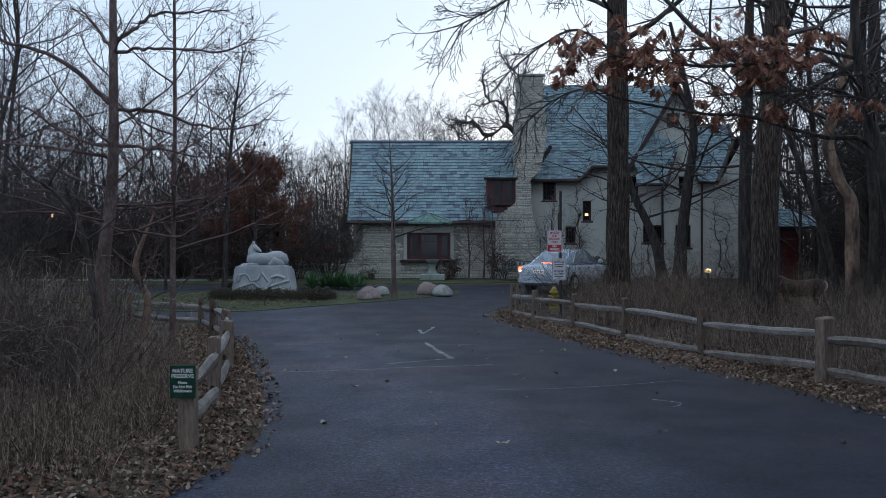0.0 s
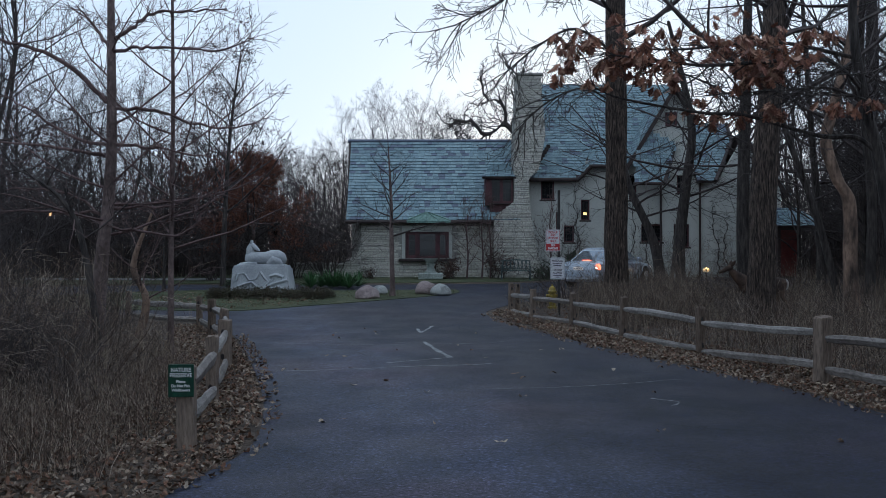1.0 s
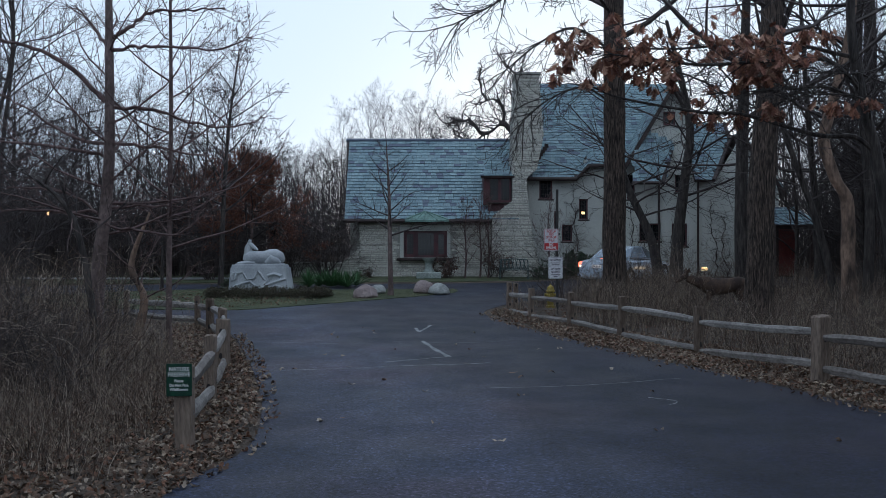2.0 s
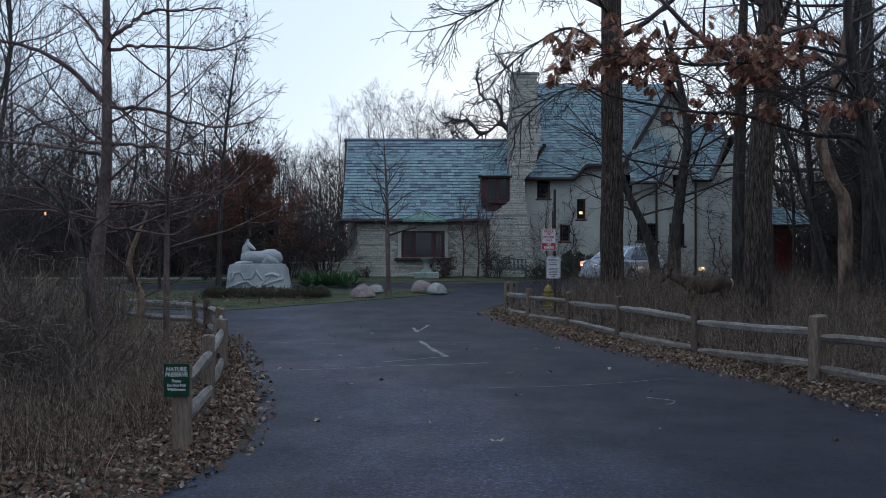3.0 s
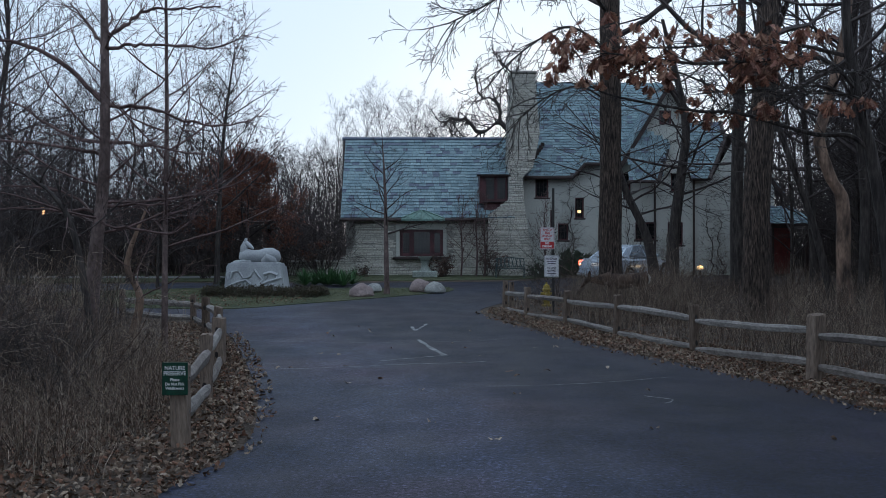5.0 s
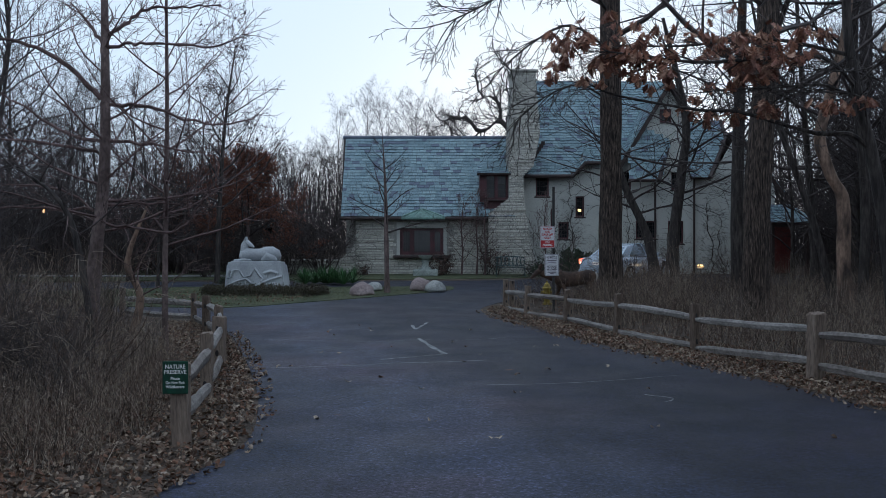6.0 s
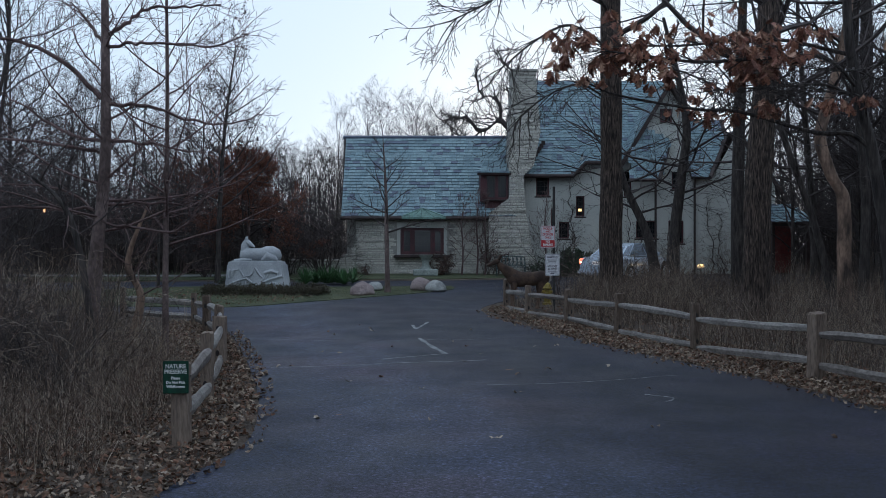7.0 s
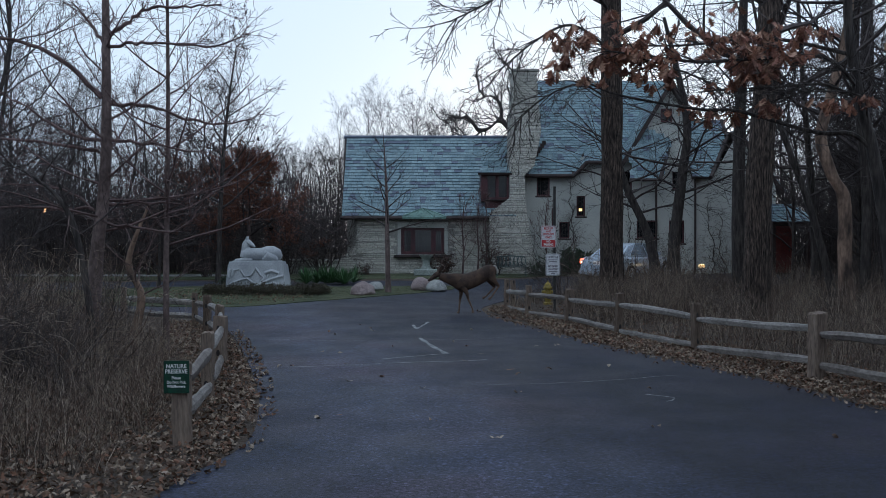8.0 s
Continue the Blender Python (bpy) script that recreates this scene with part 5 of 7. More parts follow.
# ---- car ----
def car():
    t = thing("car", "silver-blue sedan with lit tail lights on the drive", "car")
    st = [(-2.33, 0.62, 0.42, 0.72), (-2.28, 0.78, 0.3, 0.92), (-2.1, 0.85, 0.24, 0.99), (-1.6, 0.89, 0.2, 1.01), (-0.8, 0.9, 0.18, 0.98), (0.2, 0.9, 0.18, 0.95), (1.0, 0.9, 0.18, 0.93), (1.7, 0.87, 0.2, 0.84), (2.15, 0.78, 0.24, 0.72), (2.33, 0.6, 0.32, 0.6)]
    s, n = Shape(), 20
    for x, w, z0, z1 in st:
        cz, hz = (z0 + z1) / 2, (z1 - z0) / 2
        for k in range(n):
            a = 2 * math.pi * k / n
            c, d = math.cos(a), math.sin(a)
            s.v.append((x, w * math.copysign(abs(c) ** 0.35, c), cz + hz * math.copysign(abs(d) ** 0.45, d)))
    for i in range(len(st) - 1):
        for k in range(n):
            q = (k + 1) % n
            s.f.append((i * n + k, i * n + q, (i + 1) * n + q, (i + 1) * n + k))
    s.f.append(tuple(reversed(range(n))))
    s.f.append(tuple((len(st) - 1) * n + k for k in range(n)))
    part("body", s, M_CAR, t, smooth=True)
    # cabin
    s = Shape()
    low = [(-1.75, 0.7, 0.95), (-1.3, 0.78, 0.96), (0.1, 0.8, 0.95), (1.1, 0.74, 0.9)]
    top = [(-1.0, 0.55, 1.36), (-0.6, 0.6, 1.44), (0.0, 0.6, 1.45), (0.3, 0.57, 1.41)]
    v = [(x, k * w, z) for k in (-1, 1) for x, w, z in low + top]
    s.add(v, [(0, 1, 5, 4), (1, 2, 6, 5), (2, 3, 7, 6), (9, 8, 12, 13), (10, 9, 13, 14), (11, 10, 14, 15), (4, 5, 13, 12), (5, 6, 14, 13), (6, 7, 15, 14), (0, 4, 12, 8), (3, 11, 15, 7)])
    part("cabin", s, M_CAR, t)

    def pane(name, corners, push, label=""):
        c = sum((Vector(p) for p in corners), Vector()) / 4
        inner = [c + (Vector(p) - c) * 0.88 + Vector(push) for p in corners]
        g = Shape()
        g.add(inner + [p - Vector(push) * 1.5 for p in inner], [(0, 1, 2, 3), (0, 4, 5, 1), (1, 5, 6, 2), (2, 6, 7, 3), (3, 7, 4, 0)])
        part(name, g, M_GLASS_CAR, t, label)
    pane("rear_window", [v[0], v[8], v[12], v[4]], (-0.008, 0, 0.012), "reflecting rear window")
    pane("windscreen", [v[3], v[11], v[15], v[7]], (0.008, 0, 0.012))
    for k, o in ((-1, 0), (1, 8)):
        pane("side_window", [v[o + 1], v[o + 2], v[o + 6], v[o + 5]], (0, 0.012 * k, 0.006))
        pane("side_window", [v[o + 2], v[o + 3], v[o + 7], v[o + 6]], (0, 0.012 * k, 0.006))
        pane("side_window", [v[o + 0], v[o + 1], v[o + 5], v[o + 4]], (-0.004, 0.012 * k, 0.006))
    wheels = []
    for x in (-1.35, 1.42):
        for k in (-1, 1):
            s = Shape()
            s.disc((0, 0, 0), (0, 1, 0), 0.32, 0.2, 24)
            w = part("wheel", s, M_RUBBER, t, "black tyre", at=Matrix.Translation((x, 0.8 * k, 0.32)))
            s = Shape()
            s.disc((0, 0.1 * k, 0), (0, 1, 0), 0.2, 0.03, 16)
            for i in range(5):
                a = 2 * math.pi * i / 5
                s.loft([(0, 0.115 * k, 0), (0.19 * math.cos(a), 0.115 * k, 0.19 * math.sin(a))], [0.03, 0.02], 5)
            part("rim", s, M_RIM, w, "alloy rim")
            s = Shape()
            s.disc((x, 0.86 * k, 0.34), (0, 1, 0), 0.37, 0.06, 24)
            part("wheel_arch", s, M_RUBBER, t)
            wheels.append((w, x, k))
    for k in (-1, 1):
        l = part("tail_light", block((0.12, 0.36, 0.24), 0.04, (-2.225, 0.66 * k, 0.79), 2), M_RED_GLOW, t, "glowing red tail light")
        part("inner_lens", block((0.03, 0.17, 0.06), 0.012, (-2.285, 0.68 * k, 0.76)), M_AMBER_GLOW, l)
    part("brake_light", block((0.05, 0.42, 0.035), 0.01, (-1.66, 0, 1.01)), M_RED_GLOW, t, "lit strip under the rear window")
    pl = part("number_plate", block((0.03, 0.4, 0.12), 0.006, (-2.335, 0, 0.74)), M_PLATE, t, "lit plate recess with plain bars")
    s = Shape()
    for i in range(5):
        s.box(-2.354, -2.352, -0.16 + i * 0.07, -0.12 + i * 0.07, 0.71, 0.77)
    part("plate_bars", s, M_INK, pl)
    part("bumper", block((0.16, 1.66, 0.2), 0.05, (-2.3, 0, 0.42), 2), M_CAR, t, "body-coloured rear bumper")
    part("bumper_strip", block((0.03, 1.3, 0.03), 0.008, (-2.385, 0, 0.36)), M_RIM, t, "bright lower strip")
    for k in (-1, 1):
        part("mirror", block((0.1, 0.18, 0.13), 0.03, (0.75, 0.94 * k, 1.0)), M_CAR, t)
        part("headlight", block((0.1, 0.34, 0.14), 0.03, (2.2, 0.58 * k, 0.62)), M_PLATE, t)
        for x in (-0.25, 0.55):
            part("door_handle", block((0.18, 0.03, 0.03), 0.008, (x, 0.905 * k, 0.84)), M_RIM, t)
    return t, wheels


# ---- deer ----
def deer():
    """Facing +x, standing on z = 0."""
    t = thing("deer", "brown white-tailed deer leaping the fence", "deer")
    s = Shape()
    s.loft([(-0.6, 0, 0.86), (-0.56, 0, 0.86), (-0.42, 0, 0.84), (-0.2, 0, 0.8), (0.05, 0, 0.77), (0.25, 0, 0.77), (0.42, 0, 0.8), (0.52, 0, 0.83), (0.56, 0, 0.84)],
           [(0.04, 0.06), (0.11, 0.13), (0.165, 0.19), (0.165, 0.185), (0.175, 0.2), (0.17, 0.21), (0.14, 0.18), (0.08, 0.11), (0.03, 0.04)], 16)
    part("body", s, M_DEER, t, smooth=True)
    s = Shape()
    s.loft([(0.34, 0, 0.83), (0.5, 0, 0.91), (0.64, 0, 0.99), (0.78, 0, 1.07), (0.84, 0, 1.1)], [(0.13, 0.19), (0.11, 0.165), (0.085, 0.125), (0.068, 0.09), (0.055, 0.06)], 12)
    s.v = [(x - 0.36, yy, z - 0.85) for x, yy, z in s.v]
    neck = part("neck", s, M_DEER, t, smooth=True, at=pose(0.36, 0, 0.85))
    h = Shape()
    h.loft([(-0.06, 0, 0.02), (0.0, 0, 0.04), (0.08, 0, 0.02), (0.18, 0, -0.03), (0.26, 0, -0.06), (0.285, 0, -0.07)], [(0.05, 0.05), (0.07, 0.075), (0.065, 0.07), (0.04, 0.045), (0.032, 0.034), (0.015, 0.015)], 12)
    head = part("head", h, M_DEER, t, smooth=True, at=pose(0.85, 0, 1.12))
    for k in (-1, 1):
        s = Shape()
        s.loft([(-0.02, 0.05 * k, 0.08), (-0.06, 0.1 * k, 0.15), (-0.1, 0.14 * k, 0.22)], [(0.02, 0.025), (0.035, 0.045), (0.006, 0.008)], 8)
        part("ear", s, M_DEER, head, smooth=True)
    s = Shape()
    s.loft([(0.275, 0, -0.062), (0.295, 0, -0.07)], [0.022, 0.012], 8)
    part("nose", s, M_HOOF, head)
    s = Shape()
    s.loft([(-0.585, 0, 0.96), (-0.62, 0, 0.9), (-0.63, 0, 0.8), (-0.6, 0, 0.72)], [(0.03, 0.02), (0.07, 0.03), (0.06, 0.025), (0.015, 0.01)], 8)
    part("tail", s, M_DEER_PALE, t, "white tail and rump patch", smooth=True)
    legs = []
    for x, front in ((0.34, True), (-0.42, False)):
        for k in (-1, 1):
            s = Shape()
            if front:
                s.loft([(0.02, 0, 0.06), (0.0, 0, -0.08), (-0.02, 0, -0.22), (0, 0, -0.37)], [(0.05, 0.09), (0.055, 0.08), (0.036, 0.045), (0.026, 0.028)], 10)
                up = part("upper_leg", s, M_DEER, t, smooth=True, at=pose(x, 0.09 * k, 0.72))
                drop, shin = -0.37, 0.35
            else:
                s.loft([(0.02, 0, 0.1), (0.02, 0, -0.06), (0.0, 0, -0.2), (-0.06, 0, -0.36)], [(0.06, 0.14), (0.075, 0.13), (0.05, 0.075), (0.028, 0.035)], 10)
                up = part("upper_leg", s, M_DEER, t, smooth=True, at=pose(x, 0.09 * k, 0.78))
                drop, shin = -0.36, 0.42
            s = Shape()
            s.loft([(0, 0, 0.02), (0, 0, -0.05), (0, 0, -shin + 0.1), (0.01, 0, -shin + 0.05)], [0.03, 0.026, 0.019, 0.022], 8)
            s.loft([(0.012, 0, -shin + 0.06), (0.03, 0, -shin + 0.0)], [(0.024, 0.026), (0.026, 0.034)], 8)
            low = part("lower_leg", s, M_DEER_LEG, up, "slender fawn lower leg with dark hoof", smooth=True, at=pose(0 if front else -0.06, 0, drop))
            legs.append((up, low, x, k, front, drop))
    return t, head, neck, legs


# ---- build: setting and house ----
ground()
roads()
for pts, w in (([(-2.43, 12.6), (-1.46, 12.8), (-0.63, 13.1), (0.1, 13.25), (0.79, 13.46)], 0.03), ([(-0.88, 13.53), (-0.5, 13.8), (-0.22, 14.0), (0.16, 14.25)], 0.035), ([(0.16, 14.25), (-0.04, 15.1), (-0.35, 16.75)], 0.08), ([(-0.52, 19.0), (-0.44, 18.24)], 0.06), ([(-0.44, 18.24), (-0.3, 18.9), (-0.2, 19.5)], 0.06),
               ([(0.65, 11.0), (1.5, 11.1), (2.3, 11.35), (3.3, 11.8)], 0.018), ([(-0.9, 16.6), (0.5, 16.4), (1.4, 16.9)], 0.018), ([(2.5, 10.25), (2.75, 10.0), (2.62, 9.75)], 0.03), ([(-3.2, 16.5), (-1.5, 16.2), (-0.6, 16.3)], 0.016)):
    crack(pts, w)
for pts, w in (([(2.0, 10.4), (2.5, 10.2), (2.62, 9.9), (3.1, 9.6), (3.5, 9.1)], 0.012), ([(2.2, 8.8), (2.6, 8.5), (3.1, 8.35)], 0.014), ([(2.62, 9.9), (2.3, 9.6), (2.0, 9.55)], 0.01), ([(-1.7, 9.5), (-1.2, 9.9), (-0.9, 10.4)], 0.008), ([(0.6, 9.3), (1.1, 9.0), (1.6, 9.2)], 0.007), ([(-1.2, 14.4), (-1.5, 15.2), (-1.3, 16.2)], 0.01)):
    crack(pts, w, M_CRACK, "thin dark open crack in the asphalt")
house()
side_porch()

# ---- build: fences, signs, garden ----
fences()
nature_sign()
street_signs()
hydrant()
statue()
boulder(-2.32, 26.9, 0.42, 0.32, 0.34, 1, M_BOULDER, "smooth pink-grey granite boulder on the lawn")
boulder(-2.05, 28.6, 0.36, 0.25, 0.24, 2, M_BOULDER_PALE, "rough pale limestone boulder on the lawn")
boulder(-0.52, 28.8, 0.42, 0.34, 0.36, 3, M_BOULDER, "angular pink-grey granite boulder on the lawn")
boulder(-0.02, 28.3, 0.34, 0.3, 0.3, 4, M_BOULDER_PALE, "rounded pale grey boulder on the lawn")
fountain()
bench()
lamp_post(-16.4, 36, 2.9, True, "distant lit street lamp with an orange glow")
lamp_post(-7.4, 38, 1.75, False, "unlit dark lantern on a post behind the statue")

# ---- build: trees ----
tall_oak = tree("oak_tree", "tall furrowed oak trunk behind the fence", [(0, 0, -0.1), (0.02, 0, 4), (0.0, 0, 9), (0.15, 0, 14)], [0.31, 0.29, 0.26, 0.16], 0.55, 12, 5.0, 20, (0, 4, 5), 3, M_BARK, M_TWIG, at=pose(4.8, 23.6, rise(23.6)), level=2, flare=1.15, sides=44)
tree("oak_tree", "broad furrowed oak trunk in dry brush", [(0, 0, -0.1), (0.06, 0, 3), (0.32, 0, 7), (0.5, 0.2, 13)], [0.3, 0.27, 0.24, 0.15], 0.5, 12, 5.0, 20, (0, 4, 5), 4, M_BARK, M_TWIG, at=pose(7.08, 19.0, rise(19)), level=2, flare=1.2, sides=44)
slender = tree("young_tree", "slender bare tree with a grey-brown trunk", [(0, 0, -0.1), (0.1, 0.0, 1.6), (0.26, 0, 3.4), (0.22, 0, 7.5)], [0.125, 0.11, 0.085, 0.035], 0.4, 16, 2.4, 18, (0, 3, 4), 6, M_BARK_SMOOTH, M_TWIG_RED, at=pose(-5.6, 13.9, 0), level=2, stout=0.009, flare=1.25, up=0.07, wander=0.2)
tree("young_tree", "thin bare sapling in dry grass", [(0, 0, -0.1), (0.0, 0, 1.6), (0.03, 0, 4.0), (0.0, 0, 7.5)], [0.055, 0.048, 0.034, 0.015], 0.36, 22, 2.2, 22, (0, 4, 4), 8, M_BARK_SMOOTH, M_TWIG_RED, at=pose(-4.5, 14.3, 0), level=2, stout=0.009, flare=1.2, wander=0.16)
tree("young_tree", "small bare tree on the island lawn", [(0, 0, -0.1), (-0.03, 0, 1.8), (-0.06, 0, 3.4), (-0.15, 0, 5.0)], [0.085, 0.07, 0.045, 0.012], 0.35, 20, 1.5, 24, (0, 3, 4), 9, M_BARK_SMOOTH, M_TWIG, at=pose(-1.58, 27.8, rise(27.8)), level=2)
tree("forked_tree", "dark forked tree before the stucco wall", [(0, 0, -0.1), (0.1, 0, 1.9), (0.35, 0, 4.0), (0.5, 0, 6.0), (-0.3, 0, 9.5)], [0.24, 0.2, 0.17, 0.14, 0.06], 0.4, 18, 4.2, 15, (0, 5, 6), 10, M_BARK_DARK, M_TWIG, at=pose(8.3, 30.2, rise(30.2)), level=2, stout=0.01)
tree("forked_tree", "dark leaning tree before the stucco wall", [(0, 0, -0.1), (-0.35, 0, 1.8), (-1.3, 0, 4.0), (-1.9, 0, 7.0)], [0.2, 0.17, 0.13, 0.06], 0.45, 16, 3.8, 15, (0, 5, 6), 12, M_BARK_DARK, M_TWIG, at=pose(7.9, 30.6, rise(30.6)), level=2, stout=0.01)
tree("dead_tree", "pale peeled trunk of a dead tree", [(0, 0, -0.1), (-0.05, 0, 1.4), (-0.07, 0, 2.84), (-0.4, 0, 3.5), (-0.65, 0, 4.45), (-0.4, 0, 5.45), (0, 0, 7.2), (0.2, 0, 9)], [0.19, 0.165, 0.16, 0.15, 0.14, 0.13, 0.1, 0.06], 0.6, 8, 3.0, 30, (0, 4, 5), 14, M_BARK_PALE, M_TWIG, at=pose(10.3, 21.5, rise(21.5)), level=2, sides=28)
tree("wild_cherry", "dark trunk at the edge of the woods", [(0, 0, -0.1), (0.1, 0, 3), (-0.2, 0, 7), (0.1, 0, 12)], [0.13, 0.12, 0.1, 0.05], 0.35, 14, 4.5, 20, (0, 4, 5), 15, M_BARK_DARK, M_TWIG, at=pose(11.2, 22.5, rise(22)), level=2)
tree("wild_cherry", "thin dark trunk leaning across the porch", [(0, 0, -0.1), (-0.6, 0, 2.3), (-1.57, 0, 5.1), (-2.2, 0, 8)], [0.1, 0.09, 0.075, 0.03], 0.4, 18, 3.0, 20, (0, 5, 6), 16, M_BARK_DARK, M_TWIG, at=pose(10.3, 22.0, rise(22)), level=2, stout=0.008)
tree("wild_cherry", "upright dark trunk behind the broad oak", [(0, 0, -0.1), (-0.05, 0, 3), (0.05, 0, 7), (0.2, 0, 12)], [0.21, 0.2, 0.17, 0.07], 0.4, 20, 4.2, 18, (0, 5, 6), 17, M_BARK_DARK, M_TWIG, at=pose(9.55, 27.0, rise(27)), level=2, stout=0.009)

for i, (x, y, lean) in enumerate(((12.6, 21.0, 0.5), (12.0, 27.0, -0.4), (13.4, 24.0, 0.2))):
    tree("wild_cherry", "dark twiggy tree at the edge of the woods", [(0, 0, -0.1), (lean * 0.4, 0, 3), (lean, 0, 6), (lean * 1.6, 0.2, 11)], [0.13, 0.11, 0.085, 0.04], 0.4, 20, 3.6, 18, (0, 5, 6), 130 + i, M_BARK_DARK, M_TWIG, at=pose(x, y, rise(y)), level=2, stout=0.012, thin=0.005, wander=0.26)
tree("twisted_sapling", "reddish twisted sapling in the brush", [(0, 0, -0.1), (0.2, 0, 0.8), (-0.05, 0, 1.5), (0.35, 0, 2.6)], [0.09, 0.075, 0.06, 0.02], 0.3, 10, 1.4, 30, (0, 4, 4), 140, M_BARK_PALE, M_TWIG_RED, at=pose(-5.9, 16.6, 0.02), level=2, stout=0.008)

for i, (x, y, r) in enumerate(((14.3, 27.0, 0.33), (15.4, 31.0, 0.3))):
    tree("oak_tree", "big dark trunk in the woods beside the house", [(0, 0, -0.1), (0.1 * (i - 2), 0, 4), (0.2 * (2 - i), 0, 8), (0.1, 0, 14)], [r, r * 0.9, r * 0.75, r * 0.3], 0.3, 20, 4.6, 12, (0, 5, 5), 170 + i, M_BARK_DARK, M_TWIG, at=pose(x, y, rise(y)), level=2, stout=0.011, thin=0.006, wander=0.28)

# woods: a few kinds, repeated
kinds = []
for i in range(5):
    hgt = (11, 13, 9, 12, 10)[i]
    kinds.append(tree("bare_tree", "bare grey-brown woodland tree in early winter", [(0, 0, -0.2), (0.1 * (i - 2), 0, hgt * 0.35), (0.25 * (2 - i), 0.2, hgt * 0.7), (0.1, 0, hgt)], [0.095, 0.075, 0.05, 0.012], 0.12, 26, hgt * 0.4, 30, (0, 6, 7), 50 + i, M_BARK_DARK, M_TWIG, at=pose(-13.5 - 2.2 * i, 26 + 5 * (i % 3), rise(28)), level=2, sides=7, group="bare woodland trees", thin=0.006, stout=0.009, wander=0.26))
rng = random.Random(77)
spots = []
# zones that start below y = 0: unseen trees added to dim the road
for x0, x1, y0, y1, n in ((-30, -11, 20, 30, 4), (-40, -7, 40, 58, 34), (-10, 12, 56, 75, 16), (-5, 16, 52, 58, 6), (14.5, 30, 19, 33, 16), (16, 36, 33, 46, 26), (12, 45, 48, 75, 12), (-60, -30, 30, 75, 8), (7, 30, -22, 9, 16), (-30, -5, -22, 4, 12), (-8, 8, -40, -22, 8), (-24, -9, 30, 40, 12), (-22, -11.5, 24, 31, 7), (-18, -8, 16, 22, 16), (-12, -4.5, 42, 56, 16), (13.5, 20, 26, 34, 9)):
    got = 0
    while got < n:
        x, y = rng.uniform(x0, x1), rng.uniform(y0, y1)
        if all((x - a) ** 2 + (y - b) ** 2 > 2.5 for a, b in spots) and not (y < 38.5 and abs(x + 6) < 3.5) and not (-24 < x and 21.5 < y < 37.6 and x < -8 and rng.random() < 0.75):
            spots.append((x, y))
            got += 1
for x, y in spots:
    k = rng.randrange(5)
    size = rng.uniform(0.75, 1.1)
    if -0.24 < x / y < 0.1:
        size = min(size, (0.15 * y + rng.uniform(0.2, 1.4)) / (11, 13, 9, 12, 10)[k])
    if x < -7 and 15 < y < 22.5:
        size *= 0.48
    elif x < -4.4 and 22 < y < 62:
        size *= 0.7
    elif x > 13 and y > 28:
        size *= 0.8
    copy_thing(kinds[k], pose(x, y, rise(y), 0, 0, rng.uniform(0, 360)) @ Matrix.Scale(size, 4))

tree("beech_tree", "young beech holding rust-brown leaves", [(0, 0, -0.1), (0.1, 0, 1.6), (0.0, 0, 3.4), (0.1, 0, 4.8)], [0.1, 0.08, 0.05, 0.02], 0.2, 30, 2.5, 14, (0, 6, 6), 90, M_BARK_SMOOTH, M_TWIG, at=pose(-8.1, 36.6, rise(36.6)), level=2, leaves=(24000, 0.075, M_BEECH))
tree("beech_tree", "small beech holding rust-brown leaves", [(0, 0, -0.1), (-0.1, 0, 1.6), (0.0, 0, 3.2), (0.1, 0, 4.6)], [0.1, 0.08, 0.05, 0.02], 0.2, 26, 2.3, 14, (0, 5, 6), 91, M_BARK_SMOOTH, M_TWIG, at=pose(-11.2, 38.5, rise(38.5)), level=2, leaves=(6000, 0.075, M_BEECH))
tree("leafy_tree", "bare tree with a few dark leaves remaining", [(0, 0, -0.1), (0.1, 0, 3), (0.3, 0, 6), (0.7, 0, 9)], [0.1, 0.085, 0.06, 0.02], 0.3, 24, 2.9, 35, (0, 5, 6), 92, M_BARK_DARK, M_TWIG, at=pose(-8.3, 32.6, rise(32.6)), level=2, leaves=(900, 0.1, M_TWIG), thin=0.005)
for x, y, n, L, seed in ((-4.75, 36.6, 24, 3.0, 501), (-6.4, 37.4, 16, 2.4, 502), (-9.6, 36.0, 16, 2.2, 503)):
    rng = random.Random(seed)
    root = thing("corner_shrub", "large dark leafless shrub at the corner of the house", "shrub", pose(x, y, rise(y)))
    s = Shape()
    for k in range(n):
        az, el = rng.uniform(0, 6.28), radians(rng.uniform(42, 85))
        grow(s, Vector((rng.uniform(-0.3, 0.3), rng.uniform(-0.3, 0.3), -0.05)), Vector((math.cos(az) * math.cos(el), math.sin(az) * math.cos(el), math.sin(el))), L * rng.uniform(0.7, 1.1), 0.022, 2, rng, (0, 6, 7), 0.0, 0.22, [], 0.006)
    part("branch_tangle", s, M_TWIG, root)
great_oak = tree("great_oak", "old oak with heavy crooked limbs behind the house", [(0, 0, -0.1), (0.2, 0, 4), (-0.1, 0, 7), (0.1, 0, 9.5)], [0.5, 0.42, 0.34, 0.2], 0.7, 5, 4.5, 35, (0, 4, 5, 4), 93, M_BARK_DARK, M_TWIG, at=pose(5.4, 54, rise(54)), level=2, wander=0.34, thin=0.012)

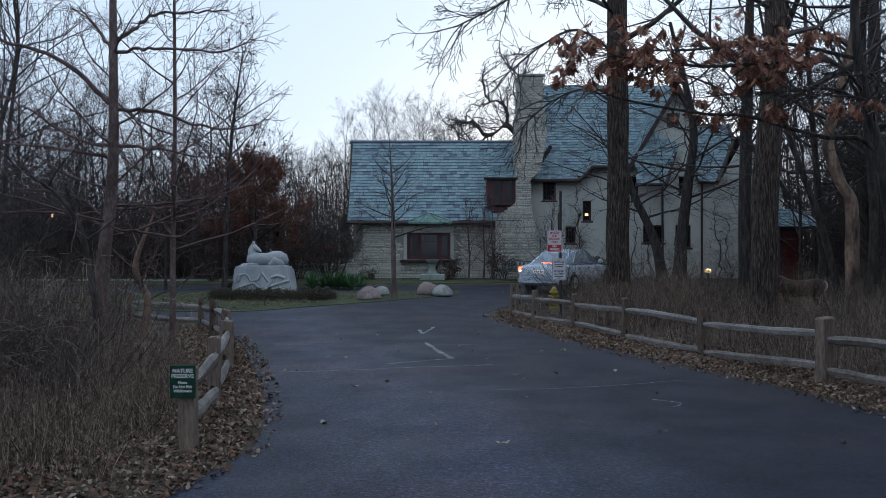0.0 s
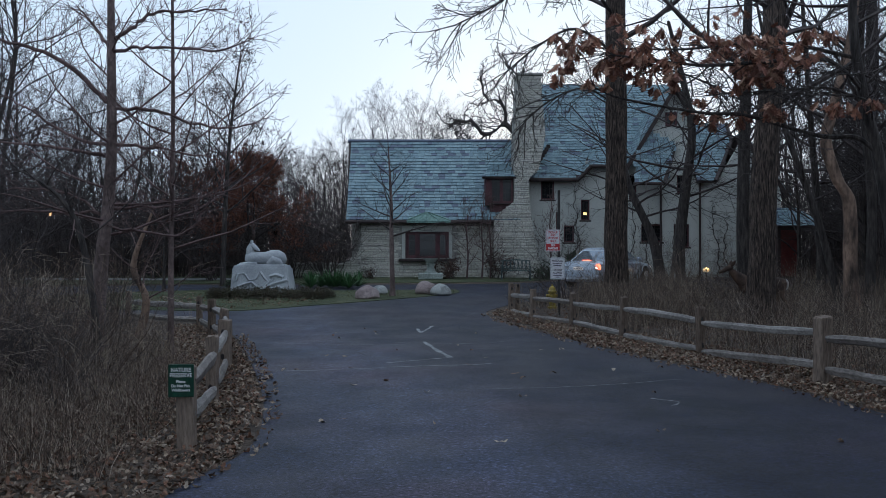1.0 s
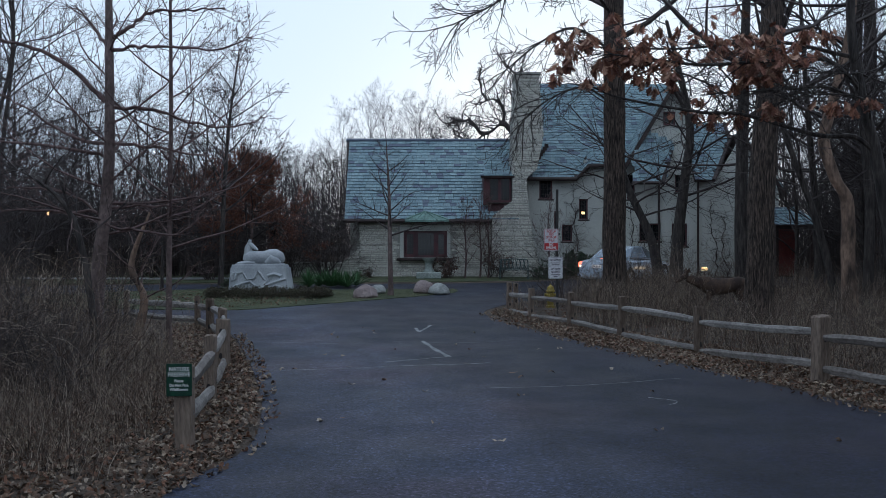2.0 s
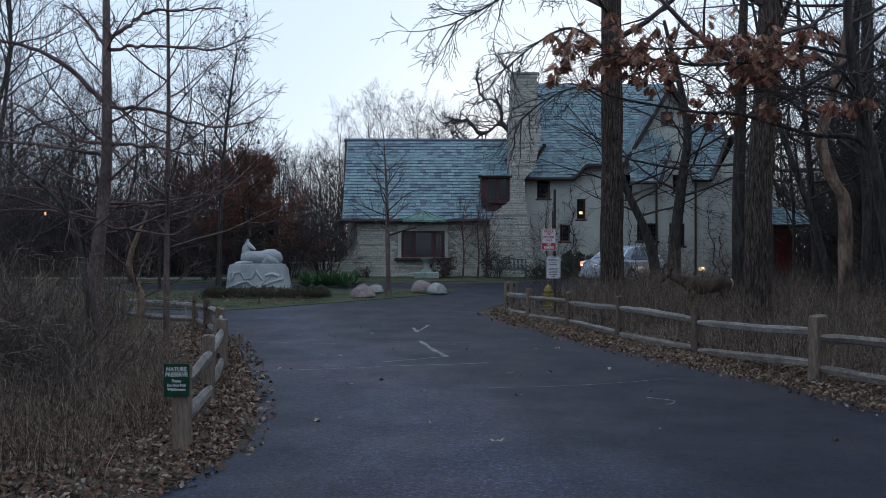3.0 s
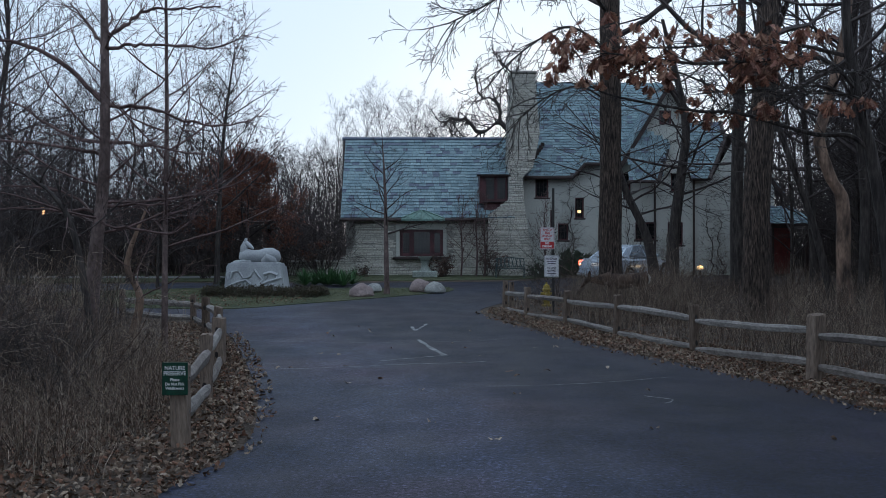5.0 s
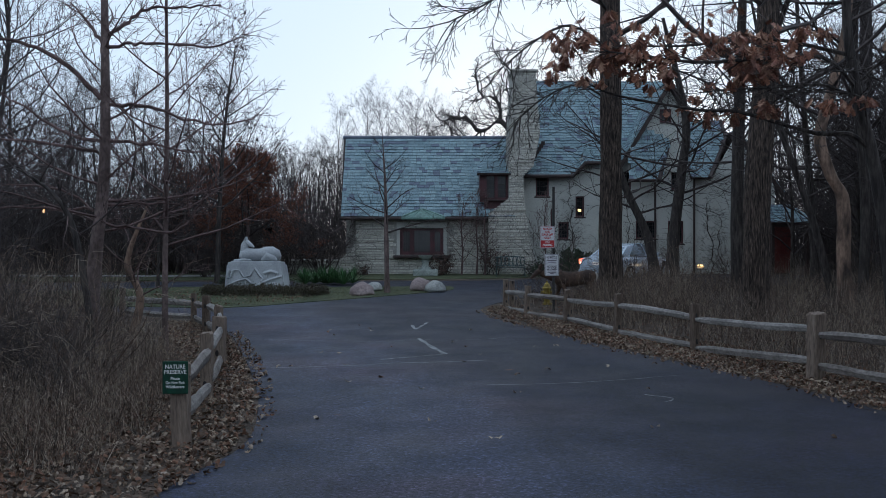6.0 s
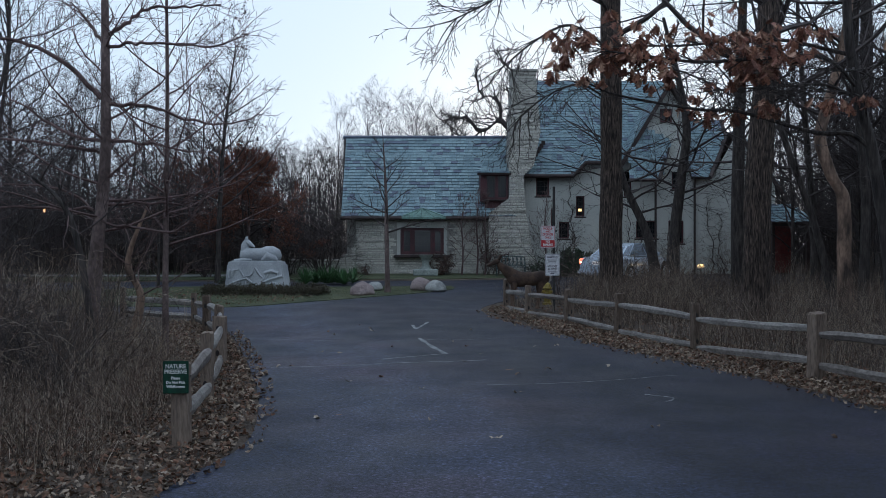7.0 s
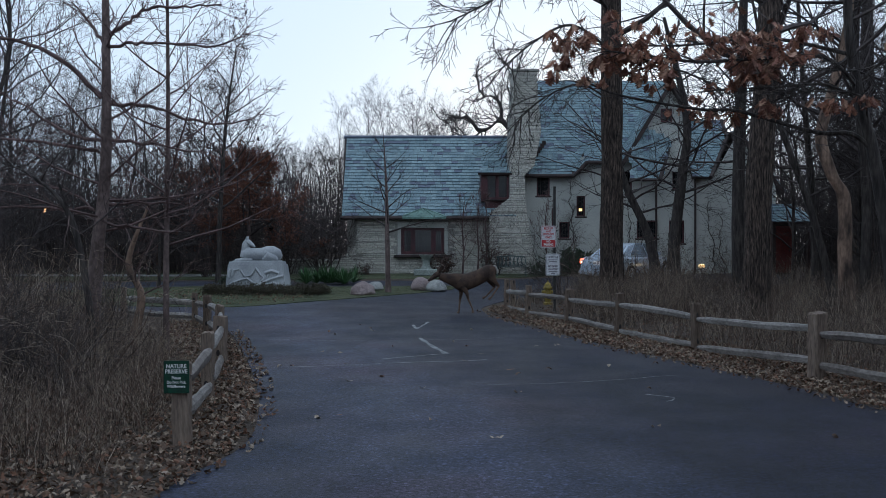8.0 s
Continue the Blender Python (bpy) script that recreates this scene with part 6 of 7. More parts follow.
# long sweeping limbs of the slender tree
def sweeping_limbs():
    rng = random.Random(41)
    lines = (([(0.3, 0, 5.2), (0.6, 0.1, 5.45), (0.85, 0.2, 5.68), (1.4, 0.3, 5.75), (2.0, 0.4, 5.8)], 0.04), ([(0.3, 0, 5.0), (0.7, -0.1, 5.04), (1.2, -0.2, 5.0), (2.1, -0.3, 4.97), (2.6, -0.3, 5.15)], 0.032), ([(0.2, 0, 5.1), (-0.1, 0.2, 5.45), (-0.4, 0.3, 5.82)], 0.035),
             ([(0.2, 0, 4.2), (-0.4, -0.2, 4.75), (-0.95, -0.3, 5.0), (-1.7, -0.4, 5.2), (-2.4, -0.4, 5.6)], 0.045), ([(0.3, 0, 4.08), (0.9, 0.2, 4.08), (1.45, 0.3, 3.9), (2.2, 0.4, 3.83), (2.7, 0.4, 4.0)], 0.035), ([(0.2, 0, 3.5), (-0.5, 0.3, 3.65), (-1.2, 0.4, 4.1), (-1.8, 0.5, 4.4)], 0.035),
             ([(0.3, 0, 3.5), (1.1, -0.3, 3.4), (2.0, -0.4, 3.25)], 0.032), ([(0.2, 0, 3.3), (-0.5, -0.3, 3.42), (-1.6, -0.4, 3.5), (-2.3, -0.4, 3.7)], 0.03), ([(0.2, 0, 2.47), (0.8, 0.2, 2.5), (1.45, 0.2, 2.47)], 0.03), ([(0.05, 0, 2.36), (-0.5, 0.2, 2.72), (-1.6, 0.3, 2.8)], 0.03), ([(0.05, 0, 2.4), (-0.8, -0.3, 2.4), (-1.8, -0.4, 2.42)], 0.028),
             ([(0.0, 0, 2.26), (0.65, -0.2, 2.1), (1.5, -0.3, 2.04), (1.8, -0.3, 2.4), (2.1, -0.3, 2.85)], 0.03))
    for pts, r in lines:
        s = Shape()
        line = [Vector(p) + unit(rng) * 0.025 for p in smooth_line(pts, n=5)]
        tube(s, line, [r * (1 - 0.75 * i / len(line)) for i in range(len(line))], 7)
        for i in range(3, len(line), 2):
            for k in range(2):
                d = (line[min(i + 1, len(line) - 1)] - line[i - 1]).normalized() + unit(rng) * 0.9 + Vector((0, 0, 0.25))
                grow(s, line[i], d.normalized(), rng.uniform(0.3, 0.9), 0.008, 1, rng, (0, 4), 0.06, 0.22, [], 0.0032)
        part("limb", s, M_TWIG_RED, slender, smooth=True)


sweeping_limbs()
tree("leaning_sapling", "dark leaning sapling in the brush", [(0, 0, -0.1), (-0.1, 0, 1.0), (-0.4, 0, 2.3), (-1.1, 0, 2.95), (-2.0, 0, 3.2)], [0.06, 0.055, 0.045, 0.03, 0.015], 0.4, 12, 1.3, 30, (0, 3, 3), 142, M_BARK_DARK, M_TWIG, at=pose(-5.25, 13.2, 0), level=2, stout=0.008)

# overhanging oak: trunk beside the road, long boughs with brown leaves
oak = tree("overhanging_oak", "oak sapling with clinging brown leaves over the fence", [(0, 0, -0.1), (-0.2, 0, 1.89), (-0.42, 0, 3.24), (-0.63, 0, 4.07), (-0.8, 0, 5.4), (-0.7, 0, 7.5)], [0.105, 0.095, 0.09, 0.08, 0.065, 0.03], 0.75, 6, 1.8, 20, (0, 3, 4), 95, M_BARK_DARK, M_TWIG, at=pose(7.04, 13.0, 0))


def boughs():
    rng = random.Random(8)
    s, tips = Shape(), []
    lines = [([(-0.42, 0, 3.24), (-0.75, 0, 3.5), (-1.31, 0, 3.52), (-2.4, 0.1, 3.85), (-3.02, 0.1, 3.88), (-4.22, 0.2, 4.11), (-4.7, 0.2, 4.3)], 0.045, False), ([(-0.65, 0, 4.2), (-1.3, -0.3, 4.6), (-2.3, -0.4, 4.55), (-3.2, -0.4, 4.5), (-4.0, -0.3, 4.62), (-4.5, -0.2, 4.7)], 0.04, True), ([(-0.6, 0, 4.0), (-1.0, 0.3, 4.3), (-1.7, 0.5, 4.3), (-2.6, 0.5, 4.25)], 0.03, True),
             ([(-0.75, 0, 4.7), (-1.9, 0.4, 5.05), (-3.2, 0.5, 4.95), (-4.6, 0.6, 5.0)], 0.035, True), ([(-0.6, 0, 4.3), (-0.2, -0.2, 4.7), (0.3, -0.3, 4.9)], 0.025, True), ([(-0.5, 0, 3.7), (-0.8, -0.4, 4.0), (-1.5, -0.5, 4.05), (-2.0, -0.5, 3.95)], 0.022, True), ([(-0.7, 0, 4.5), (-1.0, -0.5, 4.35), (-1.5, -0.8, 4.3)], 0.022, True)]
    for pts, r, leafy in lines:
        line = [Vector(p) for p in smooth_line(pts, n=4)]
        tube(s, line, [r * (1 - 0.75 * i / len(line)) for i in range(len(line))], 7)
        for i, p in enumerate(line[3:]):
            for k in range(3 if leafy else 1):
                d = (line[min(i + 4, len(line) - 1)] - line[i + 2]).normalized() + unit(rng) * 0.8
                d.z = d.z * 0.6 + 0.02
                grow(s, p, d.normalized(), rng.uniform(0.35, 0.9), 0.009, 1, rng, (0, 4), 0.0, 0.25, tips if leafy else [], 0.0025)
    part("bough", s, M_BARK_DARK, oak, "long dark boughs", smooth=True)
    ls = Shape()
    for i in range(1300):
        p, d = rng.choice(tips)
        if noise.noise((p.x * 1.1, p.z * 1.3, 4.0)) < -0.12 or p.z > 5.3 or p.z < 3.8:
            continue
        for k in range(rng.randint(2, 4)):
            oak_leaf(ls, p + unit(rng) * 0.05, rng.uniform(0.12, 0.19), rng)
    part("foliage", ls, M_OAK, oak, "curled brown oak leaves")


def oak_leaf(s, p, size, rng):
    """A deeply lobed oak leaf hanging from its stalk at p, curled across and along."""
    a = (Vector((0, 0, -1)) + unit(rng) * 0.75).normalized()
    b = a.cross(unit(rng)).normalized()
    n = a.cross(b)
    curl, roll = rng.uniform(-0.5, 0.5), rng.uniform(0.1, 0.6)
    W = size * rng.uniform(0.34, 0.46)
    rows = ((0.0, 0.03), (0.14, 0.12), (0.24, 0.55), (0.33, 0.2), (0.47, 0.95), (0.57, 0.25), (0.7, 0.9), (0.79, 0.3), (0.9, 0.5), (1.0, 0.06))
    v, f = [], []
    for t, w in rows:
        c = p + a * (size * t) + n * (curl * size * t * t)
        e = W * w
        v += [c - b * e + n * (roll * e) + a * (0.1 * size * (w > 0.4)), c, c + b * e + n * (roll * e) + a * (0.1 * size * (w > 0.4))]
    for i in range(len(rows) - 1):
        f += [(3 * i, 3 * i + 1, 3 * i + 4, 3 * i + 3), (3 * i + 1, 3 * i + 2, 3 * i + 5, 3 * i + 4)]
    s.add(v, f)


boughs()


def crooked_limbs():
    rng, s = random.Random(28), Shape()
    for pts, r in (([(0, 0, 6.5), (-1.3, 0, 8.6), (-2.6, 0.1, 8.1), (-3.6, 0, 8.9), (-5.0, 0, 8.7)], 0.22), ([(-1.3, 0, 8.6), (-1.6, 0, 10.0), (-2.6, 0, 10.4), (-2.9, 0.2, 11.8)], 0.13), ([(0, 0, 8.5), (-0.7, 0, 10.2), (-0.4, 0, 11.4), (-1.3, 0, 12.6)], 0.14), ([(-2.6, 0.1, 8.1), (-3.3, 0, 7.6), (-4.4, 0, 8.0)], 0.1)):
        line = [Vector(p) + unit(rng) * 0.08 for p in smooth_line(pts, n=4)]
        tube(s, line, [r * (1 - 0.7 * i / len(line)) for i in range(len(line))], 7)
        for i, p in enumerate(line[2:]):
            for k in range(1):
                d = (line[min(i + 3, len(line) - 1)] - line[i + 1]).normalized() + unit(rng) * 1.1
                grow(s, p, d.normalized(), rng.uniform(0.8, 2.2), 0.05, 2, rng, (0, 4, 4), 0.05, 0.4, [], 0.012)
    part("limb", s, M_BARK_DARK, great_oak, "heavy crooked limbs", smooth=True)


crooked_limbs()


def high_boughs():
    rng, s = random.Random(18), Shape()
    for pts, r in (([(0, 0, 8.0), (-1.3, -1.5, 8.8), (-2.3, -2.5, 8.4), (-3.5, -3, 7.5), (-4.5, -3.4, 6.9)], 0.06), ([(0, 0, 7.0), (-1.2, -0.8, 7.5), (-2.3, -1.4, 6.9), (-3.3, -1.8, 6.0)], 0.05), ([(0, 0, 5.6), (-0.9, -0.4, 6.0), (-1.9, -0.8, 5.6), (-2.7, -0.9, 4.9)], 0.04), ([(0, 0, 6.2), (1.2, -0.4, 6.5), (2.4, -0.8, 6.0), (3.0, -0.9, 5.6)], 0.045)):
        line = [Vector(p) for p in smooth_line(pts, n=4)]
        tube(s, line, [r * (1 - 0.8 * i / len(line)) for i in range(len(line))], 7)
        for i, p in enumerate(line[3:]):
            for k in range(2):
                d = (line[min(i + 4, len(line) - 1)] - line[i + 2]).normalized() + unit(rng) * 0.8 + Vector((0, 0, -0.3))
                grow(s, p, d.normalized(), rng.uniform(0.8, 1.8), 0.016, 2, rng, (0, 3, 4), -0.03, 0.22, [], 0.0065)
    part("bough", s, M_BARK_DARK, tall_oak, "long drooping boughs", smooth=True)


high_boughs()


# ---- build: brush, shrubs, litter ----
def between(poly, n, seed, keep=None):
    """n random spots inside an outline, on the ground."""
    g = random.Random(seed)
    xs, ys = [p[0] for p in poly], [p[1] for p in poly]
    out = []
    while len(out) < n:
        x, y = g.uniform(min(xs), max(xs)), g.uniform(min(ys), max(ys))
        c = False
        for (x0, y0), (x1, y1) in zip(poly, poly[1:] + poly[:1]):
            if (y0 > y) != (y1 > y) and x < (x1 - x0) * (y - y0) / (y1 - y0) + x0:
                c = not c
        if c and (keep is None or keep(x, y, g)):
            out.append((x, y, rise(y) - 0.02))
    return out


LEFT_BANK = [(-3.0, 6.0), (-2.9, 7.6), (-3.3, 10.1), (-4.3, 13.1), (-6.1, 17.2), (-7.8, 20.3), (-13, 21.8), (-24, 22.4), (-24, 4), (-6, 4)]
RIGHT_BANK = [(6.6, 7), (6.0, 8.5), (5.55, 11.5), (4.9, 14.6), (4.2, 17.4), (3.5, 19.6), (2.7, 21.6), (1.7, 22.9), (2.7, 25.3), (4.5, 27.5), (8, 29.4), (14, 31), (24, 31.5), (24, 7)]


def patchy(x, y, g):
    return noise.noise((x * 0.7, y * 0.7, 3.0)) > g.uniform(-0.7, 0.35)


stems("dry_grass", "tall dry grey-tan weeds on the verge", M_BRUSH, between(LEFT_BANK, 22000, 1, patchy), 0.12, 0.85, 0.003, 0.9, 1, "brush", 4)
stems("dry_grass", "tall dry grey-brown weeds behind the fence", M_BRUSH, between(RIGHT_BANK, 20000, 2, lambda x, y, g: x < 15 and patchy(x, y, g) and not (2.3 < x < 3.5 and y < 23.9 and g.random() < 0.75)), 0.15, 0.95, 0.0036, 0.85, 2, "brush", 5)
stems("dry_grass", "tall tangled weeds at the edge of the verge woods", M_BRUSH, between([(-6.2, 17.0), (-7.6, 20.2), (-13, 21.8), (-20, 22.2), (-20, 17), (-8, 13.5)], 4500, 6), 0.4, 1.7, 0.0055, 0.45, 6, "brush", 6)
stems("dry_grass", "thin dry weeds standing in leaf litter", M_BRUSH, between([(-2.55, 6.5), (-2.95, 10), (-4.1, 13.5), (-5.6, 16.5), (-7, 16), (-5.6, 13), (-5.5, 6.5)], 3800, 12), 0.12, 0.75, 0.0028, 0.8, 12, "brush", 5)
stems("dry_grass", "short dry grass at the fence corner", M_BRUSH, between([(1.3, 22), (2.0, 20.3), (3.2, 18.4), (2.9, 20.2), (2.3, 23.0), (1.6, 23)], 900, 3), 0.05, 0.2, 0.004, 0.5, 3)
stems("dry_grass", "tall dry weeds behind the fence", M_BRUSH, between([(4.4, 19.4), (6.3, 19.6), (6.9, 22.5), (7.6, 25), (7.0, 27), (3.6, 24.6), (3.8, 21.5)], 2600, 5), 0.35, 1.15, 0.004, 0.7, 5, "brush", 6)
stems("lawn_grass", "short grass blades on the island lawn", M_GRASS, between(ISLAND, 9000, 4), 0.05, 0.12, 0.006, 0.5, 4, "grass")

# thickets that close the woods
stems("thicket", "tall dense saplings deep in the woods", M_TWIG, between([(15.5, 29), (18, 36), (19.5, 46), (34, 46), (34, 29)], 2200, 75), 2.5, 8.5, 0.022, 0.22, 75, "thicket", 6)
# two unseen thickets, added beside and behind the viewpoint to dim the drive
stems("thicket", "unseen dense saplings added along the drive to block sky light", M_TWIG, between([(7.5, -25), (7.2, 6), (9.5, 12), (30, 14), (30, -25)], 6000, 76), 2.0, 9.0, 0.04, 0.12, 76, "thicket")
stems("thicket", "unseen dense saplings added along the drive to block sky light", M_TWIG, between([(-6, -25), (-5, 2), (-9, 5), (-30, 6), (-30, -25)], 4000, 77), 2.0, 8.0, 0.035, 0.12, 77, "thicket")
stems("thicket", "dense far thicket of bare grey saplings", M_TWIG, between([(-75, 46), (-75, 95), (75, 95), (75, 50), (17, 50), (17, 58), (-6, 58), (-8, 46)], 12000, 71), 1.5, 6.5, 0.028, 0.3, 71, "thicket")
stems("thicket", "dense bare saplings and brush in the woods", M_TWIG, between([(-45, 20), (-45, 46), (-9, 46), (-9.5, 38), (-13, 37), (-25, 36), (-26, 24)], 13000, 72), 0.6, 6.0, 0.014, 0.35, 72, "thicket", 6)
stems("thicket", "dense bare saplings and brush beside the house", M_TWIG, between([(12, 24), (16.5, 31.5), (19, 36), (17, 50), (50, 50), (50, 16), (13, 16)], 9500, 73), 1.2, 7.5, 0.016, 0.35, 73, "thicket", 5)
stems("thicket", "bare saplings in the verge woods", M_TWIG, between([(-7, 9), (-7.5, 16), (-10, 20), (-24, 21), (-24, 8)], 1300, 74), 0.6, 2.8, 0.007, 0.35, 74, "thicket", 6)

shrubs = []
for i in range(4):
    rng = random.Random(200 + i)
    root = thing("shrub", "leafless tangled woodland shrub", "shrub", pose(-8 - i * 1.7, 9 + 3 * i, rise(9 + 3 * i)), "bare shrubs")
    s = Shape()
    for k in range(13):
        az, el = rng.uniform(0, 6.28), radians(rng.uniform(45, 85))
        grow(s, Vector((rng.uniform(-0.15, 0.15), rng.uniform(-0.15, 0.15), -0.05)), Vector((math.cos(az) * math.cos(el), math.sin(az) * math.cos(el), math.sin(el))), rng.uniform(1.2, 2.3), 0.01, 2, rng, (0, 5, 6), -0.02, 0.26, [], 0.0026)
    part("branch_tangle", s, M_TWIG if i % 2 else M_BRUSH, root)
    shrubs.append(root)
rng = random.Random(31)
for poly, n in ((LEFT_BANK, 75), ([(-3.9, 9.5), (-5.0, 13), (-8, 14), (-8, 7.5), (-5, 7.5)], 26), (RIGHT_BANK, 90), ([(-30, 24), (-30, 37), (-9.5, 37.5), (-9.5, 32)], 10), ([(-30, 38), (-4.6, 39), (-5, 46), (-30, 46)], 36), ([(16, 30), (16, 37), (30, 40), (30, 28)], 20)):
    for x, y, z in between(poly, n, rng.randrange(1000), lambda x, y, g: not (x > 0 and x < 5.2 and y < 21.5) and (x > -12 or y > 7) and not (y < 8 and x > -5)):
        copy_thing(shrubs[rng.randrange(4)], pose(x, y, z, 0, 0, rng.uniform(0, 360)) @ Matrix.Scale(rng.uniform(0.25, 0.55) if 0 < x < 12 and y < 25 else rng.uniform(0.4, 0.85) if y < 23 else rng.uniform(0.55, 1.15), 4))


def bush(x, y, w, h, material, n, size, seed, label, name="bush"):
    """A leafy bush: stems within, leaves at their tips, uneven outside."""
    rng = random.Random(seed)
    root = thing(name, label, "bush", pose(x, y, rise(y)))
    s, ls, tips = Shape(), Shape(), []
    for k in range(14):
        az, el = rng.uniform(0, 6.28), radians(rng.uniform(25, 85))
        grow(s, Vector((rng.uniform(-w, w) * 0.4, rng.uniform(-0.2, 0.2), -0.05)), Vector((math.cos(az) * math.cos(el) * w / h, math.sin(az) * math.cos(el), math.sin(el))).normalized(), h * rng.uniform(0.6, 0.95), 0.014, 2, rng, (0, 4, 4), 0.02, 0.25, tips, 0.004)
    for i in range(n):
        p, d = rng.choice(tips)
        leaf(ls, p - d * rng.uniform(0, 0.25) + unit(rng) * 0.08, size * rng.uniform(0.7, 1.3), rng)
    part("stem_tangle", s, M_TWIG, root)
    part("foliage", ls, material, root)


bush(6.3, 36.9, 1.3, 1.25, M_GREEN, 4200, 0.11, 301, "dark green evergreen bush by the stucco wall")
bush(5.5, 37.3, 1.0, 1.05, M_GREEN, 2600, 0.11, 302, "dark green evergreen bush by the stucco wall")
bush(0.35, 37.2, 0.6, 1.0, M_SHRUB, 500, 0.09, 303, "dark reddish shrub beside the birdbath")
bush(2.4, 37.3, 0.9, 1.3, M_SHRUB, 500, 0.08, 304, "russet shrub against the stone wall")
bush(4.4, 36.9, 0.8, 0.8, M_GREEN, 500, 0.09, 305, "low mixed shrub by the bench")
bush(-3.2, 37.3, 0.7, 0.6, M_SHRUB, 260, 0.07, 306, "low russet shrub against the stone wall")
bush(-7.6, 31.0, 0.3, 0.45, M_GREEN, 400, 0.06, 307, "small round green bush")
for i, x in enumerate((1.1, 1.75, 2.1, 4.7)):
    tree("wall_shrub", "bare upright shrub trained on the wall", [(0, 0, -0.1), (0.05, 0, 1.0), (0.0, 0, 2.2), (0.1, 0, 3.2 + 0.3 * (i % 2))], [0.04, 0.034, 0.025, 0.008], 0.2, 16, 1.2, 35, (0, 4, 4), 400 + i, M_TWIG_RED, M_TWIG_RED, at=pose(x, 37.2, rise(37.2)), thin=0.005, category="shrub")


def hedge_and_yuccas():
    rng = random.Random(9)
    root = thing("hedge", "low clipped brown-green hedge round the statue", "hedge", pose(-5.4, 27.0, rise(27.0) + 0.03))
    s, ls, tips = Shape(), Shape(), []
    for k in range(230):
        x = rng.uniform(-1.95, 1.95)
        y = rng.uniform(-0.75, 0.7)
        grow(s, Vector((x, y, 0.02 * y)), (Vector((0, 0, 1)) + unit(rng) * 0.5).normalized(), rng.uniform(0.17, 0.34), 0.007, 1, rng, (0, 5), 0.0, 0.25, tips, 0.004)
    for i in range(6500):
        p, d = rng.choice(tips)
        leaf(ls, p - d * rng.uniform(0, 0.15) + unit(rng) * 0.07, rng.uniform(0.04, 0.075), rng)
    part("stem_tangle", s, M_TWIG, root)
    part("foliage", ls, M_HEDGE, root)
    for i in range(9):
        y = 31.6 + rng.uniform(-0.4, 0.6)
        x = -4.9 + i * 0.22 + rng.uniform(-0.1, 0.1)
        r = thing("yucca", "green spiky yucca clump by the drive", "plant", pose(x, y, rise(y) + 0.02), "yucca clumps")
        ls = Shape()
        for k in range(46):
            az, el = rng.uniform(0, 6.28), radians(rng.uniform(15, 80))
            d = Vector((math.cos(az) * math.cos(el), math.sin(az) * math.cos(el), math.sin(el)))
            side = d.cross(Vector((0, 0, 1))).normalized() * 0.022
            L = rng.uniform(0.5, 0.85)
            p0, p1, p2 = Vector((0, 0, 0.02)), d * L * 0.6, d * L + Vector((0, 0, -0.1 * L))
            up = side.cross(d) * 0.5
            ls.add([p0 - side, p0 + side, p1 + side, p1 - side, p2, p0 - up, p1 - up], [(0, 5, 6, 3), (5, 1, 2, 6), (3, 6, 4), (6, 2, 4)])
        part("leaves", ls, M_YUCCA, r)


M_HEDGE = mat("brown_green_hedge_leaves", (0.03, 0.032, 0.018), (0.09, 0.075, 0.045), 3, 0.8, 0.0, vary=[(0.025, 0.03, 0.016), (0.1, 0.07, 0.045), (0.06, 0.06, 0.03)], amount=0.6)
M_YUCCA = mat("yucca_green", (0.04, 0.1, 0.035), (0.1, 0.19, 0.07), 3, 0.5, 0.0)
hedge_and_yuccas()


def litter(name, outline, n, seed, label, low=0.0, size=(0.045, 0.095), keep=None):
    rng, s = random.Random(seed), Shape()
    for x, y, z in between(outline, n, seed, keep):
        leaf(s, Vector((x, y, rise(y) + 0.012 + rng.random() * 0.03 + low)), rng.uniform(*size), rng, True)
    tagged(part(name, s, M_LEAF), label, "leaves", kind="stuff")


litter("leaf_litter", [(-1.95, 6.0), (-1.78, 7.6), (-1.95, 9.1), (-2.35, 11), (-3.15, 13.9), (-4.35, 17.8), (-5.5, 19.6), (-6.2, 19.6), (-5.0, 15.5), (-4.3, 12), (-4.4, 9), (-5.6, 6), (-3, 4.6)], 12000, 61, "fallen oak leaves on the verge", size=(0.035, 0.085))
litter("leaf_litter", [(5.3, 7), (4.85, 9.3), (4.6, 10.6), (3.92, 12.9), (3.2, 15.1), (2.53, 17.4), (2.0, 19.2), (2.6, 20), (4.2, 18), (5.6, 14.6), (6.3, 11.5), (6.6, 7)], 11000, 62, "fallen oak leaves under the fence", size=(0.035, 0.085))
litter("leaf_litter", [(1.3, 22.2), (1.7, 20.2), (2.6, 18.2), (3.4, 18.4), (2.6, 20.6), (2.2, 23.2), (1.5, 23.2)], 1100, 67, "fallen leaves and dry grass at the fence corner")
litter("leaf_litter", LEFT_BANK, 4200, 63, "thin scatter of fallen leaves among weeds", keep=lambda x, y, g: x > -10)
litter("leaf_litter", RIGHT_BANK, 3800, 64, "thin scatter of fallen leaves among weeds", keep=lambda x, y, g: x < 12)
rng = random.Random(65)
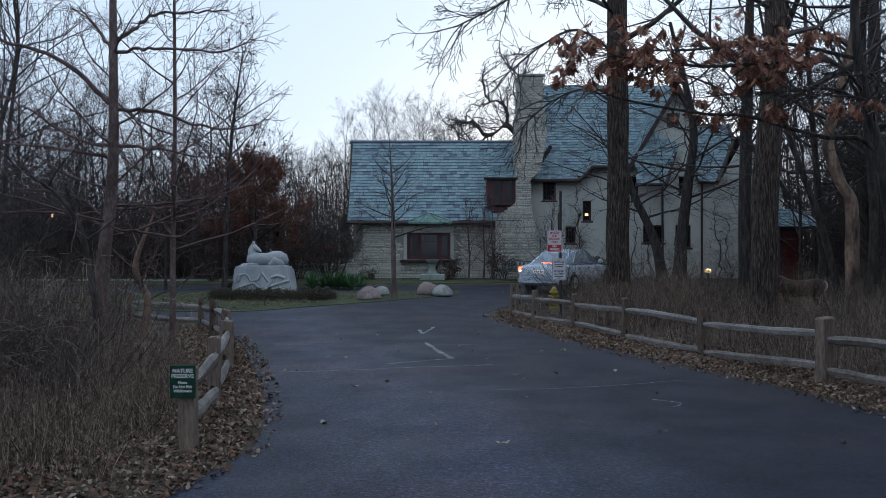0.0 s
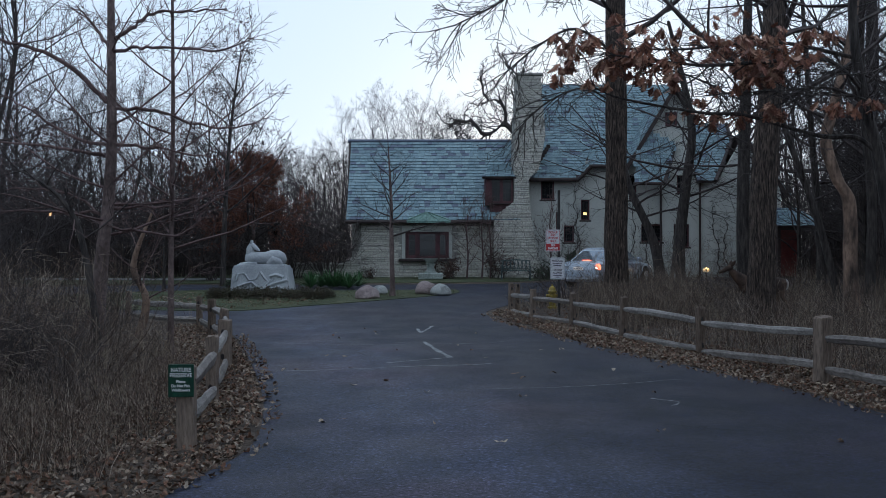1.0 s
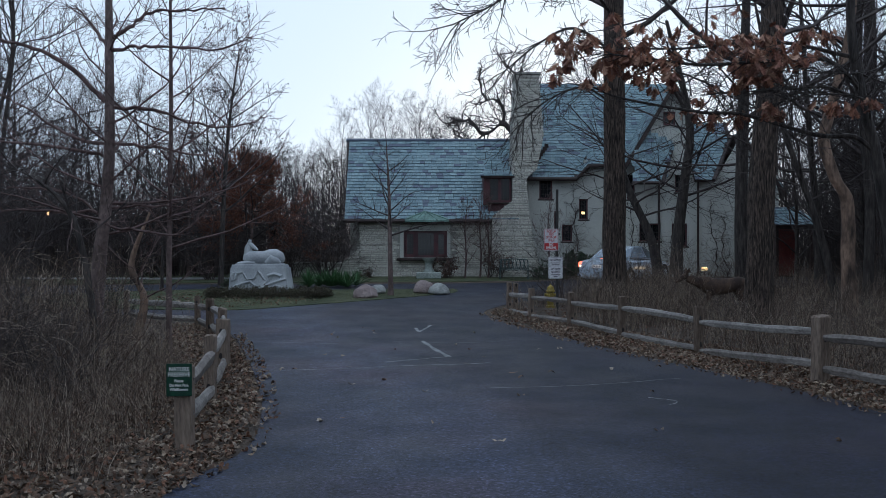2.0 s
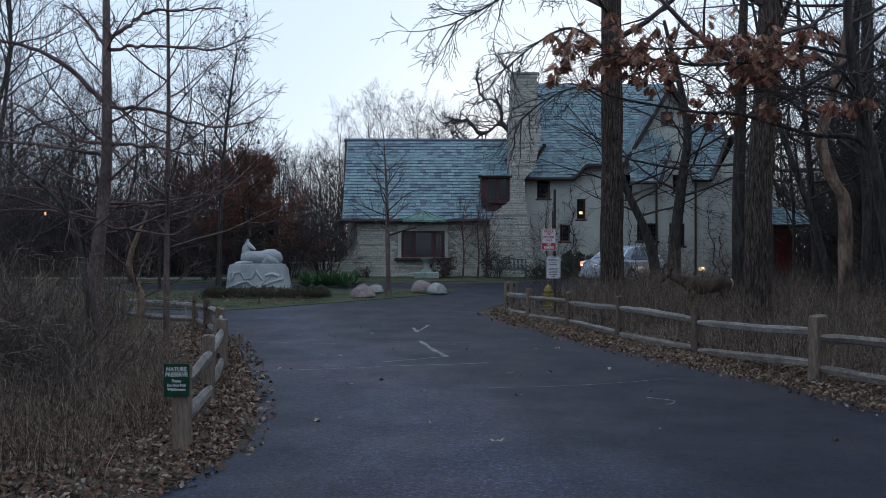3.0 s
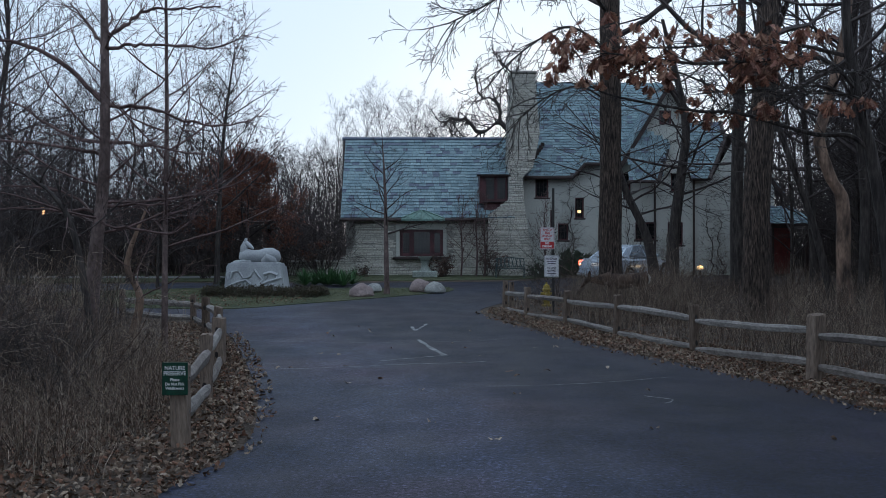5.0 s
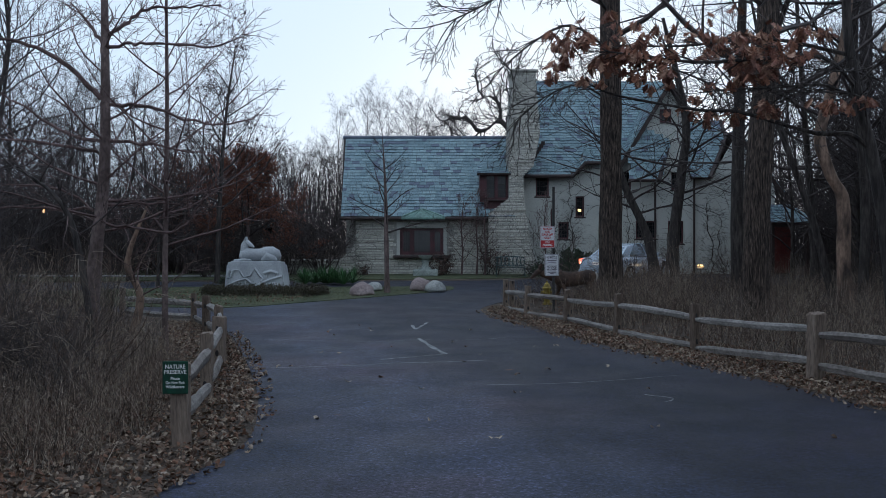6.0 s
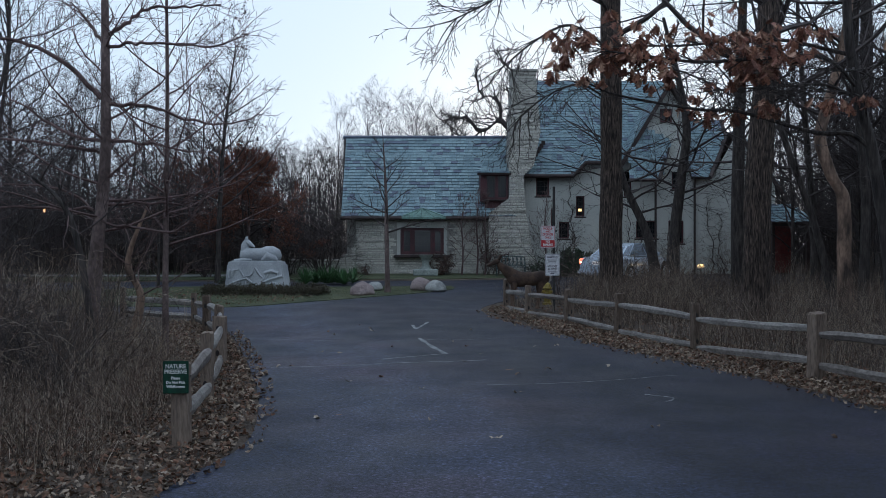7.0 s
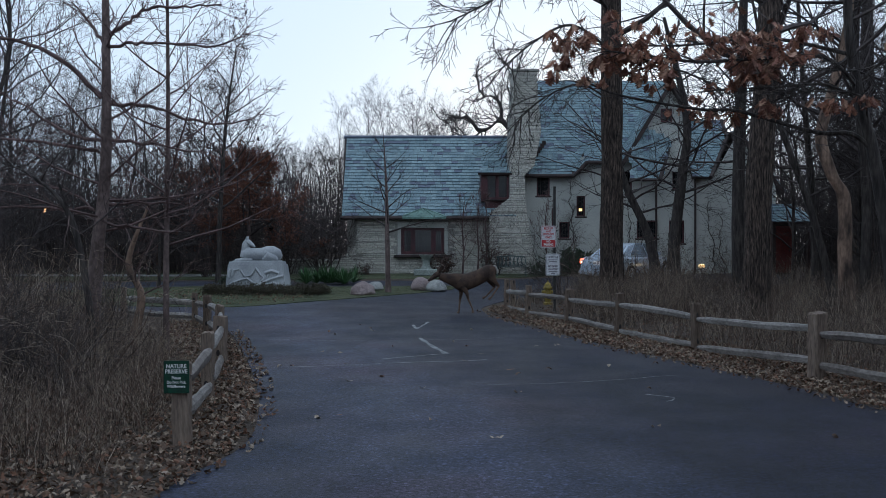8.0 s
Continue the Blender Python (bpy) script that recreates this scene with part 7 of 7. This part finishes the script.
for x, y, z in between([(-1.9, 7), (-2.0, 12), (-3.5, 18), (0, 20), (2, 17), (4, 11), (4.5, 8)], 30, 65) + [(-1.23, 8.85, 0), (-2.3, 12.55, 0), (-2.4, 11.75, 0), (0.55, 7.9, 0), (2.15, 8.4, 0), (-0.75, 11.7, 0), (-1.35, 18.0, 0)]:
    s = Shape()
    leaf(s, Vector((0, 0, 0)), rng.uniform(0.06, 0.14), rng, True, 0.25)
    tagged(part("fallen_leaf", s, M_LEAF_ONE, at=pose(x, y, rise(y) + 0.03)), "single dry brown leaf lying on the asphalt", "leaf", "leaves on the road")
litter("spilled_leaves", [(4.7, 8.6), (4.35, 10.4), (3.6, 12.9), (2.85, 15.1), (2.2, 17.4), (1.3, 20.1), (1.0, 22.0), (1.25, 22.0), (1.6, 20.1), (2.55, 17.4), (3.25, 15.1), (3.95, 12.9), (4.65, 10.6), (4.95, 9)], 330, 68, "loose fallen leaves along the edge of the asphalt")
litter("spilled_leaves", [(-1.85, 6.2), (-1.55, 7.6), (-1.7, 9.1), (-2.1, 11.0), (-2.85, 13.9), (-4.0, 17.8), (-4.4, 17.8), (-3.2, 13.9), (-2.4, 11.0), (-1.98, 9.1), (-1.8, 7.6), (-2.05, 6.2)], 420, 69, "loose fallen leaves along the edge of the asphalt")
litter("lawn_leaves", [(-8.5, 23.6), (-5.5, 23.3), (-3.6, 24.9), (-4, 27.6), (-9, 27.8)], 500, 66, "dry leaves on the island lawn", 0.04)



# Added globe and lamp standing in for a car's headlight glow on the brush.
def path_light():
    y = 34.0
    t = thing("path_light", "added globe on a stem standing in for warm headlight glow in the brush", "lamp", pose(10.5, y, rise(y)))
    s = Shape()
    s.loft([(0, 0, -0.1), (0, 0, 0.46)], [0.03, 0.03], 8)
    part("stem", s, M_STEEL, t)
    s = Shape()
    s.loft([(0, 0, 0.47), (0, 0, 0.5), (0, 0, 0.56), (0, 0, 0.62), (0, 0, 0.64)], [0.08, 0.13, 0.14, 0.1, 0.03], 16)
    part("globe", s, M_HEADLIGHT_GLOW, t, "warm globe standing in for headlight glow")
    lamp = new("headlight_stand_in_lamp", bpy.data.lights.new("headlight_stand_in_lamp", "POINT"))
    lamp.data.energy, lamp.data.color, lamp.data.shadow_soft_size = 9, (1.0, 0.6, 0.25), 0.12
    lamp.location = (10.5, y - 0.2, rise(y) + 0.75)


path_light()


def marker():
    y = 30.0
    t = thing("marker_stake", "small white marker on a thin stake in the brush", "marker", pose(8.18, y, rise(y)))
    s = Shape()
    s.loft([(0, 0, -0.05), (0, 0, 0.5)], [0.012, 0.012], 6)
    part("stake", s, M_STEEL, t)
    part("plate", block((0.07, 0.012, 0.17), 0.004, (0, -0.02, 0.53)), M_WHITE, t)


marker()
the_car, car_wheels = car()
the_deer, deer_head, deer_neck, deer_legs = deer()


# ---- what moves ----
def motions():
    rest = [(0.0, 4.6, 31.45, 34), (0.3, 5.22, 31.95, 35), (0.6, 5.78, 32.3, 36.5), (1.0, 6.4, 32.9, 38), (1.5, 7.05, 33.5, 40), (2.0, 7.42, 33.9, 41), (2.8, 7.66, 34.25, 42), (8.0, 7.66, 34.25, 42)]
    walk(the_car, [(t, pose(x, y, rise(y) + 0.015, 0, -1.5, 90 - a)) for t, x, y, a in rest])
    run = [0.0]
    for p, q in zip(rest, rest[1:]):
        run.append(run[-1] + math.dist(p[1:3], q[1:3]))
    for w, x, k in car_wheels:
        rows = []
        for i in range(29):
            t = i * 0.1
            for j in range(len(rest) - 1):
                if rest[j][0] <= t <= rest[j + 1][0]:
                    f = (t - rest[j][0]) / (rest[j + 1][0] - rest[j][0])
                    s = run[j] + (run[j + 1] - run[j]) * f
                    break
            rows.append((t, pose(x, 0.8 * k, 0.32, 0, math.degrees(s / 0.32), 0)))
        rows.append((8.0, rows[-1][1]))
        walk(w, rows)

    # deer: walks behind the fence, gathers itself, leaps, lands on its forelegs
    path = [(0.0, 8.75, 21.0, 0, 0, 180), (1.0, 7.85, 21.0, 0, 0, 180), (1.5, 7.28, 21.0, 0, 0, 180), (2.8, 6.7, 21.1, 0, 0, 178), (3.5, 6.42, 21.4, 0, 0, 172), (4.0, 6.0, 21.85, 0, 0, 166), (4.7, 5.3, 22.3, 0, 0, 164), (5.3, 4.6, 22.7, 0, 0, 172), (5.8, 3.9, 22.9, 0, 0, 182), (6.2, 3.4, 22.85, 0, 0, 182), (6.5, 2.86, 22.8, 0, 0, 182),
            (6.8, 2.55, 22.75, 0, -1, 185), (7.0, 2.36, 22.7, 0.0, -3, 188), (7.2, 2.16, 22.6, 0.02, -13, 192), (7.3, 1.96, 22.5, 0.06, -23, 194), (7.4, 1.76, 22.35, 0.13, -26, 195), (7.5, 1.56, 22.25, 0.19, -25, 195), (7.6, 1.53, 22.1, 0.13, -16, 195), (7.7, 1.5, 21.95, 0.15, 2, 195), (7.8, 1.4, 21.8, 0.11, 17, 194), (7.9, 1.26, 21.65, 0.12, 18, 193), (8.0, 1.15, 21.5, 0.11, 17, 192)]
    walk(the_deer, [(t, pose(x, y, rise(y) + z, 0, p, a)) for t, x, y, z, p, a in path])
    bend = [(0, -5, 8), (1.0, -12, 8), (1.5, 12, 4), (2.0, 14, 4), (2.5, 8, 12), (3.5, 20, 10), (4.2, 34, 8), (5.6, 34, 8), (6.1, 10, 8), (6.5, -25, 12), (6.8, -12, 8), (7.0, -6, 6), (7.3, 4, 12), (7.4, 10, 14), (7.5, 14, 14), (7.6, 10, 10), (7.8, 3, 0), (7.9, 0, -4), (8.0, -2, -4)]
    walk(deer_neck, [(t, pose(0.36, 0, 0.85, 0, a, 0)) for t, a, b in bend])
    walk(deer_head, [(t, Matrix.Translation(Vector((0.36, 0, 0.85)) + Matrix.Rotation(radians(a), 3, "Y") @ Vector((0.49, 0, 0.27))) @ pose(0, 0, 0, 0, a * 0.5 + b, 0)) for t, a, b in bend])
    leap = {True: [(6.5, 0, 0), (7.0, -6, 8), (7.2, -14, 60), (7.3, -15, 100), (7.4, -15, 110), (7.5, -16, 104), (7.6, -34, 82), (7.7, -14, 12), (7.8, -16, 4), (7.9, -12, 2), (8.0, -9, 2)],
            False: [(6.5, 0, 0), (7.0, -22, 20), (7.2, -16, 10), (7.3, 4, 2), (7.4, 24, -4), (7.5, 36, 2), (7.6, 44, -6), (7.7, 52, -10), (7.8, 46, -50), (7.9, 26, -58), (8.0, 4, -60)]}
    for up, low, x, k, front, drop in deer_legs:
        z = 0.72 if front else 0.78
        base = 0 if front else -0.06
        phase = (0 if front else 1.7) + (0 if k > 0 else math.pi)
        a_rows, b_rows = [], []
        for i in range(32):
            t = i * 0.2
            w = 2 * math.pi * t / 1.15 + phase
            a_rows.append((t, pose(x, 0.09 * k, z, 0, 15 * math.sin(w), 0)))
            b_rows.append((t, pose(base, 0, drop, 0, 8 + 10 * math.cos(w), 0)))
        for t, a, b in leap[front]:
            spread = (14 if front else 5) * k * min(1, max(0, (t - 7.4) * 5))
            a_rows.append((t, pose(x, 0.09 * k, z, 0, a + spread, 0)))
            b_rows.append((t, pose(base, 0, drop, 0, b, 0)))
        walk(up, a_rows)
        walk(low, b_rows)


motions()
